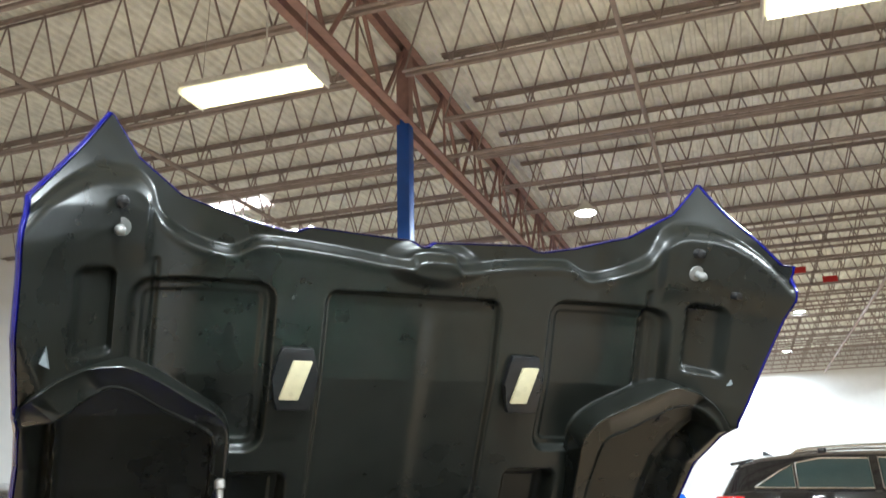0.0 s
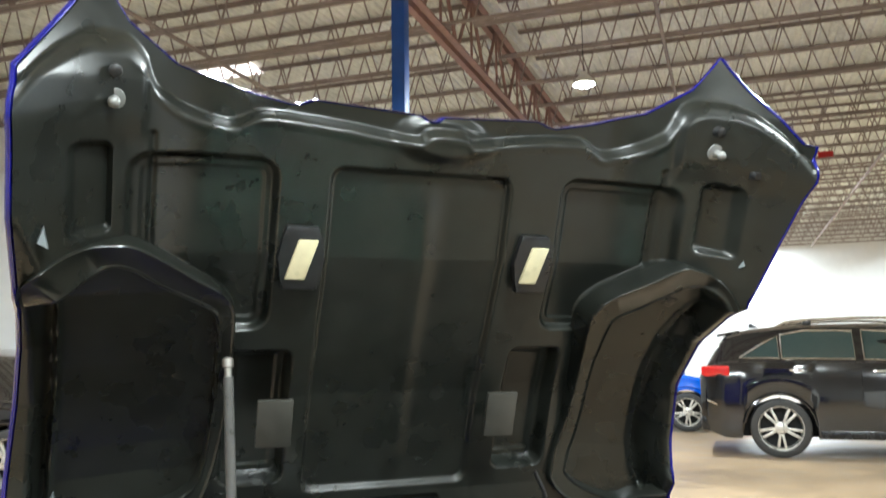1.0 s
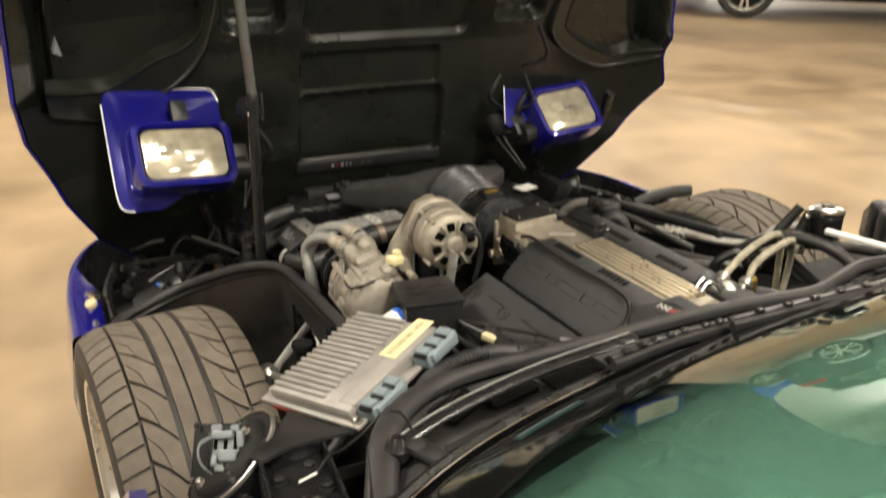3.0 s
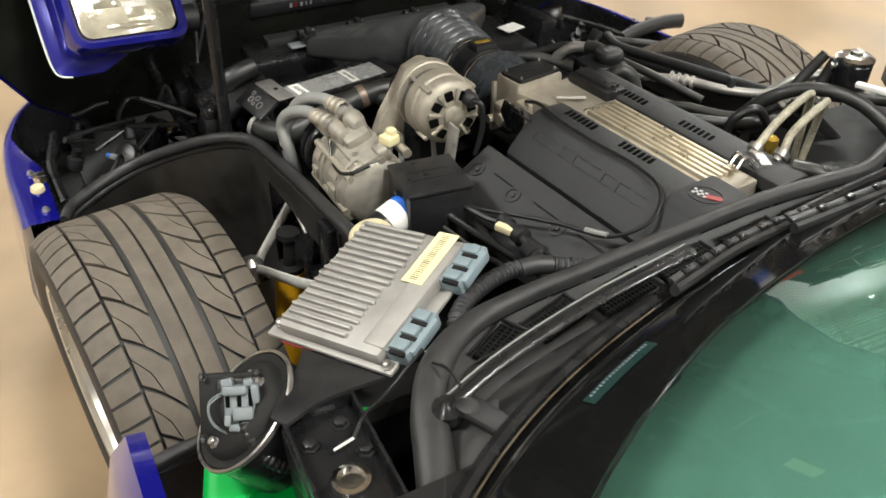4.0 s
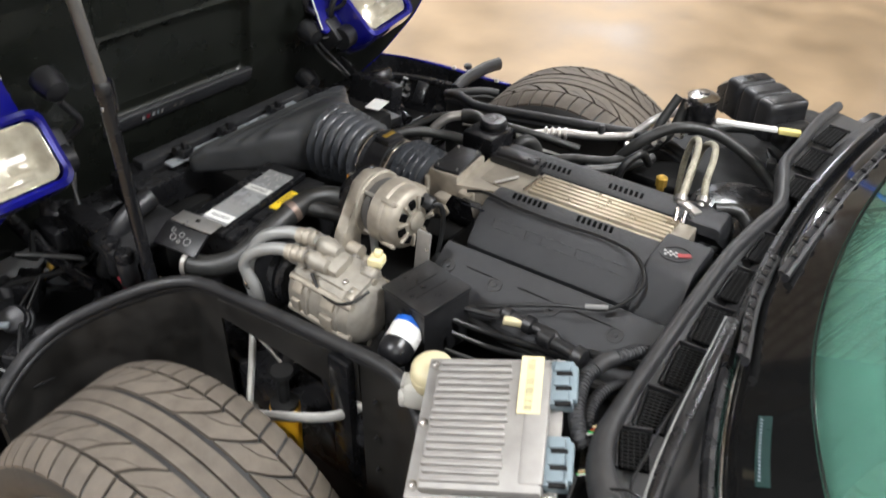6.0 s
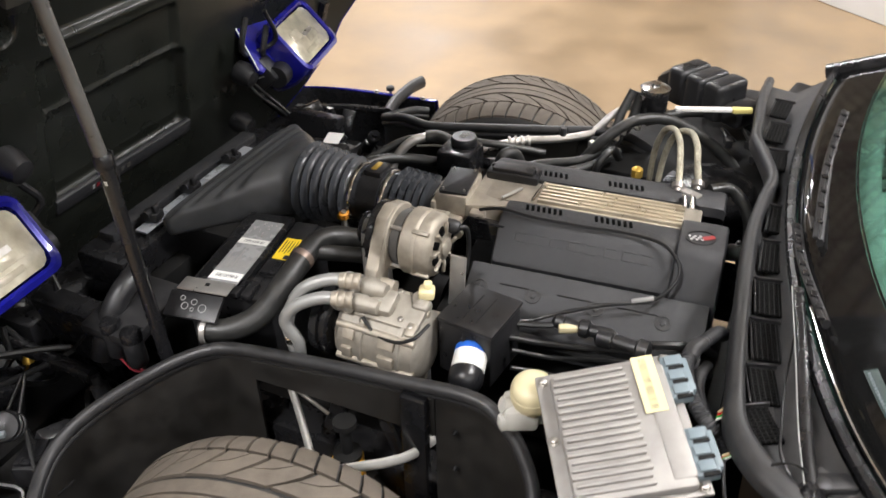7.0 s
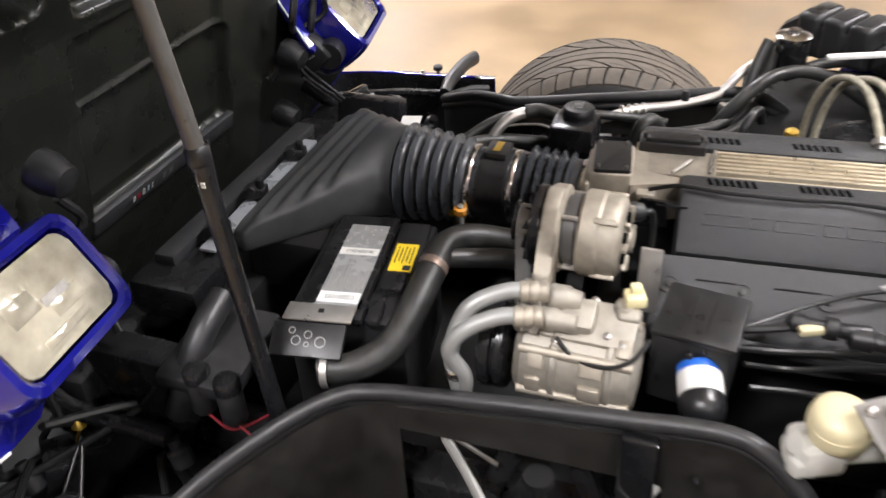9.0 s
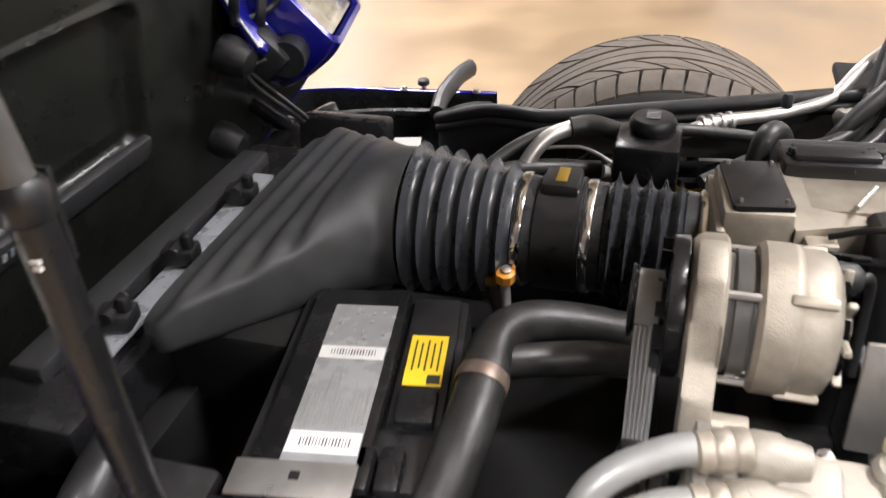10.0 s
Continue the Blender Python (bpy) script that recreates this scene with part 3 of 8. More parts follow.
def hood_grid(ns, nv):
    s = np.linspace(-1, 1, ns)[:, None] * np.ones((1, nv))
    v = np.linspace(0, 1, nv)[None, :] * np.ones((ns, 1))
    x = s * 0.87
    for _ in range(3):
        u = LOW + v * (table(np.abs(x), REAR) - LOW)
        shift = -0.06 * np.clip(1 - u / 1.1, 0, 1.2)
        x = s * np.where(s > 0, table(u, HALF_R), table(u, HALF) - shift)
    base = hood_base(x, u)
    lip = table(u, OPENING)
    skin = np.minimum(base, lip)
    w = skin.copy()
    # recessed panels
    ax = np.abs(x)
    for x0, x1, u0, u1, r, d in ((0.365, 0.70, 0.925, 1.355, 0.05, 0.028), (0.295, 0.46, 0.50, 0.875, 0.03, 0.058)):
        dist = rect_distance(ax, u, x0, x1, u0, u1, r)
        w -= d * step(0, 0.016, dist) + 0.006 * step(0.03, 0.036, dist)
    dist = rect_distance(x, u, -0.25, 0.225, 0.465, 1.345, 0.035)
    w -= 0.020 * step(0, 0.014, dist)
    w += 0.010 * np.exp(-((x + 0.0) / 0.035) ** 2) * step(0.0, 0.1, dist)
    dist = rect_distance(x, u, -0.262, 0.15, 0.315, 0.44, 0.02)
    w -= 0.016 * step(0, 0.014, dist)
    dist = rect_distance(x, u, -0.265, 0.17, 0.10, 0.325, 0.03)
    w -= 0.03 * step(0, 0.016, dist)
    # rear flange beyond the bead
    bead = table(np.abs(x - 0.035 * np.exp(-(x / 0.2) ** 2)), BEAD)
    w -= 0.034 * step(-0.004, 0.022, u - bead) - 0.003 * np.exp(-(((u - bead) + 0.010) / 0.010) ** 2)
    w += 0.02 * step(-0.03, 0.0, 0.035 - np.hypot((x - 0.03) / 2.2, u - 1.425))
    # rear corner pockets
    w += 0.016 * step(0.655, 0.672, ax) * step(1.36, 1.44, u) * step(0.0, 0.03, bead - u)
    dist = rect_distance(ax, u, 0.72, 0.80, 1.19, 1.38, 0.02)
    w -= 0.03 * step(0, 0.014, dist)
    dist = rect_distance(ax, u, 0.635, 0.655, 1.0, 1.40, 0.008)
    w -= 0.012 * step(0, 0.01, dist)
    # wheel arches: lining sunk below the flange, a fender lip and a groove behind it
    dist = np.where(x > 0, inside_distance(x, u, ARCH_R), inside_distance(-x, u, ARCH))
    low = table(u, RIM) + 0.25 * np.clip(ax - 0.52, 0, 1) ** 1.5
    lining = low - np.where(x > 0, 0.042, 0.046)
    lipx = np.where(x > 0, table(u, LIP_R), table(u, LIP_L))
    edge = np.minimum(base, lip)
    wide = np.maximum(np.where(x > 0, table(u, HALF_R), table(u, HALF)) - lipx, 0.02)
    far = np.clip((ax - lipx) / wide, 0, 1)
    lining = lining + 0.012 * np.exp(-((ax - lipx) / 0.007) ** 2) - 0.030 * step(0.0, 0.014, ax - lipx) * (1 - far)
    lining = lining + (edge - lining) * step(0.35, 1.0, far)
    lining = np.minimum(lining, np.maximum(lip - 0.01 * (1 - far), edge))
    on = step(0.008, 0.026, dist)
    w = w * (1 - on) + lining * on
    w = np.minimum(w, lip + 0.001)
    return x, u, w, np.minimum(base, lip)


def surface(bm, x, u, w):
    ns, nv = x.shape
    vs = [[bm.verts.new(hood_at(x[i, k], u[i, k], w[i, k])) for k in range(nv)] for i in range(ns)]
    for i in range(ns - 1):
        for k in range(nv - 1):
            bm.faces.new((vs[i][k], vs[i + 1][k], vs[i + 1][k + 1], vs[i][k + 1]))
    return vs


hood = thing("car_hood", "blue clamshell hood standing open, black moulded underside", "car hood", place=HINGE)
x, u, w, skin = hood_grid(441, 401)
bm = new_bm()
surface(bm, x, u, w)
bmesh.ops.reverse_faces(bm, faces=bm.faces[:])
inner = part("inner_panel", bm, M["hoodin"], hood, "black moulded inner panel with wheel-arch flanges", 60)
bm = new_bm()
xo, uo, wo, sk = hood_grid(121, 121)
wide_w = np.pad(wo, 1, mode="edge")
under = np.min([wide_w[i:i + wo.shape[0], k:k + wo.shape[1]] for i in range(3) for k in range(3)], axis=0)
inside = step(0.0, 0.05, table(np.abs(xo), REAR) - uo)
sk = np.minimum(np.minimum(sk, table(uo, OPENING)) - 0.046, wo - 0.016 - (wo - under + 0.004) * inside)
grow = 1.0075
vs = surface(bm, xo * grow, uo + 0.005 * step(0.8, 1.4, uo), sk)
# folded edge of the painted skin
ns, nv = xo.shape
for line in ([(0, k) for k in range(nv)], [(i, nv - 1) for i in range(ns)], [(ns - 1, k) for k in range(nv - 1, -1, -1)]):
    back = [bm.verts.new(hood_at(xo[i, k] * (grow - 0.001), uo[i, k] + 0.004 * (k == nv - 1), wo[i, k] + 0.002)) for i, k in line]
    for q in range(len(line) - 1):
        (a, b), (c, d) = line[q], line[q + 1]
        bm.faces.new((vs[a][b], vs[c][d], back[q + 1], back[q]))
part("outer_skin", bm, M["blue"], hood, "glossy blue painted outer skin", 60)
bm = new_bm()
line = [(0, k) for k in range(0, nv, 2)] + [(i, nv - 1) for i in range(0, ns, 1)] + [(ns - 1, k) for k in range(nv - 1, -1, -2)]
corner = [q for q in range(1, len(line)) if line[q] == line[q - 1]]
line = [p for q, p in enumerate(line) if q not in corner]
rim_pts = [hood_at(xo[i, k] * 1.0075, uo[i, k] + 0.004 * (k == nv - 1), wo[i, k] - 0.004) for i, k in line]
loops_ = [[p + Vector((0.0055 * math.cos(a), 0, 0)) + HW * 0.0045 * math.sin(a) for a in (2 * math.pi * m / 6 for m in range(6))] for q, p in enumerate(rim_pts)]
rings(bm, loops_[1:-1])
bmesh.ops.recalc_face_normals(bm, faces=bm.faces[:])
part("painted_edge", bm, M["blue"], hood, "thin blue painted rim of the hood")
for ob in hood.children:
    ob.matrix_parent_inverse = Matrix.Translation(-HINGE)


def hood_part(name, bm, material, label=""):
    ob = part(name, bm, material, hood, label)
    ob.matrix_parent_inverse = Matrix.Translation(-HINGE)
    return ob


# raised flange band round each wheel arch
for sx, outer, inner_ in ((-1, ARCH, ARCH_IN), (1, ARCH_R, ARCH_R_IN)):
    po, pi = (smooth_path([(sx * a, b, 0) for a, b in line_], 8) for line_ in (outer, inner_))
    bm = new_bm()
    loops_ = []
    for a, b in zip(po, pi):
        across = b - a
        wide = across.length
        d = across / wide
        loop = []
        for q, drop in ((-0.003, 0.085), (-0.001, 0.010), (0.001, 0.0), (0.004, -0.003), (0.008, -0.002), (0.011, 0.001), (wide - 0.010, 0.001), (wide - 0.007, -0.002), (wide - 0.003, -0.003), (wide, 0.001), (wide + 0.001, 0.010), (wide + 0.003, 0.055)):
            p = a + d * q
            p.x = max(min(p.x, 0.868), -0.868)
            m = a + d * min(max(q, 0.003), wide)
            top = float(flange_at(np.array(m.x), np.array(m.y)))
            z = top - drop
            if drop > 0.05:
                z = max(z, float(hood_base(np.array(m.x), np.array(m.y))) - 0.035) if q < 0 else z
            loop.append(hood_at(p.x, p.y, z))
        loops_.append(loop)
    rings(bm, loops_, closed=False, cap=False)
    bmesh.ops.recalc_face_normals(bm, faces=bm.faces[:])
    hood_part("arch_flange", bm, M["hoodin"], "black moulded flange band round the wheel arch")
    bm = new_bm()
    shape = [(-0.045, 0.0), (0.03, 0.0), (0.045, 0.05), (0.0, 0.062), (-0.05, 0.05)] if sx < 0 else [(-0.030, -0.012), (0.0, -0.022), (0.040, 0.014), (0.032, 0.030), (0.0, 0.018)]
    cx, cu = (-0.735, 1.040) if sx < 0 else (0.715, 1.045)
    prism(bm, shape, 0.0, 0.004, Matrix.Translation(hood_at(cx, cu, float(table(cu, RIM)) + 0.25 * (abs(cx) - 0.52) ** 1.5 - (0.045 if sx < 0 else 0.040))) @ Matrix((Vector((1, 0, 0)), HU, HW)).transposed().to_4x4(), 0.001)
    hood_part("drain_slot", bm, M["black"])

HOOD_TURN = Matrix((Vector((1, 0, 0)), HU, -HW)).transposed()
for sx, cx in ((-1, -0.307), (1, 0.302)):
    bm = new_bm()
    o = [(-0.042, -0.075), (0.042, -0.075), (0.042, -0.05), (0.058, 0.0), (0.045, 0.055), (0.038, 0.078), (-0.038, 0.078), (-0.045, 0.055), (-0.058, 0.0), (-0.042, -0.05)]
    m = Matrix.Translation(hood_at(cx, 1.12, 0.03)) @ Matrix((Vector((1, 0, 0)), HU, HW)).transposed().to_4x4()
    prism(bm, o, 0.0, 0.022, m, 0.004)
    lamp = hood_part("lamp_base", bm, M["black"], "black plastic underhood lamp base")
    bm = new_bm()
    sh = 0.012
    prism(bm, [(-0.026 - sh, -0.048), (0.022 - sh, -0.048), (0.026 + sh, 0.048), (-0.022 + sh, 0.048)], 0.0, 0.03, m, 0.003)
    hood_part("lamp_lens", bm, mat("lamp_lens_cream", (0.62, 0.56, 0.36), 0.3), "cream underhood lamp lens")
    # centring stud and rubber stop in the rear corner
    bm = new_bm()
    c = hood_at(sx * 0.722, 1.462, 0.163)
    lathe(bm, c, HW - HU * 0.2, [(0.021, 0), (0.021, 0.006), (0.009, 0.008), (0.009, 0.026), (0.012, 0.028), (0.012, 0.034), (0.008, 0.042), (0.002, 0.045)], 16)
    hood_part("hood_pin", bm, M["greyhose"], "plated steel hood locating pin")
    bm = new_bm()
    lathe(bm, hood_at(sx * 0.722, 1.515, 0.160), HW, [(0.014, 0), (0.013, 0.02), (0.006, 0.024)], 14)
    hood_part("rubber_stop", bm, M["rubber"])
    bm = new_bm()
    box(bm, hood_at(sx * 0.815, 1.415, 0.235), (0.05, 0.02, 0.035), HOOD_TURN, 0.004)
    hood_part("latch_tab", bm, M["black"])
    bm = new_bm()
    box(bm, hood_at(sx * 0.34 if sx < 0 else 0.27, 0.70, 0.035), (0.088, 0.125, 0.014), HOOD_TURN, 0.004)
    hood_part("stiffener_pad", bm, mat("stiffener_resin", (0.045, 0.043, 0.036), 0.5, vary=0.2))

for x_, u_, w_, d_ in ((-0.842, 1.205, 0.335, 1), (0.825, 1.185, 0.235, -1), (-0.842, 0.53, 0.045, 1)):
    bm = new_bm()
    rings(bm, [[hood_at(x_, u_, w_), hood_at(x_ + 0.022 * d_, u_ - 0.012, w_), hood_at(x_ + 0.012 * d_, u_ + 0.03, w_ - 0.01)], [hood_at(x_ + 0.004 * d_, u_, w_ + 0.014), hood_at(x_ + 0.02 * d_, u_ - 0.008, w_ + 0.014), hood_at(x_ + 0.012 * d_, u_ + 0.024, w_ + 0.004)]])
    bmesh.ops.recalc_face_normals(bm, faces=bm.faces[:])
    hood_part("edge_clip", bm, M["plug"], "pale plastic edge clip")


# ---- wheels ----
def tread_block(bm, half, R, lo, hi, s0, s1, at, n=6, cols=2):
    """One raised block on a cylinder round the x axis; lo and hi give its sides by s, at() the angle."""
    def spot(x, a, h):
        drop = 0.020 * max(0.0, (abs(x) - half * 0.62) / (half * 0.38)) ** 2
        r = R - 0.010 + h - drop
        return bm.verts.new((x, r * math.cos(a), r * math.sin(a)))

    grid, foot = [], []
    for i in range(n + 1):
        k = s0 + (s1 - s0) * i / n
        xs = [lo(k) + (hi(k) - lo(k)) * c / cols for c in range(cols + 1)]
        grid.append([spot(x, at(k, x), 0.008) for x in xs])
        foot.append([spot(x, at(k, x), 0.0) if i in (0, n) or c in (0, cols) else None for c, x in enumerate(xs)])
    for i in range(n):
        for c in range(cols):
            bm.faces.new((grid[i][c], grid[i + 1][c], grid[i + 1][c + 1], grid[i][c + 1]))
        for c in (0, cols):
            bm.faces.new((grid[i][c], foot[i][c], foot[i + 1][c], grid[i + 1][c]))
    for i in (0, n):
        for c in range(cols):
            bm.faces.new((grid[i][c], grid[i][c + 1], foot[i][c + 1], foot[i][c]))


def make_wheel(name, xc, side):
    """side: -1 where the outer face looks to -x. Built round its own centre."""
    R, half = (0.319 if side < 0 else 0.327), 0.132
    ob = thing(name, "wide worn road tyre on a silver alloy wheel", "wheel", "car wheels")
    bm = new_bm()
    prof = []
    for x, r in ((-0.118, 0.222), (-0.134, 0.25), (-0.138, 0.275), (-0.133, 0.298), (-0.122, 0.310), (-0.105, 0.3135), (-0.05, 0.318), (0, 0.3185), (0.05, 0.318), (0.105, 0.3135), (0.122, 0.310), (0.133, 0.298), (0.138, 0.275), (0.134, 0.25), (0.118, 0.222)):
        prof.append((r, x))
    prof = [(r + R - 0.327 if r > 0.26 else r, x) for r, x in prof]
    lathe(bm, (0, 0, 0), (1, 0, 0), prof, 96, cap=False)
    tyre = part("tyre", bm, M["tyreside"], ob, "black tyre carcass and sidewall")
    bm = new_bm()
    pitch = 2 * math.pi / 54
    for i in range(54):
        a = i * pitch
        # plain ribs in the middle
        for x0, x1 in ((-0.0265, -0.0022), (0.0022, 0.0265)):
            tread_block(bm, half, R, lambda k: x0, lambda k: x1, 0.0, 1.0, lambda k, x: a + k * pitch, 2, 1)
        for q in (1, -1):
            d = -q * side
            # blocks of the middle row between cross grooves, each split by a thin bent sipe
            if i % 2 == 0:
                def mid(t):
                    return q * (0.0365 + 0.0470 * t)

                def turn(k, x):
                    t = (abs(x) - 0.0365) / 0.0470
                    return a + d * 2 * pitch * (k + 0.07 * math.sin(math.pi * t) + 0.72 * t)
                tread_block(bm, half, R, lambda k: mid(np.interp(k, (0.05, 0.42, 0.58), (0.47, 0.64, 0.985))), lambda k: mid(1), 0.095, 0.58, turn, 8, 2)
                tread_block(bm, half, R, lambda k: mid(0), lambda k: mid(np.interp(k, (0.03, 0.45, 0.62), (0.43, 0.60, 1.0))), 0.085, 0.985, turn, 12, 3)
            # shoulder blocks
            tread_block(bm, half, R, lambda k: q * 0.0885, lambda k: q * 0.131, 0.0, 0.85, lambda k, x: a + d * (k * pitch + 0.05 - 0.6 * (abs(x) - 0.0885)), 3, 4)
    bmesh.ops.recalc_face_normals(bm, faces=bm.faces[:])
    tagged(part("tread", bm, M["tyre"], ob, "dusty grey-brown tread blocks with grooves", 30), kind="stuff")
    bm = new_bm()
    f = side
    prof = [(0.218, -0.118 * f), (0.2215, -0.124 * f), (0.2165, 0.128 * f), (0.226, 0.130 * f), (0.226, 0.122 * f), (0.214, 0.118 * f), (0.205, 0.09 * f), (0.195, 0.06 * f), (0.19, -0.10 * f)]
    lathe(bm, (0, 0, 0), (1, 0, 0), prof, 64, cap=False)
    part("rim", bm, M["wheel"], ob, "silver alloy rim")
    bm = new_bm()
    for k in range(5):
        a = 2 * math.pi * k / 5 + 0.3
        c, s = math.cos(a), math.sin(a)
        t = Vector((0, -s, c))
        rr = Vector((0, c, s))
        loops = []
        for q, (r, wd, xx) in enumerate(((0.035, 0.04, 0.085), (0.10, 0.036, 0.088), (0.17, 0.046, 0.094), (0.208, 0.062, 0.096))):
            p = rr * r + Vector((xx * f, 0, 0))
            d = Vector((-0.03 * f, 0, 0))
            loops.append([p - t * wd, p - t * wd * 0.5 + Vector((0.008 * f, 0, 0)), p + t * wd * 0.5 + Vector((0.008 * f, 0, 0)), p + t * wd, p + t * wd + d, p - t * wd + d])
        rings(bm, loops)
    lathe(bm, (0.05 * f, 0, 0), (f, 0, 0), [(0.07, 0), (0.066, 0.04), (0.04, 0.046), (0.034, 0.052), (0.001, 0.054)], 24)
    bmesh.ops.recalc_face_normals(bm, faces=bm.faces[:])
    part("spokes", bm, M["wheel"], ob)
    bm = new_bm()
    lathe(bm, (0.0, 0, 0), (f, 0, 0), [(0.165, 0), (0.165, 0.012), (0.03, 0.013)], 40)
    part("brake_disc", bm, M["steel"], ob)
    return ob


for name_, side_, place_, steer_ in (("road_wheel", -1, (-0.728, 1.542, 0.319), 7.0), ("road_wheel", 1, (0.68, 1.660, 0.327), 8.7)):
    wheel = make_wheel(name_, 0, side_)
    wheel.matrix_world = Matrix.Translation(place_) @ Matrix.Rotation(radians(steer_), 4, "Z")

# ---- engine bay ----
def one(name, label, category, material, build, group="", angle=38.0):
    bm = new_bm()
    build(bm)
    return tagged(part(name, bm, material, angle=angle), label, category, group)


def sub(name, material, parent, build, label="", angle=38.0):
    bm = new_bm()
    build(bm)
    return part(name, bm, material, parent, label, angle)


def bolt(name, parent, c, way, r=0.006, material=None):
    def build(bm):
        lathe(bm, c, way, [(r * 1.5, 0), (r * 1.5, 0.002), (r, 0.0022), (r, 0.007), (r * 0.7, 0.008)], 6)
    return sub(name, material or M["steel"], parent, build)


def laid(c, ex, ey):
    return Matrix.Translation(c) @ basis(ex, ey).to_4x4()


# engine with its intake covers
engine = thing("engine", "V8 engine with black plastic covers and ribbed top plate", "engine")
XC = 0.033


def cover_half(s, y0, y1):
    """One intake cover: top ledge, rounded shoulder, sloping flank."""
    prof = [(0.044, 0.745), (0.046, 0.764), (0.052, 0.768), (0.098, 0.768), (0.110, 0.765), (0.119, 0.757), (0.161, 0.712), (0.166, 0.703), (0.164, 0.694), (0.150, 0.66)]
    def build(bm):
        loops = []
        for y, k in ((y0, 0.93), (y0 + 0.004, 0.985), (y0 + 0.012, 1.0), (y1 - 0.012, 1.0), (y1 - 0.004, 0.985), (y1, 0.93)):
            loops.append([(XC + s * (0.044 + (x - 0.044) * k), y, 0.66 + (z - 0.66) * k) for x, z in prof])
        rings(bm, loops)
        bmesh.ops.recalc_face_normals(bm, faces=bm.faces[:])
    return build


left = sub("intake_cover", M["cover"], engine, cover_half(-1, 1.112, 1.440), "grained black intake cover")
sub("intake_cover", M["cover"], engine, cover_half(1, 1.045, 1.505), "grained black intake cover")
# rear end of the left cover with the round badge
def rear_block(bm):
    prof = [(0.026, 0.64), (0.026, 0.772), (0.034, 0.779), (0.112, 0.779), (0.124, 0.775), (0.134, 0.764), (0.174, 0.712), (0.180, 0.698), (0.176, 0.64)]
    loops = []
    for y, k in ((1.034, 0.95), (1.038, 0.99), (1.046, 1.0), (1.108, 1.0), (1.114, 0.99), (1.117, 0.95)):
        loops.append([(XC - x * k, y, 0.64 + (z - 0.64) * k) for x, z in prof])
    rings(bm, loops)
    bmesh.ops.recalc_face_normals(bm, faces=bm.faces[:])
block = sub("cover_end", M["cover"], engine, rear_block, "black cover end with a round badge")
badge = laid((XC - 0.086, 1.080, 0.7795), (-0.35, 0.93, 0), (-0.93, -0.35, 0))
def ring_badge(bm):
    n = 32
    loops = []
    for r, z in ((0.026, 0.0), (0.026, 0.0012), (0.0235, 0.0012), (0.0235, 0.0)):
        loops.append([badge @ Vector((r * math.cos(a), r * math.sin(a) * 0.85, z)) for a in (2 * math.pi * i / n for i in range(n))])
    rings(bm, loops, cap=False)
sub("badge_ring", M["black"], block, ring_badge)
def flag_white(bm):
    for i in range(5):
        for k in range(3):
            if (i + k) % 2 == 0:
                box(bm, badge @ Vector((0.018 - i * 0.0045, -0.006 + k * 0.005 + i * 0.001, 0.0012)), (0.0042, 0.0046, 0.001), basis((-0.35, 0.93, 0), (-0.93, -0.35, 0)))
sub("badge_flag", M["flagwhite"], block, flag_white)
def flag_red(bm):
    box(bm, badge @ Vector((-0.013, 0.003, 0.0012)), (0.022, 0.010, 0.001), basis((-0.5, 0.87, 0), (-0.93, -0.35, 0)))
sub("badge_flag", M["flagred"], block, flag_red)
# embossed word on the flank of the left cover, as plain raised bars
fx = Vector((0, -1, 0))
fy = Vector((0.042, 0, 0.045)).normalized()
FB = basis(fx, fy)
for k in range(8):
    yk = 1.392 - k * 0.033
    c = Vector((XC - 0.1322, yk, 0.7430))
    for dz in (-0.008, 0.008):
        sub("raised_bar", M["black"], left, lambda bm: box(bm, c + fy * dz, (0.021, 0.0022, 0.0022), FB, 0.0006))
    if k % 3 != 1:
        sub("raised_bar", M["black"], left, lambda bm: box(bm, c + fx * -0.0105, (0.0022, 0.017, 0.0022), FB, 0.0006))
# vents along both covers
for s, ys in ((-1, (1.365, 1.235)), (1, (1.385, 1.235))):
    for yc in ys:
        for k in range(7):
            sub("vent_slot", M["slot"], engine, lambda bm: box(bm, (XC + s * 0.0675, yc + (k - 3) * 0.0105, 0.7686), (0.018, 0.0058, 0.0018), Matrix.Rotation(radians(12), 3, "Z"), 0.0005))
# ribbed centre plate
sub("top_plate", M["alu"], engine, lambda bm: box(bm, (XC, 1.29, 0.735), (0.082, 0.41, 0.05), None, 0.004))
for k in range(6):
    sub("plate_rib", M["gold"], engine, lambda bm: box(bm, (XC - 0.031 + k * 0.0124, 1.252, 0.762), (0.0066, 0.27, 0.012), None, 0.002))
sub("plate_edge", M["chrome"], engine, lambda bm: rod(bm, (XC - 0.034, 1.397, 0.762), (XC + 0.034, 1.388, 0.766), 0.0035, 8))
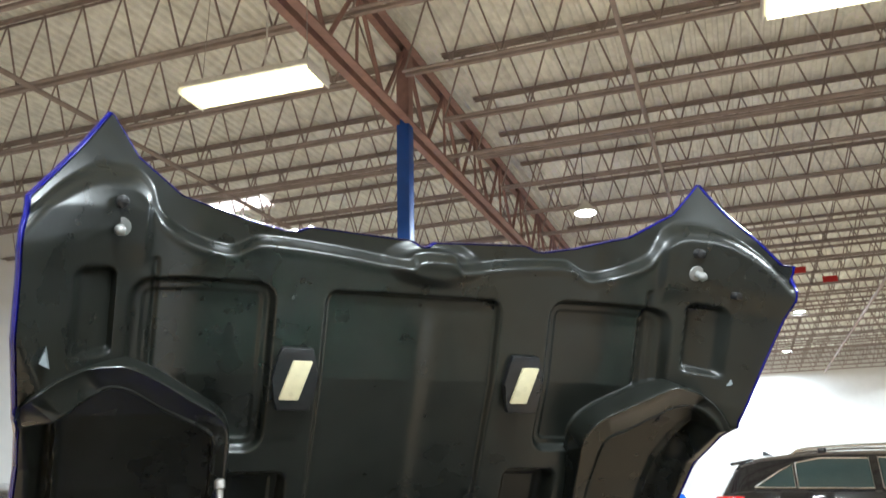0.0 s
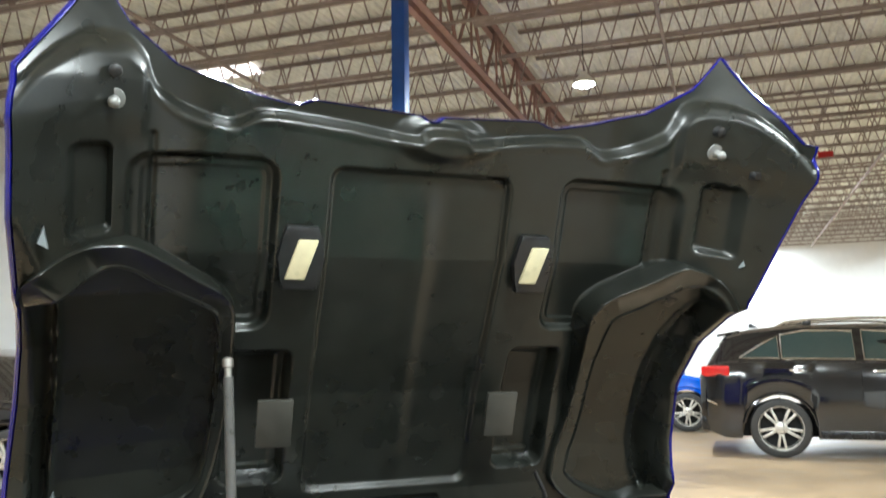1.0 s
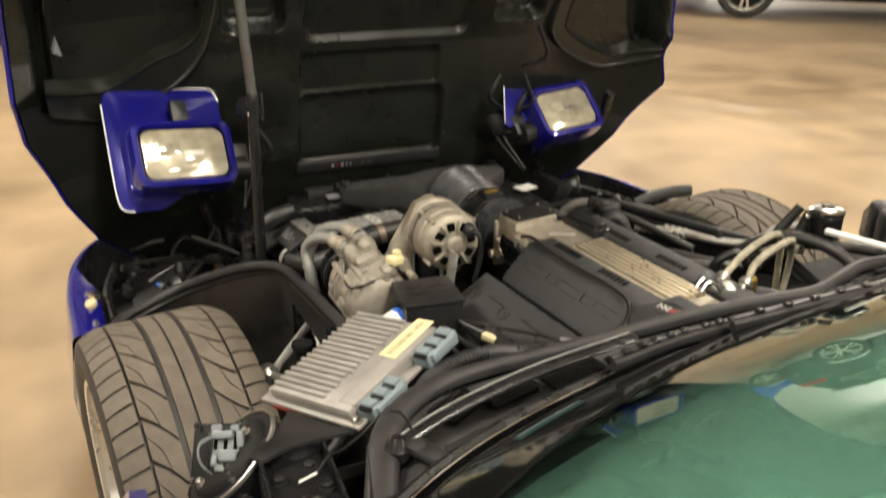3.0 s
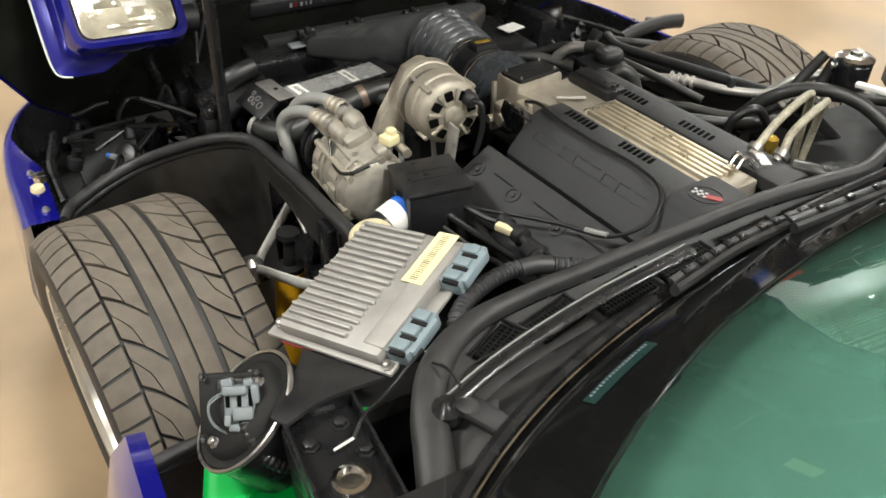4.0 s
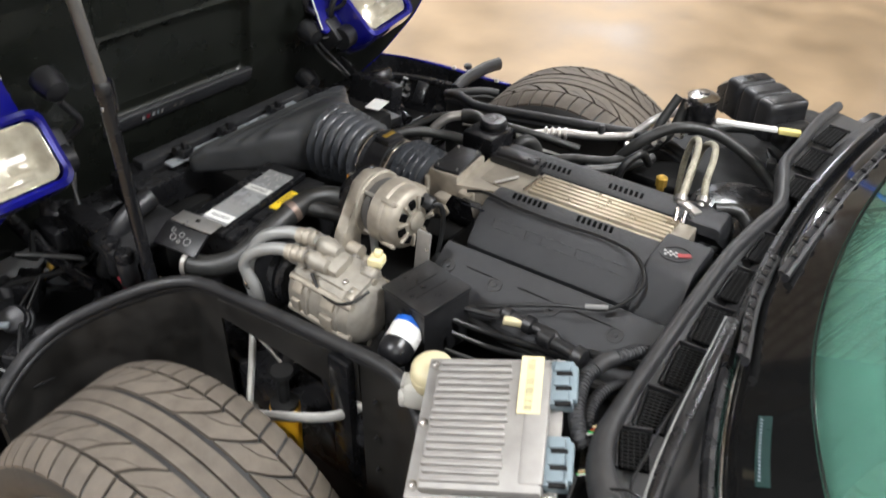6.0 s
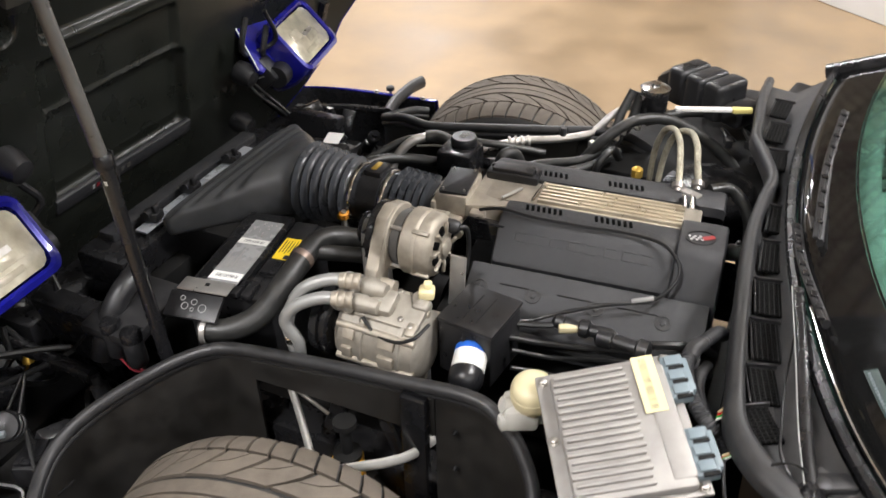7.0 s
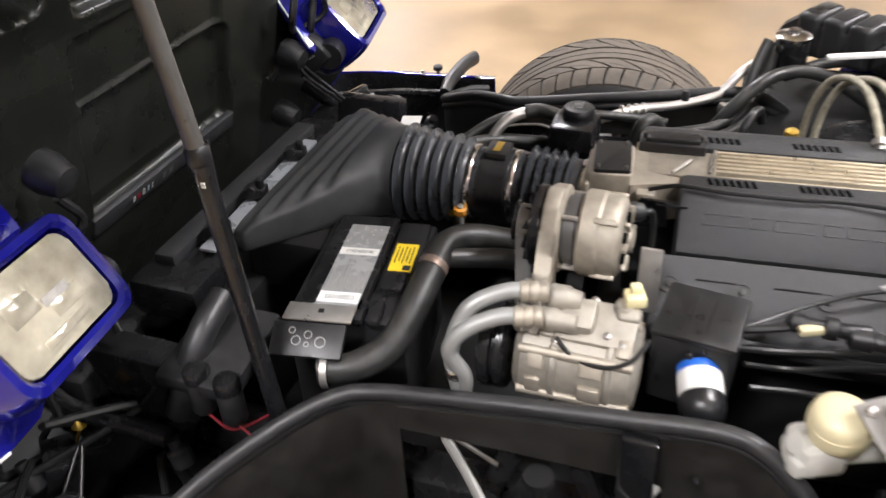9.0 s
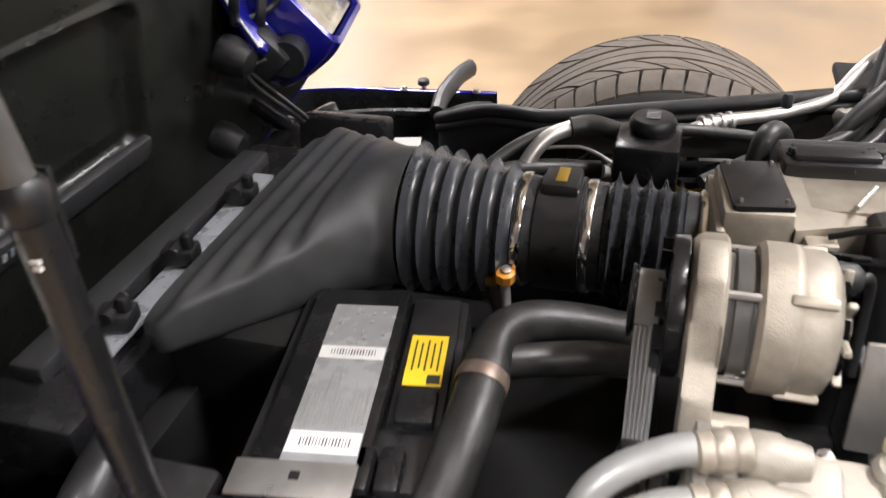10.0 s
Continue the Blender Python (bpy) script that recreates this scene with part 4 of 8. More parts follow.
# plenum neck and throttle body
def neck(bm):
    rings(bm, [[(XC - 0.040, 1.40, z0), (XC + 0.048, 1.40, z0), (XC + 0.048, 1.40, z1), (XC - 0.040, 1.40, z1)] for z0, z1 in ((0.69, 0.752),)] + [[(XC - 0.088, 1.512, 0.69), (XC + 0.055, 1.512, 0.69), (XC + 0.055, 1.512, 0.762), (XC - 0.088, 1.512, 0.762)]])
    box(bm, (XC - 0.034, 1.545, 0.739), (0.104, 0.066, 0.076), None, 0.006)
    box(bm, (XC - 0.034, 1.579, 0.71), (0.118, 0.010, 0.10), None, 0.004)
    box(bm, (XC - 0.098, 1.535, 0.722), (0.026, 0.034, 0.03), None, 0.006)
    box(bm, (XC - 0.09, 1.488, 0.735), (0.02, 0.03, 0.04), None, 0.004)
    rod(bm, (XC - 0.086, 1.520, 0.715), (XC - 0.122, 1.520, 0.715), 0.011, 14)
    rod(bm, (XC - 0.086, 1.555, 0.70), (XC - 0.118, 1.555, 0.70), 0.008, 12)
    lathe(bm, (XC - 0.013, 1.58, 0.69), (0, 1, 0), [(0.052, 0), (0.052, 0.012), (0.058, 0.013), (0.058, 0.022)], 28)
    bmesh.ops.recalc_face_normals(bm, faces=bm.faces[:])
sub("throttle_body", M["alu"], engine, neck, "sandy cast-aluminium throttle body and neck")
tp = laid((XC - 0.034, 1.544, 0.776), (0.998, 0.06, 0), (-0.06, 0.998, 0))
sub("throttle_plate", M["black"], engine, lambda bm: prism(bm, round_rect(0.096, 0.056, 0.004), 0, 0.006, tp, 0.0015), "black square cover plate with screws")
for a in (-0.040, 0.040):
    for b in (-0.021, 0.021):
        bolt("screw", engine, tp @ Vector((a, b, 0.0025)), (0, 0, 1), 0.0024, M["steel"])
def linkage(bm):
    m = laid((XC - 0.124, 1.482, 0.742), (0, 1, 0), (-0.25, 0, 1))
    prism(bm, [(-0.03, -0.03), (0.018, -0.035), (0.03, -0.005), (0.012, 0.026), (-0.026, 0.022)], -0.0015, 0.0015, m)
    rod(bm, (XC - 0.09, 1.482, 0.742), (XC - 0.128, 1.482, 0.742), 0.008, 12)
    box(bm, (XC - 0.115, 1.452, 0.752), (0.03, 0.05, 0.003), Euler((0.2, 0.3, 0.3)).to_matrix())
sub("throttle_linkage", M["satin"], engine, linkage, "bent black throttle linkage plates")
sub("neck_cable_guide", M["alu2"], engine, lambda bm: rod(bm, (XC - 0.048, 1.452, 0.768), (XC - 0.004, 1.425, 0.768), 0.0028, 8))
def sensor(bm):
    box(bm, (XC + 0.048, 1.455, 0.766), (0.045, 0.105, 0.02), None, 0.004)
    box(bm, (XC + 0.048, 1.455, 0.778), (0.032, 0.085, 0.01), None, 0.003)
sub("sensor_box", M["black"], engine, sensor)
for a in (-0.043, 0.043):
    bolt("screw", engine, (XC + 0.048, 1.455 + a, 0.776), (0, 0, 1), 0.004, M["black"])
# coil cover, sloping panel below the left cover
def coil_panel(bm):
    prof = [(-0.140, 0.66), (-0.143, 0.703), (-0.150, 0.708), (-0.240, 0.656), (-0.246, 0.648), (-0.246, 0.60), (-0.140, 0.60)]
    rings(bm, [[(x, y, z) for x, z in prof] for y in (1.045, 1.05, 1.46, 1.465)])
    bmesh.ops.recalc_face_normals(bm, faces=bm.faces[:])
panel = sub("coil_cover", M["cover"], engine, coil_panel, "flat grained black coil cover")
slope = basis((0, 1, 0), (-0.866, 0, -0.50))
for yy in (1.440, 1.342, 1.230, 1.114):
    c = Vector((-0.190, yy, 0.6855))
    sub("grommet", M["rubber"], panel, lambda bm: lathe(bm, c, Vector((-0.50, 0, 0.866)), [(0.0145, 0), (0.0145, 0.002), (0.011, 0.002), (0.011, -0.001), (0.005, -0.001), (0.005, 0.003), (0.001, 0.004)], 20))
for y0, y1 in ((1.34, 1.405), (1.235, 1.30), (1.12, 1.195)):
    sub("panel_bead", M["matte"], panel, lambda bm: rod(bm, (-0.180, y0, 0.6912), (-0.180, y1, 0.6912), 0.0015, 6))
def lower_engine(bm):
    box(bm, (XC, 1.28, 0.60), (0.30, 0.46, 0.10), None, 0.01)
    box(bm, (XC, 1.30, 0.45), (0.46, 0.50, 0.26), None, 0.03)
    lathe(bm, (XC - 0.01, 1.58, 0.42), (0, 1, 0), [(0.09, 0), (0.09, 0.03), (0.05, 0.04)], 28)
sub("engine_block", M["matte"], engine, lower_engine, "dark engine block in shadow")
def right_valve(bm):
    prof = [(0.195, 0.64), (0.25, 0.62), (0.28, 0.58), (0.28, 0.5), (0.195, 0.5)]
    rings(bm, [[(x, y, z) for x, z in prof] for y in (1.07, 1.45)])
    bmesh.ops.recalc_face_normals(bm, faces=bm.faces[:])
sub("valve_cover", M["satin"], engine, right_valve)

engine.matrix_world = Matrix.Translation((XC + 0.028, 1.3, -0.024)) @ Matrix.Rotation(radians(5), 4, "Z") @ Matrix.Translation((-XC, -1.3, 0))

# throttle cable looping over the covers
cable = one("throttle_cable", "thin black cable looped across the engine cover", "cable", M["wire"],
    lambda bm: tube(bm, [(-0.045, 1.475, 0.735), (-0.048, 1.43, 0.750), (-0.052, 1.36, 0.751), (-0.045, 1.27, 0.751), (-0.035, 1.19, 0.751), (-0.045, 1.125, 0.749), (-0.085, 1.09, 0.728), (-0.135, 1.115, 0.70), (-0.165, 1.19, 0.685), (-0.20, 1.255, 0.673), (-0.235, 1.30, 0.668), (-0.262, 1.335, 0.67)], 0.0032, 8, 8))
one("cable_ferrule", "short pale plastic ferrule on the cable", "ferrule", M["greyhose"], lambda bm: rod(bm, (-0.137, 1.118, 0.7015), (-0.150, 1.152, 0.694), 0.0042, 8))

# alternator
alt = thing("alternator", "sandy cast-aluminium alternator with black fan and pulley", "alternator")
AC = Vector((-0.188, 1.484, 0.738))
AY = Vector((0, 1, 0))
body = sub("rear_housing", M["alu"], alt, lambda bm: lathe(bm, AC, AY, [(0.016, -0.004), (0.030, -0.002), (0.046, 0.003), (0.055, 0.009), (0.0585, 0.018), (0.0585, 0.038), (0.061, 0.041), (0.0615, 0.046), (0.0615, 0.070), (0.057, 0.075), (0.048, 0.075)], 48), "sandy cast rear housing")
sub("stator", M["strutgrey"], alt, lambda bm: lathe(bm, AC + AY * 0.072, AY, [(0.050, 0), (0.050, 0.007), (0.053, 0.008), (0.053, 0.022), (0.049, 0.023), (0.049, 0.032)], 40), "dark steel stator ring")
sub("front_housing", M["alu"], alt, lambda bm: lathe(bm, AC + AY * 0.101, AY, [(0.048, 0), (0.060, 0.001), (0.063, 0.004), (0.063, 0.024), (0.060, 0.030), (0.056, 0.034), (0.03, 0.036)], 48), "sandy cast front housing")
for k in range(8):
    a = 2 * math.pi * k / 8 + 0.2
    c = AC + Vector((0.036 * math.cos(a), 0.0, 0.036 * math.sin(a)))
    sub("cooling_slot", M["slot"], body, lambda bm: box(bm, c, (0.015, 0.007, 0.017), Matrix.Rotation(-a + radians(90), 3, "Y"), 0.002))
    d = Vector((math.cos(a + 0.39), 0, math.sin(a + 0.39)))
    sub("cast_rib", M["alu"], body, lambda bm: box(bm, AC + d * 0.037 + AY * -0.003, (0.024, 0.008, 0.006), Matrix.Rotation(-a - 0.39, 3, "Y"), 0.002))
for k in range(4):
    a = radians(40 + 90 * k)
    d = Vector((math.cos(a), 0, math.sin(a)))
    sub("through_bolt", M["alu2"], alt, lambda bm: rod(bm, AC + d * 0.055 + AY * 0.068, AC + d * 0.055 + AY * 0.108, 0.0035, 8))
    sub("seam_lug", M["alu"], body, lambda bm: box(bm, AC + d * 0.060 + AY * 0.030, (0.008, 0.040, 0.009), Matrix.Rotation(-a, 3, "Y"), 0.003))
sub("rear_bearing", M["alu"], alt, lambda bm: lathe(bm, AC + Vector((0.0, -0.012, 0)), AY, [(0.012, 0), (0.018, 0.004), (0.020, 0.014)], 18))
sub("terminal", M["rubber"], alt, lambda bm: lathe(bm, AC + Vector((0.030, -0.022, 0.026)), AY, [(0.008, 0), (0.013, 0.006), (0.014, 0.028)], 12))
sub("terminal_lead", M["wire"], alt, lambda bm: tube(bm, [AC + Vector((0.030, -0.018, 0.026)), AC + Vector((0.040, -0.032, 0.02)), AC + Vector((0.042, -0.036, -0.02)), AC + Vector((0.03, -0.035, -0.07))], 0.005, 10))
fan = sub("fan", M["satin"], alt, lambda bm: lathe(bm, AC + AY * 0.136, AY, [(0.050, 0), (0.0585, 0.001), (0.0595, 0.003), (0.0595, 0.016), (0.056, 0.018), (0.03, 0.018)], 40), "black pressed cooling fan")
for k in range(12):
    a = 2 * math.pi * k / 12
    sub("blade", M["matte"], fan, lambda bm: box(bm, AC + AY * 0.158 + Vector((0.045 * math.cos(a), 0, 0.045 * math.sin(a))), (0.022, 0.010, 0.0015), Matrix.Rotation(-a - 0.4, 3, "Y")))
sub("pulley", M["satin"], alt, lambda bm: lathe(bm, AC + AY * 0.152, AY, [(0.022, 0), (0.030, 0.002), (0.030, 0.005), (0.027, 0.007), (0.027, 0.031), (0.031, 0.033), (0.031, 0.036), (0.018, 0.037)], 36), "black grooved pulley")
def alt_bracket(bm):
    m = Matrix.Translation(AC + AY * 0.116) @ basis((1, 0, 0), (0, 0, 1)).to_4x4()
    prism(bm, [(-0.058, 0.028), (-0.042, 0.058), (-0.012, 0.069), (0.004, 0.066), (-0.02, 0.049), (-0.040, 0.018), (-0.046, -0.03), (-0.050, -0.075), (-0.088, -0.10), (-0.112, -0.075), (-0.090, -0.02), (-0.070, 0.0)], -0.016, 0.012, m, 0.004)
    rod(bm, AC + AY * 0.07 + Vector((-0.078, 0, -0.055)), AC + AY * 0.11 + Vector((-0.078, 0, -0.055)), 0.013, 14)
    rod(bm, AC + AY * 0.04 + Vector((-0.070, 0, -0.074)), AC + AY * 0.10 + Vector((-0.070, 0, -0.074)), 0.009, 12)
sub("bracket", M["alu"], alt, alt_bracket, "curved cast mounting bracket")
for ob in alt.children_recursive:
    ob.data.transform(Matrix.Translation(AC) @ Matrix.Diagonal((1, 0.84, 1, 1)) @ Matrix.Translation(-AC))

# drive belt; its pale colour paints lamp glare on dark rubber
def belt(bm):
    loops = []
    for yy in (1.613, 1.636):
        ring = []
        for x, z, r, a0, a1 in ((-0.188, 0.738, 0.0275, 0, 180), (-0.178, 0.46, 0.040, 180, 360)):
            for k in range(13):
                a = radians(a0 + (a1 - a0) * k / 12)
                ring.append((x + r * math.cos(a), yy, z + r * math.sin(a)))
        loops.append(ring)
    rings(bm, loops, cap=False)
    bmesh.ops.solidify(bm, geom=bm.faces[:], thickness=0.004)
belt_ = thing("drive_belt", "ribbed rubber belt, its lamp glare painted pale grey", "belt")
sub("band", M["belt"], belt_, belt)
for k in range(6):
    yy = 1.6148 + 0.0039 * k
    sub("rib", M["belt"], belt_, lambda bm: rod(bm, (-0.2172, yy, 0.735), (-0.2195, yy, 0.46), 0.0015, 6))
one("idler_pulley", "black idler pulley in front of the engine", "pulley", M["satin"], lambda bm: lathe(bm, (-0.178, 1.608, 0.46), AY, [(0.02, 0), (0.042, 0.002), (0.038, 0.006), (0.038, 0.028), (0.042, 0.032), (0.02, 0.034)], 32))

# air-conditioning compressor
comp = thing("compressor", "grey cast air-conditioning compressor with black clutch pulley", "compressor")
CC = Vector((-0.352, 1.432, 0.655))
def comp_body(bm):
    lathe(bm, CC, AY, [(0.02, 0), (0.05, 0.003), (0.058, 0.01), (0.060, 0.03), (0.063, 0.032), (0.063, 0.038), (0.059, 0.040), (0.059, 0.098), (0.064, 0.100), (0.064, 0.107), (0.060, 0.109), (0.060, 0.145), (0.052, 0.155), (0.03, 0.160)], 40)
cb = sub("housing", M["alupale"], comp, comp_body, "grey cast cylinder housing")
for k in range(6):
    a = radians(20 + 60 * k)
    sub("housing_rib", M["alu"], cb, lambda bm: rod(bm, CC + Vector((0.06 * math.cos(a), 0.006, 0.06 * math.sin(a))), CC + Vector((0.06 * math.cos(a), 0.148, 0.06 * math.sin(a))), 0.0065, 10))
def manifold(bm):
    tilt = Matrix.Rotation(radians(-20), 3, "Y")
    box(bm, (-0.352, 1.50, 0.712), (0.064, 0.118, 0.020), tilt, 0.005)
    box(bm, (-0.354, 1.515, 0.722), (0.046, 0.045, 0.030), tilt, 0.008, 2)
    box(bm, (-0.336, 1.455, 0.722), (0.024, 0.03, 0.022), tilt, 0.007, 3)
    lathe(bm, (-0.345, 1.462, 0.740), AY, [(0.006, 0.05), (0.012, 0.052), (0.014, 0.06), (0.0145, 0.068), (0.017, 0.072), (0.017, 0.088), (0.014, 0.098)], 20)
    lathe(bm, (-0.374, 1.49, 0.727), AY, [(0.006, 0.022), (0.012, 0.024), (0.0135, 0.03), (0.0135, 0.045), (0.016, 0.052), (0.014, 0.07)], 18)
    lathe(bm, (-0.325, 1.462, 0.715), (-0.3, 0, 1), [(0.013, 0), (0.013, 0.02), (0.009, 0.024)], 16)
sub("manifold", M["alupale"], comp, manifold, "pale cast hose manifold block")
for x, z in ((-0.352, 0.7435), (-0.381, 0.7285)):
    sub("hose_clip", M["alu2"], comp, lambda bm: lathe(bm, (x, 1.558, z), AY, [(0.012, 0), (0.0185, 0.002), (0.0185, 0.010), (0.0165, 0.012), (0.0165, 0.018), (0.0185, 0.02), (0.0185, 0.028), (0.012, 0.03)], 16), "bright metal hose clip")
for x, yy, z in ((-0.332, 1.452, 0.722), (-0.378, 1.455, 0.706), (-0.372, 1.475, 0.712), (-0.322, 1.50, 0.724), (-0.39, 1.535, 0.706)):
    bolt("bolt", comp, (x, yy, z), (-0.25, 0, 1), 0.005)
for k, (a, yy, wy) in enumerate(((150, 0.055, 0.03), (185, 0.055, 0.03), (150, 0.125, 0.022), (185, 0.127, 0.02), (120, 0.02, 0.018), (210, 0.02, 0.02))):
    ca, sa = math.cos(radians(a)), math.sin(radians(a))
    sub("boss", M["alu"], cb, lambda bm: box(bm, CC + Vector((0.0595 * ca, yy, 0.0595 * sa)), (0.010, wy, 0.024), Matrix.Rotation(-radians(a), 3, "Y"), 0.003))
sub("switch", M["cream"], comp, lambda bm: (box(bm, (-0.322, 1.452, 0.742), (0.026, 0.026, 0.016), Matrix.Rotation(radians(20), 3, "Z"), 0.004), box(bm, (-0.318, 1.452, 0.754), (0.014, 0.014, 0.012), Matrix.Rotation(radians(20), 3, "Z"), 0.003)), "cream plastic switch connector")
sub("clutch_pulley", M["satin"], comp, lambda bm: lathe(bm, CC + AY * 0.165, AY, [(0.02, 0), (0.058, 0.002), (0.062, 0.006), (0.062, 0.014), (0.056, 0.016), (0.056, 0.02), (0.062, 0.022), (0.062, 0.036), (0.05, 0.04), (0.02, 0.041)], 36), "black clutch pulley")
sub("lead", M["wire"], comp, lambda bm: tube(bm, [(-0.392, 1.535, 0.715), (-0.40, 1.51, 0.695), (-0.405, 1.47, 0.694), (-0.395, 1.44, 0.705), (-0.37, 1.425, 0.72)], 0.003, 8))
for k, (dx, dz) in enumerate(((0.0, 0.006), (-0.028, -0.012))):
    line_ = thing("refrigerant_hose", "pale grey refrigerant hose curving down with a crimped sleeve", "hose", "refrigerant hoses")
    pts_ = [(-0.362 + dx, 1.565, 0.752 + dz), (-0.375 + dx, 1.605, 0.752 + dz), (-0.40 + dx * 0.8, 1.645, 0.735 + dz), (-0.425 + dx * 0.3, 1.66, 0.695), (-0.43, 1.655 - k * 0.012, 0.655), (-0.42, 1.65, 0.60)]
    sub("hose", M["greyhose"], line_, lambda bm: tube(bm, pts_, 0.0108, 14, 8))
    sub("sleeve", M["alu"], line_, lambda bm: lathe(bm, pts_[0], Vector(pts_[1]) - Vector(pts_[0]), [(0.0112, -0.012), (0.0140, -0.010), (0.0140, -0.002), (0.0125, 0.0), (0.0140, 0.002), (0.0140, 0.010), (0.0125, 0.012), (0.0140, 0.014), (0.0135, 0.022), (0.0110, 0.024)], 20, False), "crimped cast sleeve")
one("hose_collar", "bright crimped collar on the hose end", "collar", M["chrome"], lambda bm: lathe(bm, (-0.43, 1.654, 0.668), (0.05, 0, -1), [(0.0125, 0), (0.014, 0.003), (0.014, 0.012), (0.0125, 0.015)], 16))

# coil box and canister beside the compressor
box1 = thing("ignition_box", "square matte black plastic box on a bracket", "box")
bt = basis((0.993, -0.12, 0.0), (0.12, 0.993, 0.0))
sub("box_body", M["black"], box1, lambda bm: box(bm, (-0.292, 1.37, 0.652), (0.104, 0.100, 0.11), bt, 0.005))
sub("box_lid", M["black"], box1, lambda bm: box(bm, (-0.292, 1.37, 0.708), (0.108, 0.104, 0.008), bt, 0.003))
for k in (-0.012, 0.012):
    sub("lid_slot", M["matte"], box1, lambda bm: box(bm, Vector((-0.292, 1.37, 0.7122)) + bt @ Vector((0.0, k, 0)), (0.07, 0.002, 0.001), bt))
bolt("bolt", box1, Vector((-0.345, 1.376, 0.69)), (-0.99, 0.12, 0), 0.004, M["black"])
can = thing("filter_canister", "black canister with a blue and white band", "canister")
CV = Vector((-0.92, -0.2, -0.27)).normalized()
C0 = Vector((-0.338, 1.364, 0.664))
sub("blue_band", M["bluecap"], can, lambda bm: lathe(bm, C0, CV, [(0.024, 0), (0.0275, 0.002), (0.0275, 0.012), (0.027, 0.013)], 28, False))
sub("white_band", M["white"], can, lambda bm: lathe(bm, C0, CV, [(0.0265, 0.012), (0.0278, 0.013), (0.0278, 0.042), (0.027, 0.043)], 28, False))
sub("can_body", M["satin"], can, lambda bm: lathe(bm, C0, CV, [(0.0265, 0.0425), (0.0285, 0.045), (0.0285, 0.058), (0.026, 0.068), (0.018, 0.077), (0.006, 0.080), (0.001, 0.080)], 28))

# wiring and injectors along the coil cover
for k, (pts, r) in enumerate((
    ([(-0.285, 1.34, 0.69), (-0.262, 1.33, 0.672), (-0.235, 1.27, 0.667), (-0.215, 1.24, 0.672)], 0.006),
    ([(-0.29, 1.33, 0.665), (-0.26, 1.28, 0.645), (-0.24, 1.20, 0.645), (-0.235, 1.13, 0.66)], 0.005),
    ([(-0.30, 1.31, 0.65), (-0.27, 1.25, 0.63), (-0.28, 1.18, 0.66), (-0.31, 1.12, 0.70)], 0.004),
    ([(-0.33, 1.30, 0.64), (-0.31, 1.24, 0.63), (-0.33, 1.18, 0.65), (-0.36, 1.14, 0.70)], 0.004),
    ([(-0.22, 1.13, 0.66), (-0.21, 1.08, 0.67), (-0.18, 1.03, 0.66), (-0.14, 1.005, 0.62)], 0.007),
    ([(-0.24, 1.32, 0.63), (-0.23, 1.2, 0.62), (-0.24, 1.06, 0.64), (-0.20, 1.0, 0.63)], 0.009))):
    one("wiring_loom", "thin black wires beside the coil cover", "wiring", M["wire"], lambda bm: tube(bm, pts, r, 8, 6), "wiring looms")
one("rail_fitting", "black stepped hose fitting beside the engine", "fitting", M["black"],
    lambda bm: lathe(bm, (-0.225, 1.265, 0.672), (0.03, -1, -0.02), [(0.006, 0), (0.012, 0.006), (0.012, 0.02), (0.009, 0.022), (0.009, 0.045), (0.015, 0.048), (0.015, 0.062), (0.01, 0.065), (0.012, 0.10), (0.007, 0.11)], 14))
one("rail_fitting", "black stepped hose fitting beside the engine", "fitting", M["black"],
    lambda bm: lathe(bm, (-0.225, 1.19, 0.664), (-0.1, -1, 0.05), [(0.008, 0), (0.016, 0.006), (0.016, 0.03), (0.012, 0.032), (0.012, 0.07), (0.018, 0.074), (0.016, 0.09), (0.007, 0.095)], 14))
one("wire_plug", "cream plastic wiring plug", "plug", M["resin"], lambda bm: box(bm, (-0.235, 1.235, 0.672), (0.014, 0.032, 0.012), Matrix.Rotation(radians(25), 3, "Z"), 0.003))
one("strut_plate", "narrow pale metal bracket behind the alternator", "bracket", M["alu2"], lambda bm: box(bm, (-0.212, 1.447, 0.69), (0.006, 0.03, 0.10), Matrix.Rotation(radians(8), 3, "Y"), 0.002))

# brake fluid reservoir and master cylinder
brake = thing("brake_reservoir", "yellowed translucent brake-fluid reservoir on a pale cylinder", "reservoir")
sub("bottle", M["resin"], brake, lambda bm: lathe(bm, (-0.456, 1.218, 0.712), (-0.12, 0.05, 1), [(0.026, 0), (0.030, 0.005), (0.0325, 0.016), (0.0325, 0.026), (0.0315, 0.027), (0.0315, 0.031), (0.0295, 0.038), (0.024, 0.044), (0.012, 0.047), (0.002, 0.0475)], 28))
def master(bm):
    box(bm, (-0.462, 1.235, 0.694), (0.05, 0.05, 0.04), Matrix.Rotation(radians(25), 3, "Z"), 0.008)
    rod(bm, (-0.472, 1.262, 0.692), (-0.43, 1.16, 0.690), 0.017, 16)
    rod(bm, (-0.478, 1.258, 0.712), (-0.46, 1.235, 0.70), 0.012, 12)
    lathe(bm, (-0.469, 1.256, 0.692), (0.35, -0.93, 0.0), [(0.020, 0), (0.024, 0.002), (0.024, 0.008), (0.020, 0.010)], 16)
    box(bm, (-0.482, 1.248, 0.686), (0.020, 0.026, 0.022), Matrix.Rotation(radians(40), 3, "Z"), 0.005)
sub("cylinder", mat("pale_casting", (0.50, 0.49, 0.45), 0.5, vary=0.15, bump=0.15), brake, master, "pale grey master cylinder")

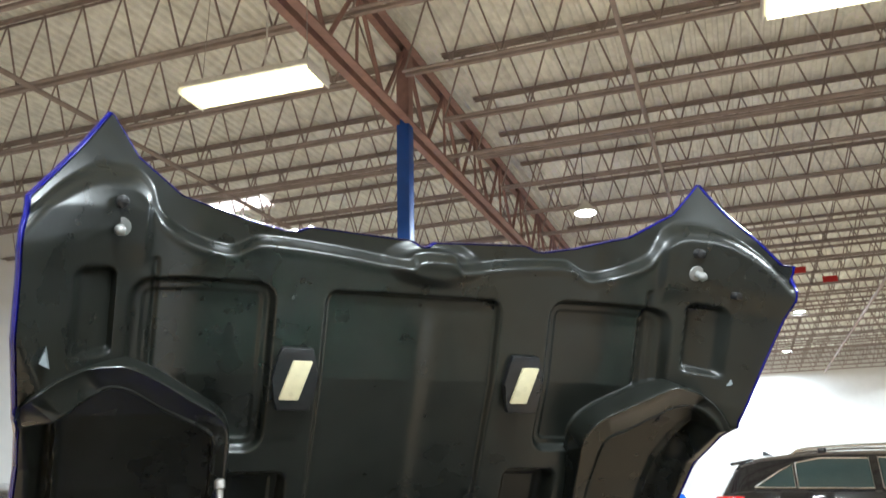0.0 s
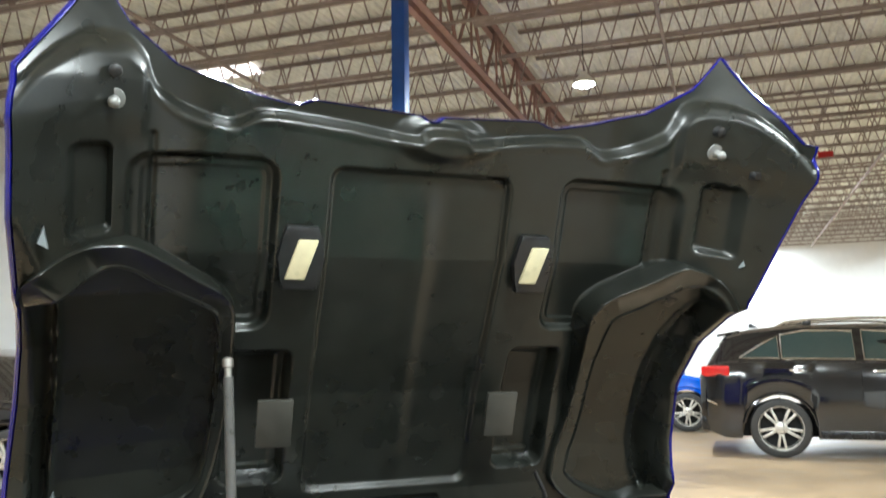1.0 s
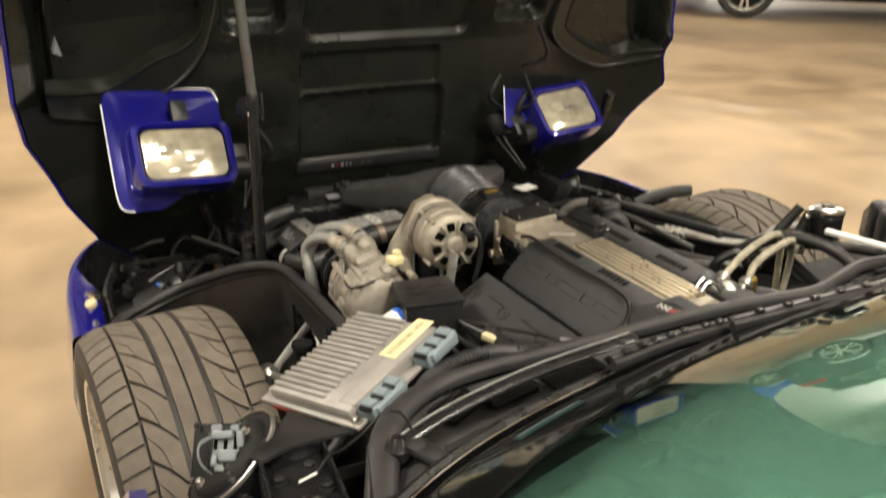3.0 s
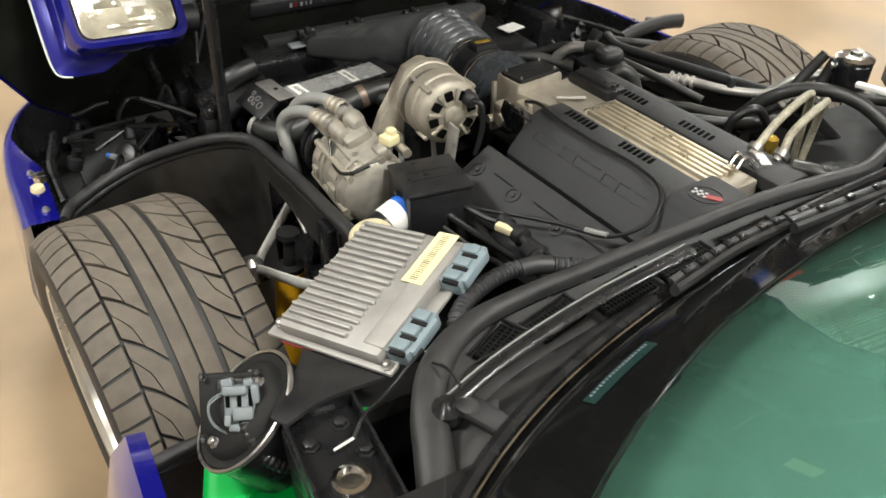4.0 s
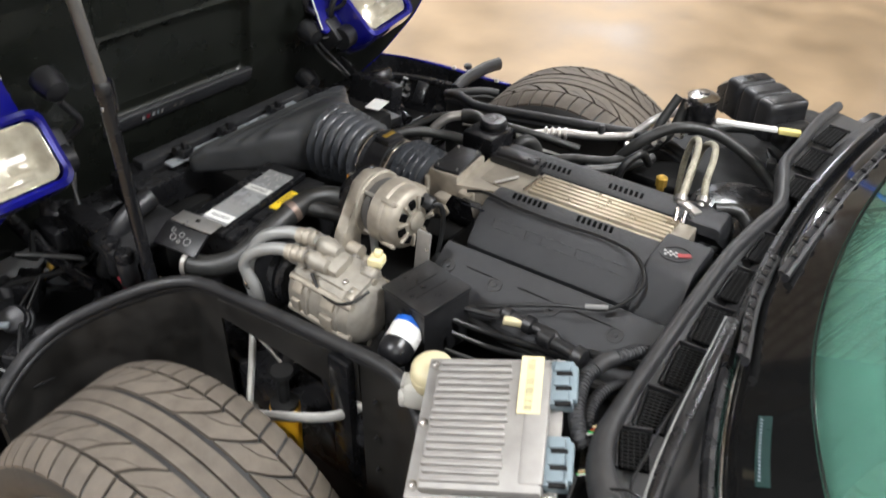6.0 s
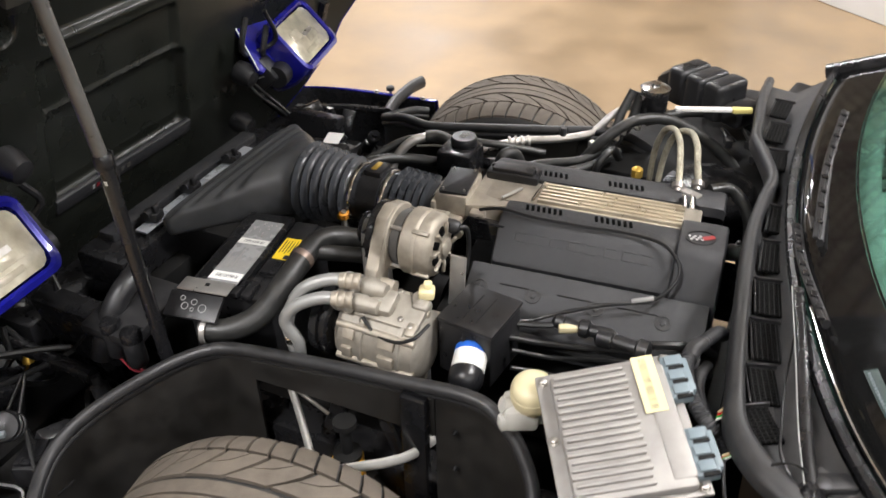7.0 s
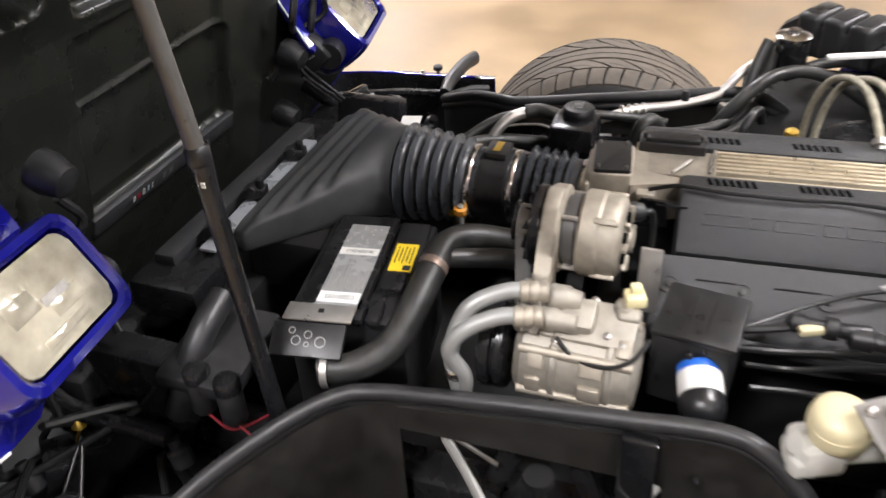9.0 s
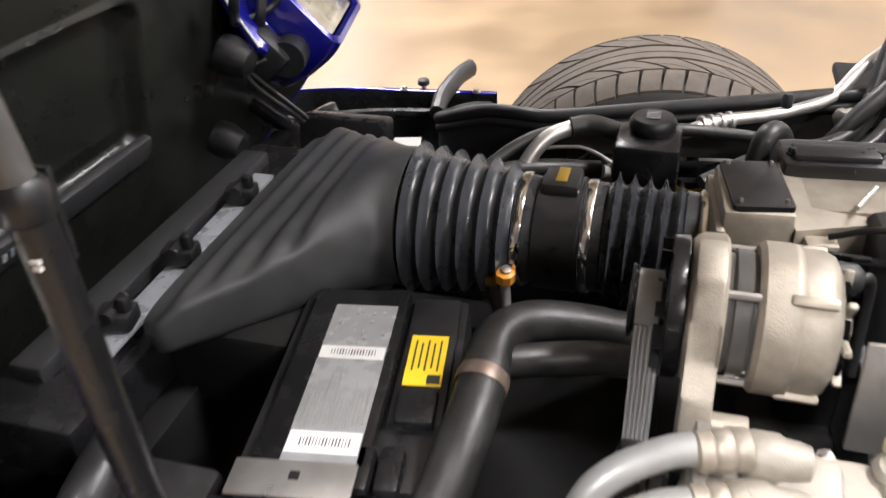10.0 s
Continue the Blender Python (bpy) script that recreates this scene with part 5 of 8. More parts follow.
# engine control module
ecu = thing("control_module", "finned cast-aluminium engine control module on a bracket", "control module")
E1, E2 = Vector((-0.85, -0.49, -0.2)), Vector((0.36, -0.92, 0.15))
EM = laid((-0.509, 1.078, 0.768), E1, E2)
EB = basis(E1, E2)
EN = EB.col[2]
up = 1 if EN.z > 0 else -1
def ecu_at(a, b, c):
    return EM @ Vector((a, b, c * up))
sub("base_flange", M["pcm"], ecu, lambda bm: box(bm, ecu_at(0, -0.008, 0), (0.206, 0.184, 0.006), EB, 0.0025), "grey cast flange")
sub("case", M["pcm"], ecu, lambda bm: box(bm, ecu_at(0.004, -0.007, 0.011), (0.186, 0.150, 0.018), EB, 0.006), "grey cast case")
for k in range(17):
    a = -0.083 + k * 0.0104
    sub("fin", M["pcm"], ecu, lambda bm: box(bm, ecu_at(a + 0.002, -0.030, 0.0205), (0.0062, 0.094 + 0.003 * (k % 3), 0.0095), EB, 0.0026))
sub("case_step", M["pcm"], ecu, lambda bm: box(bm, ecu_at(0.004, 0.054, 0.012), (0.165, 0.03, 0.02), EB, 0.004))
for a, b in ((-0.090, -0.090), (0.086, -0.090), (0.0, -0.091), (-0.094, 0.074), (0.094, 0.074)):
    bolt("bolt", ecu, ecu_at(a, b, 0.003), EN * up, 0.005)
def lab(bm):
    box(bm, ecu_at(-0.050, 0.044, 0.0226), (0.086, 0.029, 0.0008), EB)
label = sub("label", M["cream"], ecu, lab, "cream paper label with printed bars")
random.seed(4)
for k in range(26):
    sub("label_bar", M["labelbar"], label, lambda bm: box(bm, ecu_at(-0.088 + k * 0.003, 0.043, 0.0232), (random.choice((0.0006, 0.001, 0.0014)), 0.010, 0.0004), EB))
for a in (-0.058, 0.052):
    plug = sub("connector", M["teal"], ecu, lambda bm: (box(bm, ecu_at(a, 0.082, 0.008), (0.066, 0.030, 0.020), EB, 0.003), box(bm, ecu_at(a, 0.094, 0.011), (0.052, 0.016, 0.014), EB, 0.003)), "grey-blue wiring connector")
    for k in range(3):
        sub("latch", M["teal"], plug, lambda bm: box(bm, ecu_at(a - 0.022 + 0.022 * k, 0.082, 0.019), (0.014, 0.020, 0.006), EB, 0.0015))
        sub("slot", M["matte"], plug, lambda bm: box(bm, ecu_at(a - 0.012 + 0.022 * k, 0.085, 0.0175), (0.005, 0.02, 0.004), EB))
def ecu_bracket(bm):
    """A sheet that leaves the lower edge of the case and curls down to a narrow foot."""
    a0, a1 = ecu_at(0.104, -0.045, -0.005), ecu_at(0.104, 0.075, -0.005)
    tip0, tip1 = Vector((-0.686, 0.968, 0.752)), Vector((-0.676, 0.948, 0.756))
    out = Vector((-0.55, -0.30, 0.25))
    loops = []
    for k in range(9):
        t = k / 8
        p, q = a0.lerp(tip0, t), a1.lerp(tip1, t ** 0.8)
        bulge = out * 0.018 * math.sin(math.pi * t)
        mid = p.lerp(q, 0.5)
        pinch = 1 - 0.30 * math.sin(math.pi * t)
        p, q = mid + (p - mid) * pinch + bulge, mid + (q - mid) * pinch + bulge
        n = (q - p).cross(tip0 - a0).normalized() * 0.002
        loops.append([p + n, q + n, q - n, p - n])
    rings(bm, loops)
    bmesh.ops.recalc_face_normals(bm, faces=bm.faces[:])
sub("bracket", M["bracket"], ecu, ecu_bracket, "bent dull black steel bracket")
sub("gasket", M["flagred"], ecu, lambda bm: box(bm, ecu_at(0.102, -0.055, -0.0045), (0.004, 0.045, 0.0022), EB))
for k, (pts, r) in enumerate((
    ([(-0.468, 0.972, 0.772), (-0.462, 0.985, 0.780), (-0.440, 1.003, 0.782), (-0.413, 1.017, 0.782), (-0.371, 1.030, 0.780), (-0.331, 1.028, 0.778), (-0.300, 1.015, 0.776), (-0.262, 1.002, 0.765), (-0.22, 0.996, 0.73)], 0.0100),
    ([(-0.490, 0.955, 0.755), (-0.470, 0.965, 0.756), (-0.435, 0.985, 0.760), (-0.395, 1.005, 0.758), (-0.350, 1.010, 0.750), (-0.29, 1.005, 0.72)], 0.0085))):
    one("corrugated_loom", "black corrugated wiring conduit", "conduit", M["cover"], lambda bm: tube(bm, pts, r, 12, 6, wave=0.0010, pitch=0.007), "conduits")
one("loom_tape", "black taped section of the wiring loom", "tape", M["rubber"], lambda bm: tube(bm, [(-0.352, 1.029, 0.779), (-0.331, 1.028, 0.778), (-0.310, 1.020, 0.777)], 0.0118, 12))
for k, (m, dx) in enumerate((("red", 0.0), ("cream", 0.006), ("wire", 0.012), ("green", -0.004), ("white", -0.008))):
    one("signal_wire", "thin coloured signal wire at the connector", "wire", M[m], lambda bm: tube(bm, [(-0.455 + dx, 0.975, 0.79), (-0.44 + dx, 0.962, 0.79 + dx * 0.5), (-0.442 + dx * 0.4, 0.965, 0.765)], 0.0012, 6), "signal wires")
    one("signal_wire", "thin coloured signal wire at the connector", "wire", M[m], lambda bm: tube(bm, [(-0.512 + dx * 0.6, 0.958, 0.778), (-0.500 + dx * 0.5, 0.945, 0.780), (-0.488 + dx * 0.3, 0.948, 0.762)], 0.0011, 6), "signal wires")

# vacuum servo with its white ring, relay block and green jug
servo = thing("brake_servo", "round black vacuum servo with a pale clamp ring", "servo")
SN = Vector((-0.62, 0.16, 0.77)).normalized()
S0 = Vector((-0.692, 1.030, 0.702))
sx_, sy_, _ = frame_of(SN)
sub("drum", M["satin"], servo, lambda bm: lathe(bm, S0 - SN * 0.07, SN, [(0.055, 0), (0.068, 0.012), (0.0685, 0.06), (0.0685, 0.076)], 48))
sub("ring", M["steel"], servo, lambda bm: lathe(bm, S0 + SN * 0.008, SN, [(0.0690, 0), (0.0720, 0.001), (0.0725, 0.003), (0.0720, 0.006), (0.0700, 0.007), (0.0685, 0.006), (0.0685, 0.0)], 56, False), "pale metal clamp ring")
sub("lid", M["matte"], servo, lambda bm: lathe(bm, S0 + SN * 0.010, SN, [(0.0685, 0), (0.0665, 0.003), (0.058, 0.002), (0.056, 0.009), (0.050, 0.014), (0.024, 0.019), (0.001, 0.020)], 48), "glossy black domed lid")
for a, b, r_ in ((0.034, 0.02, 0.007), (-0.03, 0.032, 0.006), (0.0, -0.04, 0.005), (0.02, -0.03, 0.005)):
    bolt("bolt", servo, S0 + SN * 0.024 + sx_ * a + sy_ * b, SN, r_ * 0.8, M["steel"])
relay = thing("relay_bracket", "black bracket plate with a grey wiring plug", "bracket")
rb = basis((0.86, -0.42, 0.05), (0.32, 0.56, 0.72))
RC = Vector((-0.703, 1.016, 0.738)) - rb @ Vector((0.016, 0.004, 0.024))
sub("plate", M["matte"], relay, lambda bm: box(bm, RC, (0.070, 0.072, 0.010), rb, 0.004))
sub("block", M["black"], relay, lambda bm: box(bm, RC + rb @ Vector((0.012, 0.004, 0.010)), (0.050, 0.054, 0.016), rb, 0.006))
sub("plug", M["plug"], relay, lambda bm: (box(bm, RC + rb @ Vector((0.016, 0.004, 0.024)), (0.034, 0.040, 0.020), rb, 0.005), box(bm, RC + rb @ Vector((0.012, 0.018, 0.036)), (0.026, 0.010, 0.010), rb, 0.003), box(bm, RC + rb @ Vector((0.020, -0.006, 0.036)), (0.022, 0.014, 0.008), rb, 0.003)), "grey wiring plug")
for a, b, c, sx, sy, sz in ((0.002, 0.026, 0.026, 0.012, 0.010, 0.016), (0.032, 0.014, 0.030, 0.008, 0.020, 0.014), (0.014, -0.020, 0.030, 0.020, 0.008, 0.012), (0.026, 0.026, 0.034, 0.010, 0.008, 0.010), (0.004, -0.012, 0.036, 0.007, 0.012, 0.008)):
    sub("plug_lug", M["plug"], relay, lambda bm: box(bm, RC + rb @ Vector((a, b, c)), (sx, sy, sz), rb @ Euler((0.2 * a * 30, 0.1, 6 * b)).to_matrix(), 0.002))
for a in (-0.008, 0.004, 0.016):
    sub("plug_slot", M["slot"], relay, lambda bm: box(bm, RC + rb @ Vector((0.012 + a, 0.010, 0.0345)), (0.004, 0.018, 0.002), rb))
for a in (-0.03, 0.03):
    for b in (-0.033, 0.033):
        bolt("bolt", relay, RC + rb @ Vector((a, b, 0.004)), rb.col[2], 0.0035, M["black"])
for a, b in ((0.0, 0.0), (0.006, 0.004)):
    sub("wire", M["plug"], relay, lambda bm: tube(bm, [RC + rb @ Vector((0.0 + a, 0.016 + b, 0.034)), RC + rb @ Vector((-0.014, 0.004 + b, 0.040)), RC + rb @ Vector((-0.012, -0.016, 0.028 + a)), RC + rb @ Vector((0.010, -0.034, 0.016))], 0.0009, 6))
sub("lead", M["wire"], relay, lambda bm: tube(bm, [RC + rb @ Vector((0.020, -0.014, 0.030)), RC + rb @ Vector((0.028, -0.035, 0.034)), RC + rb @ Vector((0.05, -0.06, 0.025)), RC + rb @ Vector((0.085, -0.07, 0.0))], 0.008, 10, 6, wave=0.0006, pitch=0.006))
jug = thing("green_jug", "bright green plastic cover with red lettering bars", "cover")
sub("jug_body", M["green"], jug, lambda bm: box(bm, (-0.655, 1.010, 0.575), (0.22, 0.17, 0.09), Matrix.Rotation(radians(-18), 3, "Z"), 0.022, 3))
sub("rib", M["green"], jug, lambda bm: box(bm, (-0.70, 1.00, 0.621), (0.10, 0.012, 0.008), Matrix.Rotation(radians(20), 3, "Z"), 0.003))
for k in range(4):
    sub("mark", M["red"], jug, lambda bm: box(bm, Vector((-0.715, 1.050, 0.6205)) + Vector((0.011 * k, 0.005 * k, 0)), (0.008, 0.013, 0.002), Matrix.Rotation(radians(25), 3, "Z")))
for c in ((-0.572, 1.134, 0.625), (-0.618, 1.100, 0.605)):
    one("red_clip", "small red plastic clip", "clip", M["red"], lambda bm: (box(bm, c, (0.018, 0.026, 0.022), Matrix.Rotation(radians(20), 3, "Z"), 0.005), rod(bm, (c[0] + 0.004, c[1], c[2] - 0.02), (c[0] - 0.006, c[1], c[2] + 0.016), 0.007, 10)))

# hinge tray at the foot of the windscreen pillar
tray = thing("hinge_tray", "black steel tray with bolts and a round hole", "tray")
TB = basis((-0.06, -0.99, 0.06), (0.99, -0.06, 0.02))
TC = Vector((-0.644, 0.862, 0.742))
sub("tray_floor", M["satin"], tray, lambda bm: box(bm, TC, (0.20, 0.075, 0.008), TB, 0.003))
for a, b, sx, sy in ((-0.1, 0, 0.004, 0.075), (0.1, 0, 0.004, 0.075), (0, -0.0375, 0.2, 0.004), (0, 0.0375, 0.2, 0.004)):
    sub("tray_wall", M["satin"], tray, lambda bm: box(bm, TC + TB @ Vector((a, b, 0.009)), (sx, sy, 0.022), TB, 0.0015))
sub("tray_skirt", M["satin"], tray, lambda bm: box(bm, TC + TB @ Vector((0.0, -0.039, -0.045)), (0.2, 0.004, 0.09), TB, 0.001))
sub("socket", M["chrome"], tray, lambda bm: lathe(bm, TC + TB @ Vector((0.0, 0, 0.004)), TB.col[2], [(0.020, 0), (0.019, 0.006), (0.014, 0.007), (0.012, 0.002), (0.001, 0.002)], 24), "bright round socket")
for a, b in ((-0.075, 0.015), (-0.06, -0.022), (-0.03, 0.026), (0.07, 0.028), (0.075, -0.026)):
    bolt("bolt", tray, TC + TB @ Vector((a, b, 0.004)), TB.col[2], 0.007, M["black"])
one("tray_cable", "thin cable running over the tray edge", "cable", M["wire"], lambda bm: tube(bm, [(-0.626, 0.896, 0.764), (-0.606, 0.915, 0.768), (-0.585, 0.930, 0.760), (-0.555, 0.945, 0.765), (-0.52, 0.955, 0.785)], 0.0022, 8))
one("cable_clip", "white cable tie end", "tie", M["white"], lambda bm: rod(bm, (-0.647, 0.897, 0.757), (-0.626, 0.896, 0.764), 0.0015, 6))

# ---- front of the bay ----
duct = thing("intake_duct", "ribbed black rubber intake duct with a flow sensor", "duct")
DX, DZ = 0.018, 0.668
def bellows(y0, y1, r, amp, n):
    def build(bm):
        prof = []
        for k in range(n * 6 + 1):
            t = k / (n * 6)
            rr = r(t) if callable(r) else r
            prof.append((rr + amp * (abs(math.cos(math.pi * n * t)) ** 0.7 * -1 + 0.5) * 1.0, (y1 - y0) * t))
        lathe(bm, (DX, y0, DZ), AY, prof, 40, False)
    return build
sub("bellows", M["duct"], duct, bellows(1.600, 1.682, lambda t: 0.067 - 0.004 * (1 - t), 0.014, 5), "narrow rubber bellows", 50)
sub("bellows", M["duct"], duct, bellows(1.778, 1.905, lambda t: 0.067 + 0.015 * t, 0.012, 6), "wide rubber bellows", 50)
sub("sleeve", M["duct"], duct, lambda bm: lathe(bm, (DX, 1.575, DZ), AY, [(0.054, 0), (0.058, 0.002), (0.060, 0.027)], 36, False))
sub("sleeve", M["duct"], duct, lambda bm: lathe(bm, (DX, 1.680, DZ), AY, [(0.056, 0), (0.0605, 0.004), (0.0605, 0.028)], 36, False))
sub("sleeve", M["duct"], duct, lambda bm: lathe(bm, (DX, 1.755, DZ), AY, [(0.060, 0), (0.062, 0.016), (0.060, 0.024)], 36, False))
sub("sensor_ring", M["black"], duct, lambda bm: lathe(bm, (DX, 1.706, DZ), AY, [(0.058, 0), (0.064, 0.002), (0.064, 0.048), (0.058, 0.05)], 36, False))
sub("sensor_body", M["black"], duct, lambda bm: box(bm, (DX, 1.731, 0.731), (0.048, 0.040, 0.018), None, 0.005))
sub("sensor_label", M["brass"], duct, lambda bm: box(bm, (DX, 1.731, 0.7405), (0.032, 0.012, 0.0015), None, 0.0004))
for y in (1.578, 1.694, 1.766):
    sub("clamp", M["chrome"], duct, lambda bm: lathe(bm, (DX, y, DZ), AY, [(0.0622 if y < 1.75 else 0.0635, 0), (0.0632 if y < 1.75 else 0.0645, 0.0015), (0.0632 if y < 1.75 else 0.0645, 0.009), (0.0622 if y < 1.75 else 0.0635, 0.0105)], 36, False), "bright hose clamp")
def lid(bm):
    loops = []
    for k in range(31):
        t = k / 30
        y = 1.90 + 0.220 * t
        e = ease(0.05, 0.75, t)
        q = min(max((t - 0.08) / 0.80, 0.0), 1.0)
        hw = 0.083 + 0.155 * q - 0.012 * ease(0.9, 1.0, t)
        top = 0.748 - 0.062 * ease(0.02, 0.75, t) - 0.03 * ease(0.72, 1.0, t)
        low = 0.588 + 0.020 * ease(0.0, 0.6, t)
        hh, zc = (top - low) / 2, (top + low) / 2
        xc = DX - 0.006 * q
        p = 2.0 + 3.6 * e
        ripple = 0.0042 * math.sin(2 * math.pi * (t - 0.28) * 6.0) * ease(0.28, 0.36, t) * (1 - ease(0.90, 0.97, t))
        ring = []
        for i in range(48):
            a = 2 * math.pi * i / 48
            ca, sa = math.cos(a), math.sin(a)
            x = hw * math.copysign(abs(ca) ** (2 / p), ca)
            z = hh * math.copysign(abs(sa) ** (2 / p), sa)
            if sa > 0:
                z += ripple * min(1, (1 - abs(x) / hw) * 8)
            ring.append((xc + x, y, zc + z))
        loops.append(ring)
    rings(bm, loops)
lidthing = thing("air_cleaner", "black plastic air-cleaner housing with a ribbed flared lid", "air cleaner")
sub("lid", M["lid"], lidthing, lid, "ribbed flared black lid", 60)
sub("tray", M["matte"], lidthing, lambda bm: box(bm, (0.045, 2.04, 0.57), (0.46, 0.17, 0.10), None, 0.01))
bar = thing("radiator_bar", "black radiator support bar with grey strip and clips", "radiator support")
sub("beam", M["satin"], bar, lambda bm: box(bm, (-0.03, 2.19, 0.575), (0.62, 0.13, 0.07), None, 0.012))
sub("strip", M["stripmetal"], bar, lambda bm: box(bm, (-0.045, 2.165, 0.622), (0.40, 0.030, 0.006), Matrix.Rotation(radians(2), 3, "Z"), 0.002), "grey metal strip, ceiling sheen put into its colour")
sub("rail", M["cover"], bar, lambda bm: box(bm, (-0.035, 2.215, 0.618), (0.50, 0.04, 0.022), None, 0.004))
for x in (0.075, -0.075, -0.20):
    clip = sub("clip", M["black"], bar, lambda bm: (box(bm, (x, 2.162, 0.638), (0.032, 0.04, 0.02), Matrix.Rotation(radians(12), 3, "Z"), 0.004), rod(bm, (x - 0.02, 2.16, 0.648), (x + 0.02, 2.164, 0.648), 0.008, 10)))
    sub("clip_post", M["black"], clip, lambda bm: box(bm, (x, 2.15, 0.655), (0.012, 0.012, 0.02), None, 0.003))
for x in (0.155, -0.26):
    one("radiator_shroud", "black plastic radiator shroud flap", "shroud", M["black"], lambda bm: box(bm, (x * 1.6, 2.03, 0.585), (0.16, 0.13, 0.03), Matrix.Rotation(radians(8 if x > 0 else -8), 3, "Y"), 0.01), "shroud flaps")
one("shroud_tag", "small white tag on the shroud", "tag", M["white"], lambda bm: box(bm, (0.262, 1.995, 0.634), (0.055, 0.04, 0.002), Matrix.Rotation(radians(14), 3, "Z")))

# battery
bat = thing("battery", "black car battery with printed labels and hold-down", "battery")
BT = basis((0.986, 0.165, 0.0), (-0.165, 0.986, 0.0))
BC = Vector((-0.225, 1.875, 0.0))
def bt_at(a, b, z):
    return BC + BT @ Vector((a, b, 0)) + Vector((0, 0, z + 0.012))
sub("case", M["black"], bat, lambda bm: box(bm, bt_at(0, 0, 0.52), (0.262, 0.178, 0.20), BT, 0.006), "black battery case")
sub("top", M["satin"], bat, lambda bm: box(bm, bt_at(0.0, 0.022, 0.627), (0.25, 0.100, 0.018), BT, 0.005))
sub("shelf", M["black"], bat, lambda bm: box(bm, bt_at(0.03, -0.056, 0.622), (0.185, 0.05, 0.012), BT, 0.004))
ll = sub("main_label", M["greylab"], bat, lambda bm: box(bm, bt_at(-0.014, 0.014, 0.6365), (0.215, 0.064, 0.0012), BT), "grey printed battery label")
for a, w_ in ((-0.098, 0.024), (0.018, 0.018)):
    strip_ = sub("white_strip", M["white"], ll, lambda bm: box(bm, bt_at(a, 0.014, 0.6374), (w_, 0.062, 0.0008), BT))
    for k in range(16):
        sub("bar", M["ink"], ll, lambda bm: box(bm, bt_at(a, -0.008 + k * 0.0028, 0.6380), (w_ * 0.42, random.choice((0.0006, 0.0011)), 0.0004), BT))
for k in range(16):
    ln = random.uniform(0.03, 0.08)
    sub("print_line", M["pcm"], ll, lambda bm: box(bm, bt_at(-0.083 + ln / 2 + random.uniform(0, 0.008), -0.014 + k * 0.0036, 0.6374), (ln, random.choice((0.0009, 0.0014)), 0.0006), BT))
for k in range(14):
    sub("print_mark", M["pcm"], ll, lambda bm: box(bm, bt_at(0.04 + random.uniform(0, 0.045), -0.012 + random.uniform(0, 0.05), 0.6374), (random.uniform(0.003, 0.012), random.uniform(0.001, 0.004), 0.0006), BT))
yl = sub("warning_label", M["yellow"], bat, lambda bm: box(bm, bt_at(0.022, -0.056, 0.6288), (0.072, 0.036, 0.0012), BT), "yellow warning label")
sub("warning_mark", M["ink"], yl, lambda bm: box(bm, bt_at(-0.006, -0.066, 0.6297), (0.012, 0.012, 0.0006), BT))
for k in range(5):
    sub("warning_line", M["ink"], yl, lambda bm: box(bm, bt_at(0.028, -0.068 + 0.006 * k, 0.6297), (0.044 - 0.008 * (k % 2), 0.0016, 0.0006), BT))
sub("vent_cap", M["satin"], bat, lambda bm: box(bm, bt_at(-0.045, -0.056, 0.63), (0.045, 0.036, 0.012), BT, 0.005))
sub("hold_down", M["alu2"], bat, lambda bm: box(bm, bt_at(-0.148, 0.026, 0.648), (0.036, 0.10, 0.004), BT, 0.0015), "bent metal hold-down plate")
sub("hold_hole", M["matte"], bat, lambda bm: box(bm, bt_at(-0.146, 0.024, 0.6505), (0.008, 0.008, 0.001), BT))
guard = sub("guard", M["black"], bat, lambda bm: box(bm, bt_at(-0.185, 0.035, 0.628), (0.05, 0.105, 0.008), BT @ Matrix.Rotation(radians(-32), 3, "Y"), 0.002), "black guard with a belt diagram")
for a, b, r in ((-0.19, 0.015, 0.008), (-0.182, 0.034, 0.006), (-0.19, 0.05, 0.007), (-0.178, 0.058, 0.005), (-0.194, 0.034, 0.004)):
    c = bt_at(a, b, 0.0)
    c.z = 0.6455 + (a + 0.185) * 0.62
    sub("diagram_ring", M["greyhose"], guard, lambda bm: lathe(bm, c, BT @ Vector((-0.53, 0, 0.85)), [(r, 0), (r, 0.0008), (r - 0.0012, 0.0008), (r - 0.0012, 0)], 16, False))
for b in (-0.02, -0.045):
    sub("terminal", M["satin"], bat, lambda bm: box(bm, bt_at(-0.118, b, 0.628), (0.05, 0.022, 0.016), BT, 0.006))

# orange sender on a thin elbow under the intake duct
sender = thing("coolant_sender", "orange plastic coolant sender on a steel elbow", "sensor")
sub("nut", mat("orange_plastic", (0.75, 0.32, 0.03), 0.4), sender, lambda bm: lathe(bm, (-0.048, 1.780, 0.640), (-0.2, -0.1, 1), [(0.008, 0), (0.011, 0.002), (0.011, 0.014), (0.007, 0.016)], 8), "orange hexagonal nut")
sub("screw", M["steel"], sender, lambda bm: lathe(bm, (-0.051, 1.778, 0.655), (-0.2, -0.1, 1), [(0.006, 0), (0.006, 0.004), (0.003, 0.005)], 8))
sub("elbow", M["greyhose"], sender, lambda bm: tube(bm, [(-0.048, 1.780, 0.643), (-0.052, 1.778, 0.615), (-0.065, 1.772, 0.590), (-0.085, 1.765, 0.57)], 0.006, 10, 6))

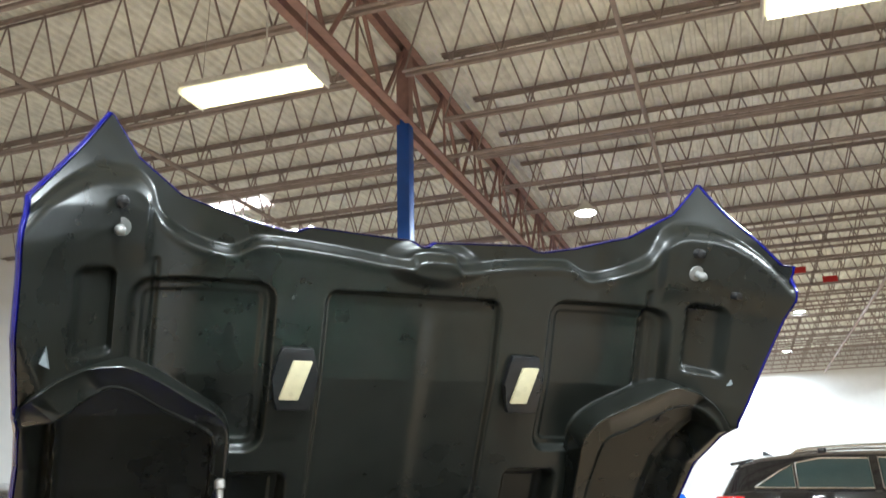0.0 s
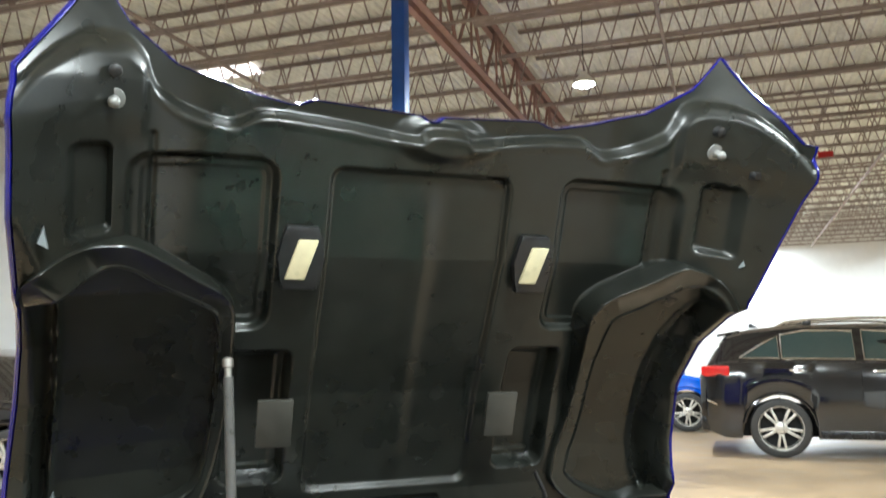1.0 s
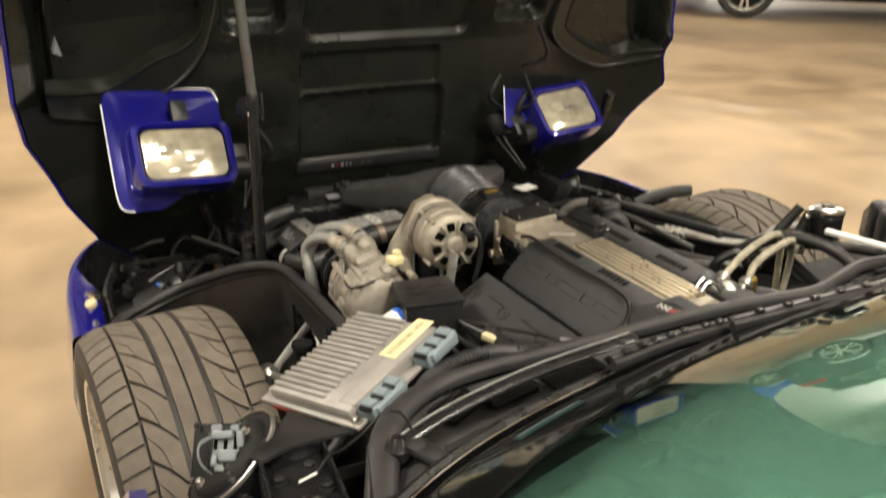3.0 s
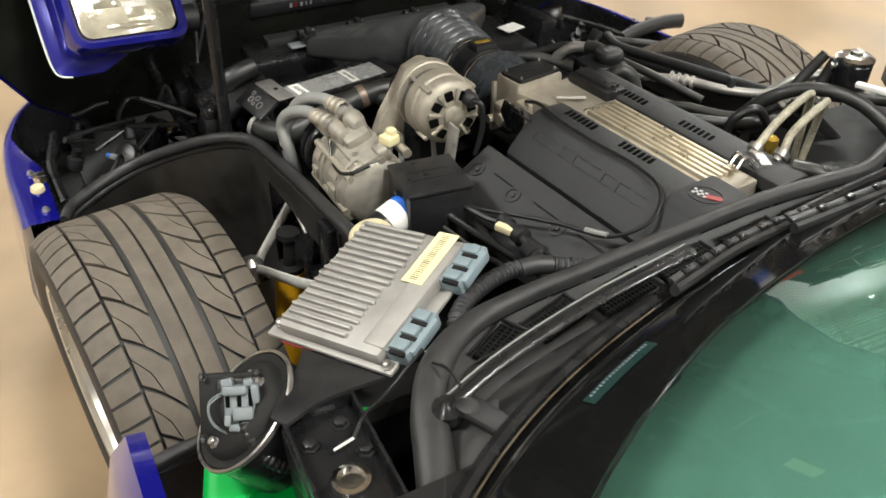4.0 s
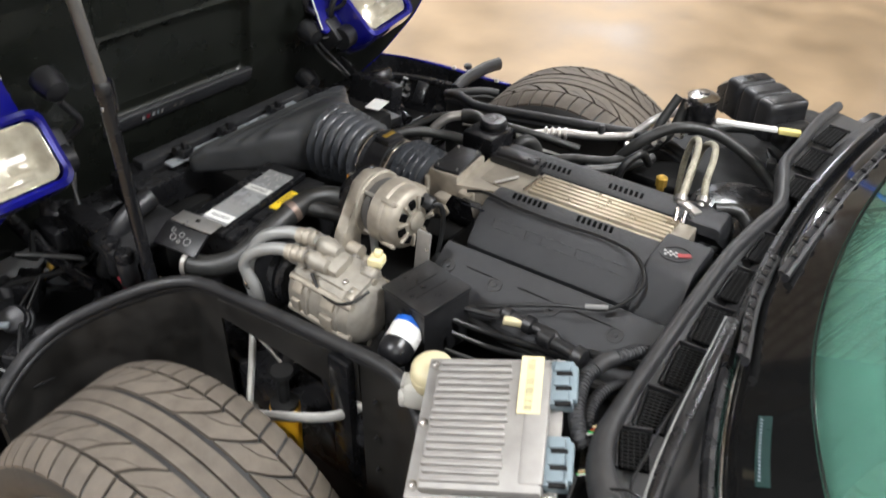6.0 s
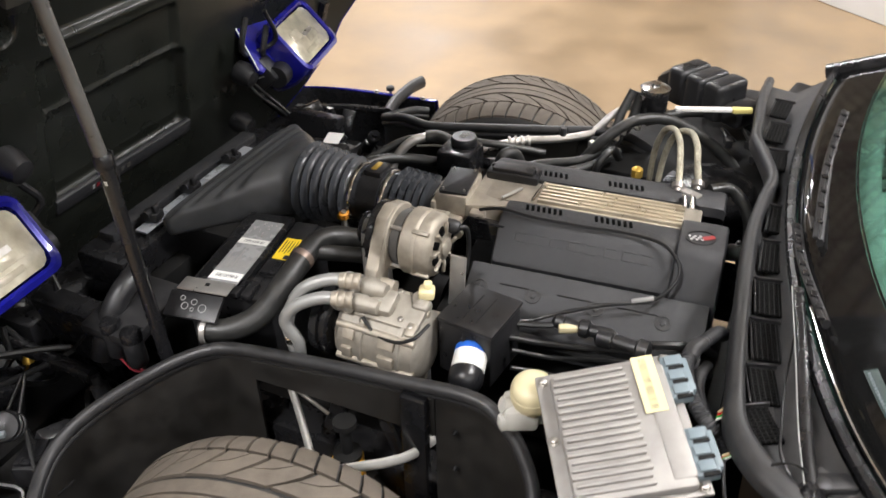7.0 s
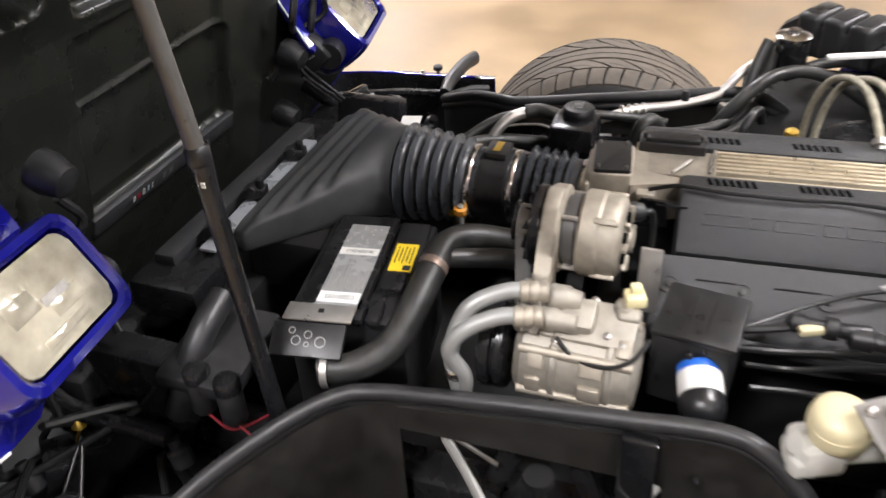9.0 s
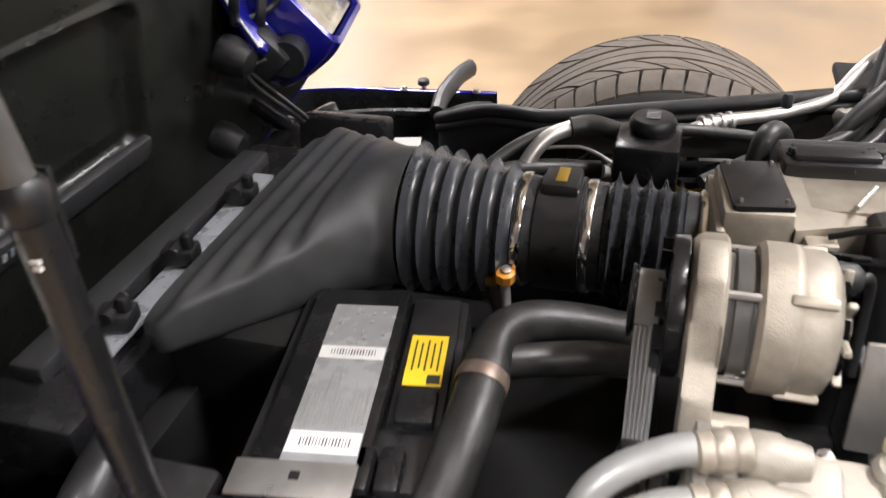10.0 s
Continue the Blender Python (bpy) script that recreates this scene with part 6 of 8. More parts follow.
# radiator hose
hose = thing("radiator_hose", "thick worn black radiator hose with a wye joint", "hose")
sub("hose_run", M["hose"], hose, lambda bm: tube(bm, [(-0.425, 1.862, 0.60), (-0.405, 1.815, 0.60), (-0.36, 1.775, 0.615), (-0.29, 1.76, 0.65), (-0.225, 1.757, 0.668)], 0.0225, 18, 8))
sub("wye", M["hose"], hose, lambda bm: tube(bm, [(-0.232, 1.757, 0.667), (-0.185, 1.757, 0.67), (-0.145, 1.735, 0.664), (-0.122, 1.69, 0.652), (-0.112, 1.63, 0.64)], 0.0215, 18, 8))
sub("wye_branch", M["hose"], hose, lambda bm: tube(bm, [(-0.205, 1.75, 0.662), (-0.18, 1.715, 0.652), (-0.165, 1.67, 0.65), (-0.15, 1.62, 0.64)], 0.016, 16, 8))
sub("band", mat("worn_band", (0.20, 0.15, 0.12), 0.4, metal=0.5, vary=0.3, scale=90), hose, lambda bm: lathe(bm, (-0.245, 1.758, 0.664), (0.97, -0.03, 0.2), [(0.0235, 0), (0.024, 0.002), (0.024, 0.012), (0.0235, 0.014)], 20, False))
sub("end_clamp", M["alu2"], hose, lambda bm: lathe(bm, (-0.424, 1.856, 0.60), (0.25, -0.95, 0), [(0.024, 0), (0.026, 0.001), (0.026, 0.010), (0.024, 0.011)], 20, False), "pale hose end clamp")
one("bleed_fitting", "brass bleed fitting on a short pipe", "fitting", M["brass"], lambda bm: (lathe(bm, (-0.025, 1.795, 0.622), (0, 0, 1), [(0.012, 0), (0.017, 0.004), (0.017, 0.014), (0.008, 0.016), (0.006, 0.026)], 6)))
one("bleed_pipe", "short grey pipe under the duct", "pipe", M["steel"], lambda bm: tube(bm, [(-0.025, 1.795, 0.623), (-0.03, 1.79, 0.585), (-0.05, 1.765, 0.54)], 0.008, 10))

# right-hand side of the bay: surge tank, pipes, hoses
surge = thing("surge_tank", "black box tank with a round ribbed cap", "tank")
sub("tank_body", M["satin"], surge, lambda bm: box(bm, (0.268, 1.655, 0.625), (0.088, 0.085, 0.11), None, 0.008))
sub("cap", M["black"], surge, lambda bm: lathe(bm, (0.283, 1.652, 0.68), (0, 0, 1), [(0.028, 0), (0.031, 0.004), (0.031, 0.014), (0.027, 0.020), (0.001, 0.022)], 30), "round black cap")
for k in range(5):
    sub("cap_mark", M["greylab"], surge, lambda bm: box(bm, (0.272 + 0.0055 * k, 1.652, 0.7025), (0.002, 0.018, 0.0012)))
one("vapour_pipe", "bent bare-aluminium pipe into a black hose", "pipe", M["alu2"], lambda bm: tube(bm, [(0.245, 1.835, 0.56), (0.268, 1.822, 0.615), (0.295, 1.795, 0.650), (0.325, 1.755, 0.660)], 0.0115, 14, 8))
one("vapour_hose", "black rubber hose sleeve on the pipe", "hose", M["hose"], lambda bm: tube(bm, [(0.315, 1.765, 0.660), (0.325, 1.735, 0.662), (0.315, 1.69, 0.655)], 0.015, 14, 6))
ac = thing("aluminium_line", "ridged bare-aluminium refrigerant line with fittings", "pipe")
sub("line", M["alu2"], ac, lambda bm: tube(bm, [(0.36, 1.64, 0.63), (0.42, 1.565, 0.64), (0.455, 1.48, 0.645), (0.49, 1.41, 0.66), (0.52, 1.37, 0.70), (0.56, 1.33, 0.72)], 0.0095, 14, 8))
for k in range(4):
    sub("ridge", M["alu2"], ac, lambda bm: lathe(bm, (0.405 + 0.008 * k, 1.59 - 0.013 * k, 0.6375), (0.5, -0.86, 0.05), [(0.0098, 0), (0.0145, 0.002), (0.0145, 0.007), (0.0098, 0.009)], 16, False))
sub("cap_fitting", M["rubber"], ac, lambda bm: lathe(bm, (0.46, 1.47, 0.655), (0, 0, 1), [(0.008, 0), (0.009, 0.012), (0.006, 0.02)], 12))
random.seed(7)
runs = [
    ([(0.23, 1.90, 0.60), (0.30, 1.82, 0.645), (0.33, 1.74, 0.652), (0.36, 1.62, 0.65), (0.42, 1.5, 0.62)], 0.009, "hose"),
    ([(0.12, 1.92, 0.60), (0.22, 1.86, 0.62), (0.28, 1.80, 0.61), (0.31, 1.72, 0.60)], 0.013, "hose"),
    ([(0.30, 1.58, 0.60), (0.36, 1.50, 0.62), (0.41, 1.40, 0.63), (0.47, 1.36, 0.66), (0.51, 1.345, 0.72), (0.535, 1.33, 0.765)], 0.0105, "hose"),
    ([(0.28, 1.56, 0.58), (0.36, 1.46, 0.60), (0.44, 1.38, 0.62), (0.52, 1.33, 0.68), (0.55, 1.315, 0.755)], 0.012, "hose"),
    ([(0.20, 1.56, 0.61), (0.28, 1.48, 0.615), (0.36, 1.40, 0.60), (0.40, 1.33, 0.58)], 0.013, "hose"),
    ([(0.21, 1.52, 0.63), (0.29, 1.44, 0.64), (0.37, 1.37, 0.64), (0.45, 1.33, 0.645)], 0.011, "hose"),
    ([(0.22, 1.45, 0.62), (0.30, 1.37, 0.62), (0.36, 1.30, 0.61), (0.38, 1.22, 0.57)], 0.012, "hose"),
    ([(0.26, 1.48, 0.58), (0.34, 1.40, 0.57), (0.42, 1.30, 0.56), (0.46, 1.2, 0.55)], 0.014, "hose"),
    ([(0.42, 1.42, 0.60), (0.44, 1.36, 0.68), (0.49, 1.30, 0.715), (0.54, 1.22, 0.70), (0.56, 1.12, 0.64), (0.55, 1.05, 0.58)], 0.013, "hose"),
    ([(0.52, 1.29, 0.70), (0.60, 1.20, 0.705), (0.64, 1.10, 0.69), (0.64, 1.03, 0.65)], 0.012, "hose"),
    ([(0.34, 1.36, 0.60), (0.345, 1.35, 0.66), (0.38, 1.33, 0.685), (0.41, 1.32, 0.65)], 0.009, "wire"),
    ([(0.17, 1.53, 0.66), (0.19, 1.52, 0.72), (0.215, 1.50, 0.715), (0.23, 1.48, 0.64)], 0.014, "hose"),
    ([(0.19, 1.09, 0.74), (0.215, 1.05, 0.735), (0.20, 1.01, 0.69), (0.17, 0.995, 0.62)], 0.012, "hose"),
    ([(0.05, 1.035, 0.70), (0.07, 1.005, 0.69), (0.075, 0.985, 0.63)], 0.015, "hose"),
]
for pts, r, m in runs:
    one("rubber_hose", "black rubber hose beside the engine", "hose", M[m], lambda bm: tube(bm, pts, r, 12, 6), "rubber hoses")
for c, way in (((0.475, 1.355, 0.66), (0.5, -0.3, 0.8)), ((0.50, 1.345, 0.665), (0.5, -0.3, 0.8)), ((0.445, 1.40, 0.645), (0.5, -0.8, 0.1)), ((0.53, 1.32, 0.67), (0.4, -0.3, 0.8)), ((0.165, 1.53, 0.60), (0, 0, 1))):
    one("pipe_union", "bright pipe union on the hoses", "union", M["steel"], lambda bm: lathe(bm, c, way, [(0.012, 0), (0.0165, 0.003), (0.0165, 0.012), (0.013, 0.014), (0.013, 0.026), (0.010, 0.028)], 6), "unions")
# braided fuel lines
for k, (dx, dy) in enumerate(((0.0, 0.0), (0.02, -0.034))):
    one("fuel_line", "beige braided fuel line arching over the cover", "fuel line", M["braid"],
        lambda bm: tube(bm, [(0.41 - 0.01 * k, 1.245 + dy * 0.6, 0.60), (0.40, 1.24 + dy * 0.7, 0.69), (0.375, 1.222 + dy * 0.8, 0.755), (0.33, 1.195 + dy, 0.785), (0.27, 1.172 + dy, 0.79), (0.215, 1.158 + dy, 0.775), (0.172 + dx, 1.148 + dy, 0.75)], 0.0066, 14, 8), "fuel lines")
    fit_ = one("fuel_fitting", "bright fuel line quick-connect fitting", "fitting", M["steel"], lambda bm: lathe(bm, (0.176 + dx, 1.149 + dy, 0.752), (-0.7, -0.1, -0.55), [(0.008, 0), (0.0125, 0.002), (0.0125, 0.012), (0.008, 0.014), (0.008, 0.02)], 14), "fuel fittings")
    one("fuel_pipe", "bright steel fuel pipe end", "pipe", M["chrome"], lambda bm: tube(bm, [(0.168 + dx, 1.147 + dy, 0.742), (0.14 + dx * 0.5, 1.14 + dy, 0.728), (0.108, 1.128 + dy * 0.5, 0.765), (0.085, 1.12 + dy * 0.4, 0.755)], 0.0045, 10, 6), "fuel pipes")
one("fuel_bridge", "bright clamp plate joining the fuel pipes", "clamp", M["alu2"], lambda bm: box(bm, (0.158, 1.125, 0.744), (0.018, 0.05, 0.008), Matrix.Rotation(radians(-25), 3, "Z"), 0.002))
one("brass_valve", "small brass valve among the hoses", "valve", M["brass"], lambda bm: lathe(bm, (0.36, 1.265, 0.62), (0, 0, 1), [(0.008, 0), (0.009, 0.02), (0.013, 0.022), (0.013, 0.04), (0.006, 0.045)], 8))
one("blower_case", "black domed heater blower case", "case", M["satin"], lambda bm: lathe(bm, (0.43, 1.11, 0.51), (-0.1, 0.05, 1), [(0.115, 0), (0.115, 0.08), (0.10, 0.105), (0.06, 0.12), (0.001, 0.124)], 36))
for c in ((0.50, 1.05, 0.70), (0.47, 1.03, 0.68), (0.53, 1.10, 0.68), (0.40, 1.0, 0.70)):
    one("wire_clip", "black wiring clip and lead", "clip", M["black"], lambda bm: (box(bm, c, (0.03, 0.018, 0.02), Matrix.Rotation(random.uniform(-1, 1), 3, "Z"), 0.004), tube(bm, [c, (c[0] + 0.02, c[1] + 0.02, c[2] + 0.02), (c[0] + 0.05, c[1] - 0.01, c[2] - 0.02)], 0.004, 8)), "wire clips")
tank = thing("coolant_bottle", "ribbed black plastic coolant bottle", "bottle")
WT = Matrix.Rotation(radians(-32), 3, "Z")
BC = Vector((0.672, 1.185, 0.735))
def bottle(bm):
    for k in range(3):
        box(bm, BC + WT @ Vector((0, -0.056 + 0.056 * k, 0.0)), (0.104, 0.055, 0.092), WT, 0.014, 3)
    box(bm, BC + WT @ Vector((0, 0.0, -0.01)), (0.096, 0.17, 0.07), WT, 0.01, 2)
    # sloping front end and the low rear lobe
    rings(bm, [[BC + WT @ Vector((x, y, z)) for x, z in ((-hx, -0.045), (hx, -0.045), (hx, zt), (hx - 0.012, zt + 0.008), (-hx + 0.012, zt + 0.008), (-hx, zt))] for y, hx, zt in ((0.075, 0.050, 0.034), (0.112, 0.046, 0.006), (0.125, 0.036, -0.010))])
    box(bm, BC + WT @ Vector((0.0, -0.112, -0.018)), (0.085, 0.055, 0.05), WT, 0.012, 3)
    bmesh.ops.recalc_face_normals(bm, faces=bm.faces[:])
sub("bottle_body", M["black"], tank, bottle, "glossy black moulded bottle")
for k in range(3):
    sub("bottle_rib", M["black"], tank, lambda bm: box(bm, BC + WT @ Vector((0, -0.056 + 0.056 * k, 0.044)), (0.080, 0.034, 0.007), WT, 0.003))
neck_ = thing("filler_neck", "black filler neck with a bright radiator cap", "filler neck")
sub("neck", M["satin"], neck_, lambda bm: lathe(bm, (0.56, 1.285, 0.69), (0, 0, 1), [(0.03, 0), (0.033, 0.01), (0.033, 0.07), (0.028, 0.075)], 24))
sub("cap", M["chrome"], neck_, lambda bm: lathe(bm, (0.56, 1.285, 0.764), (0, 0, 1), [(0.034, 0), (0.035, 0.006), (0.028, 0.010), (0.012, 0.012), (0.012, 0.018), (0.001, 0.019)], 28), "bright pressed radiator cap")
sub("spigot", M["chrome"], neck_, lambda bm: rod(bm, (0.53, 1.31, 0.75), (0.555, 1.29, 0.75), 0.008, 10))
tool = thing("label_bar", "silver metal strip with a yellow end", "strip")
sub("strip", M["white"], tool, lambda bm: box(bm, (0.512, 1.165, 0.757), (0.014, 0.125, 0.010), Matrix.Rotation(radians(21), 3, "Z"), 0.003))
sub("end", mat("pale_yellow", (0.72, 0.62, 0.22), 0.45), tool, lambda bm: box(bm, (0.545, 1.085, 0.755), (0.016, 0.045, 0.012), Matrix.Rotation(radians(21), 3, "Z"), 0.003))
one("yellow_cap", "small yellow cap among the hoses", "cap", M["yellow"], lambda bm: lathe(bm, (0.53, 1.35, 0.64), (0, 0, 1), [(0.014, 0), (0.014, 0.014), (0.008, 0.018)], 12))
# relays and lamp bits by the left headlamp
for c in ((-0.478, 2.030, 0.565), (-0.484, 1.976, 0.565)):
    r_ = thing("relay", "small black relay with a glossy domed cap and wires", "relay", "relays")
    sub("relay_body", M["black"], r_, lambda bm: lathe(bm, (c[0], c[1], c[2] - 0.04), (0, 0, 1), [(0.017, 0), (0.019, 0.003), (0.019, 0.055), (0.017, 0.058)], 20))
    sub("relay_cap", M["satin"], r_, lambda bm: lathe(bm, (c[0], c[1], c[2] + 0.018), (0, 0, 1), [(0.0195, 0), (0.0195, 0.016), (0.016, 0.022), (0.006, 0.025), (0.001, 0.025)], 20), "glossy domed cap")
    sub("lead", M["darkred"], r_, lambda bm: tube(bm, [(c[0] - 0.01, c[1] - 0.01, c[2] - 0.04), (c[0] - 0.01, c[1] - 0.05, c[2] - 0.06), (c[0] + 0.04, c[1] - 0.09, c[2] - 0.06)], 0.002, 6))
fog = thing("lamp_motor", "black ribbed headlamp motor with a blue and white plug", "motor")
sub("motor_body", M["black"], fog, lambda bm: lathe(bm, (-0.628, 2.20, 0.40), (-0.5, -0.4, 0.6), [(0.022, 0), (0.030, 0.004), (0.030, 0.012), (0.025, 0.014), (0.025, 0.020), (0.030, 0.022), (0.030, 0.030), (0.025, 0.032), (0.025, 0.038), (0.029, 0.040), (0.027, 0.048), (0.012, 0.052), (0.001, 0.052)], 24))
sub("plug", M["plug"], fog, lambda bm: box(bm, (-0.680, 2.150, 0.448), (0.012, 0.020, 0.010), Matrix.Rotation(radians(40), 3, "Z"), 0.002))
sub("plug_end", M["bluecap"], fog, lambda bm: box(bm, (-0.690, 2.163, 0.448), (0.008, 0.010, 0.009), Matrix.Rotation(radians(40), 3, "Z"), 0.002))
lbox = thing("lamp_relay_box", "glossy black plastic box beside the wheel well", "box")
sub("box_body", M["black"], lbox, lambda bm: box(bm, (-0.690, 2.055, 0.430), (0.075, 0.055, 0.05), Matrix.Rotation(radians(25), 3, "Z"), 0.010))
sub("box_lid", M["satin"], lbox, lambda bm: box(bm, (-0.690, 2.055, 0.457), (0.060, 0.042, 0.008), Matrix.Rotation(radians(25), 3, "Z"), 0.003))
one("bulb_holder", "small amber bulb holder on a wire", "bulb holder", M["brass"], lambda bm: (lathe(bm, (-0.51, 2.265, 0.44), (0, 0, 1), [(0.008, 0), (0.013, 0.004), (0.009, 0.014), (0.004, 0.02)], 12), tube(bm, [(-0.51, 2.265, 0.44), (-0.55, 2.25, 0.42), (-0.58, 2.23, 0.38)], 0.003, 6)))
one("inlet_tube", "curved grey-black inlet tube", "tube", M["black"], lambda bm: tube(bm, [(-0.36, 2.05, 0.64), (-0.42, 2.05, 0.62), (-0.46, 2.06, 0.57), (-0.48, 2.08, 0.50)], 0.022, 16, 8))
hk = thing("bumper_stop", "pale rubber stop with a bright screw", "stop")
sub("pad", M["resin"], hk, lambda bm: lathe(bm, (-0.845, 1.945, 0.52), (0, 0, 1), [(0.012, 0), (0.014, 0.004), (0.012, 0.012)], 16))
sub("screw", M["chrome"], hk, lambda bm: lathe(bm, (-0.835, 1.985, 0.52), (0, 0, 1), [(0.014, 0), (0.014, 0.014), (0.008, 0.016)], 16))
st = thing("hood_stop", "black rubber hood stop on a threaded post", "stop")
sub("post", M["steel"], st, lambda bm: rod(bm, (0.865, 2.165, 0.45), (0.865, 2.165, 0.486), 0.006, 10))
sub("knob", M["rubber"], st, lambda bm: lathe(bm, (0.865, 2.165, 0.484), (0, 0, 1), [(0.013, 0), (0.013, 0.010), (0.009, 0.013)], 16))

# ---- car body round the bay ----
def ribbon(bm, pts, top, bottom, thick=0.006):
    """A wall under a path: from top(z) to bottom along plan points."""
    out = []
    n = len(pts)
    for i, p in enumerate(pts):
        p = Vector(p)
        d = (Vector(pts[min(i + 1, n - 1)]) - Vector(pts[max(i - 1, 0)]))
        d.z = 0
        nrm = Vector((-d.y, d.x, 0)).normalized() * thick / 2
        out.append([(p + nrm) + Vector((0, 0, top)), (p - nrm) + Vector((0, 0, top)), Vector((p.x - nrm.x, p.y - nrm.y, bottom)), Vector((p.x + nrm.x, p.y + nrm.y, bottom))])
    rings(bm, out)
    bmesh.ops.recalc_face_normals(bm, faces=bm.faces[:])


SEAL = [(-0.815, 1.90, 0.47), (-0.79, 1.94, 0.478), (-0.70, 1.985, 0.495), (-0.62, 1.962, 0.53), (-0.53, 1.875, 0.585), (-0.475, 1.815, 0.606), (-0.452, 1.76, 0.612), (-0.445, 1.62, 0.630), (-0.441, 1.45, 0.650), (-0.440, 1.33, 0.664), (-0.450, 1.275, 0.655), (-0.475, 1.225, 0.62), (-0.515, 1.19, 0.575), (-0.575, 1.185, 0.53), (-0.66, 1.20, 0.50), (-0.75, 1.215, 0.485), (-0.83, 1.21, 0.475)]
RIGHT = Matrix.Translation((0, 1.84, 0)) @ Matrix.Rotation(radians(7), 4, "Z") @ Matrix.Translation((0, -1.84, 0))
for s in (1, -1):
    before = set(bpy.data.objects)
    well = thing("wheel_well", "black plastic wheel-well liner edged with a rubber seal", "wheel well", "wheel wells")
    seal_pts = [(s * x, y, z) for x, y, z in SEAL]
    sub("seal", M["rubber"], well, lambda bm: (tube(bm, seal_pts, 0.0115, 12, 6), tube(bm, [(x + s * 0.004, y, z - 0.017) for x, y, z in seal_pts], 0.008, 10, 6)), "hollow rubber edge seal")
    path = smooth_path([(s * x, y, z - 0.02) for x, y, z in SEAL], 4)
    front = [p for p in path if p.y > 1.70]
    back = [p for p in path if p.y < 1.40]
    mid = [p for p in path if 1.36 < p.y < 1.74]
    sub("front_liner", M["liner"], well, lambda bm: ribbon(bm, front, 0, 0.14), "black front liner wall")
    sub("rear_liner", M["liner"], well, lambda bm: ribbon(bm, back, 0, 0.14), "black rear liner wall")
    sub("rail", M["liner"], well, lambda bm: ribbon(bm, mid, 0, 0.555, 0.012))
    sub("lower_panel", M["liner"], well, lambda bm: ribbon(bm, [Vector((p.x + s * 0.03, p.y, p.z)) for p in mid], -0.3, 0.14))
    sub("post", M["satin"], well, lambda bm: box(bm, (-s * 0.452, 1.415, 0.50), (0.02, 0.045, 0.28), None, 0.004))
    for z in (0.42, 0.50, 0.585):
        bolt("rivet", well, (-s * 0.4475, 1.345, z), (-s, 0, 0), 0.003, M["black"])
    # suspension seen through the opening
    sus = thing("suspension_arm", "bare-aluminium forked suspension arm", "suspension arm", "suspension")
    sub("front_leg", M["armcast"], sus, lambda bm: tube(bm, [(-s * 0.428, 1.675, 0.528), (-s * 0.475, 1.625, 0.515), (-s * 0.545, 1.555, 0.49)], 0.0068, 10, 4, flat=1.7))
    sub("rear_leg", M["armcast"], sus, lambda bm: tube(bm, [(-s * 0.425, 1.39, 0.53), (-s * 0.48, 1.43, 0.515), (-s * 0.545, 1.54, 0.50)], 0.0068, 10, 4, flat=1.7))
    sub("ball_joint", M["steel"], sus, lambda bm: lathe(bm, (-s * 0.55, 1.55, 0.47), (0, 0, 1), [(0.018, 0), (0.02, 0.02), (0.02, 0.04), (0.008, 0.05)], 14))
    damper = thing("shock_absorber", "dusty yellow shock absorber with black top", "shock absorber", "suspension")
    sub("tube", M["orange"], damper, lambda bm: rod(bm, (-s * 0.525, 1.50, 0.22), (-s * 0.489, 1.527, 0.486), 0.027, 20), "yellow damper tube")
    sub("rod_end", M["matte"], damper, lambda bm: lathe(bm, (-s * 0.489, 1.527, 0.484), (s * 0.06, 0.03, 1), [(0.025, 0), (0.025, 0.012), (0.01, 0.015), (0.01, 0.07), (0.020, 0.072), (0.020, 0.082)], 18))
    one("frame_bracket", "black frame bracket inside the wheel well", "bracket", M["satin"], lambda bm: (box(bm, (-s * 0.415, 1.53, 0.545), (0.03, 0.22, 0.018), None, 0.004), box(bm, (-s * 0.41, 1.60, 0.47), (0.03, 0.03, 0.15), Matrix.Rotation(radians(20), 3, "X"), 0.004), box(bm, (-s * 0.41, 1.47, 0.47), (0.03, 0.03, 0.15), Matrix.Rotation(radians(-20), 3, "X"), 0.004)), "frame brackets")
    one("brake_line", "thin bright brake line in the wheel well", "pipe", M["steel"], lambda bm: tube(bm, [(-s * 0.43, 1.80, 0.56), (-s * 0.437, 1.74, 0.565), (-s * 0.437, 1.69, 0.558), (-s * 0.43, 1.60, 0.50)], 0.0035, 8), "brake lines")

    if s < 0:
        for ob in sorted(set(bpy.data.objects) - before, key=lambda o: o.name):
            if ob.parent is None:
                ob.matrix_world = RIGHT

# under-structure that closes the bay
bay = thing("bay_frame", "black painted frame and floor under the engine", "frame")
sub("floor_pan", M["matte"], bay, lambda bm: box(bm, (0, 1.60, 0.18), (0.90, 1.40, 0.02)))
for s in (-1, 1):
    sub("frame_rail", M["satin"], bay, lambda bm: box(bm, (s * 0.40, 1.55, 0.36), (0.07, 1.30, 0.13), None, 0.01))
    sub("front_closing", M["matte"], bay, lambda bm: box(bm, (s * 0.56, 2.16, 0.28), (0.54, 0.74, 0.03), None, 0.005))
    sub("front_post", M["satin"], bay, lambda bm: box(bm, (s * 0.42, 2.17, 0.42), (0.05, 0.16, 0.34), Matrix.Rotation(radians(s * 10), 3, "Y"), 0.008))
    sub("hinge_arm", M["satin"], bay, lambda bm: tube(bm, [(s * 0.50, 2.10, 0.46), (s * 0.52, 2.28, 0.50), (s * 0.53, 2.40, 0.56)], 0.016, 10))
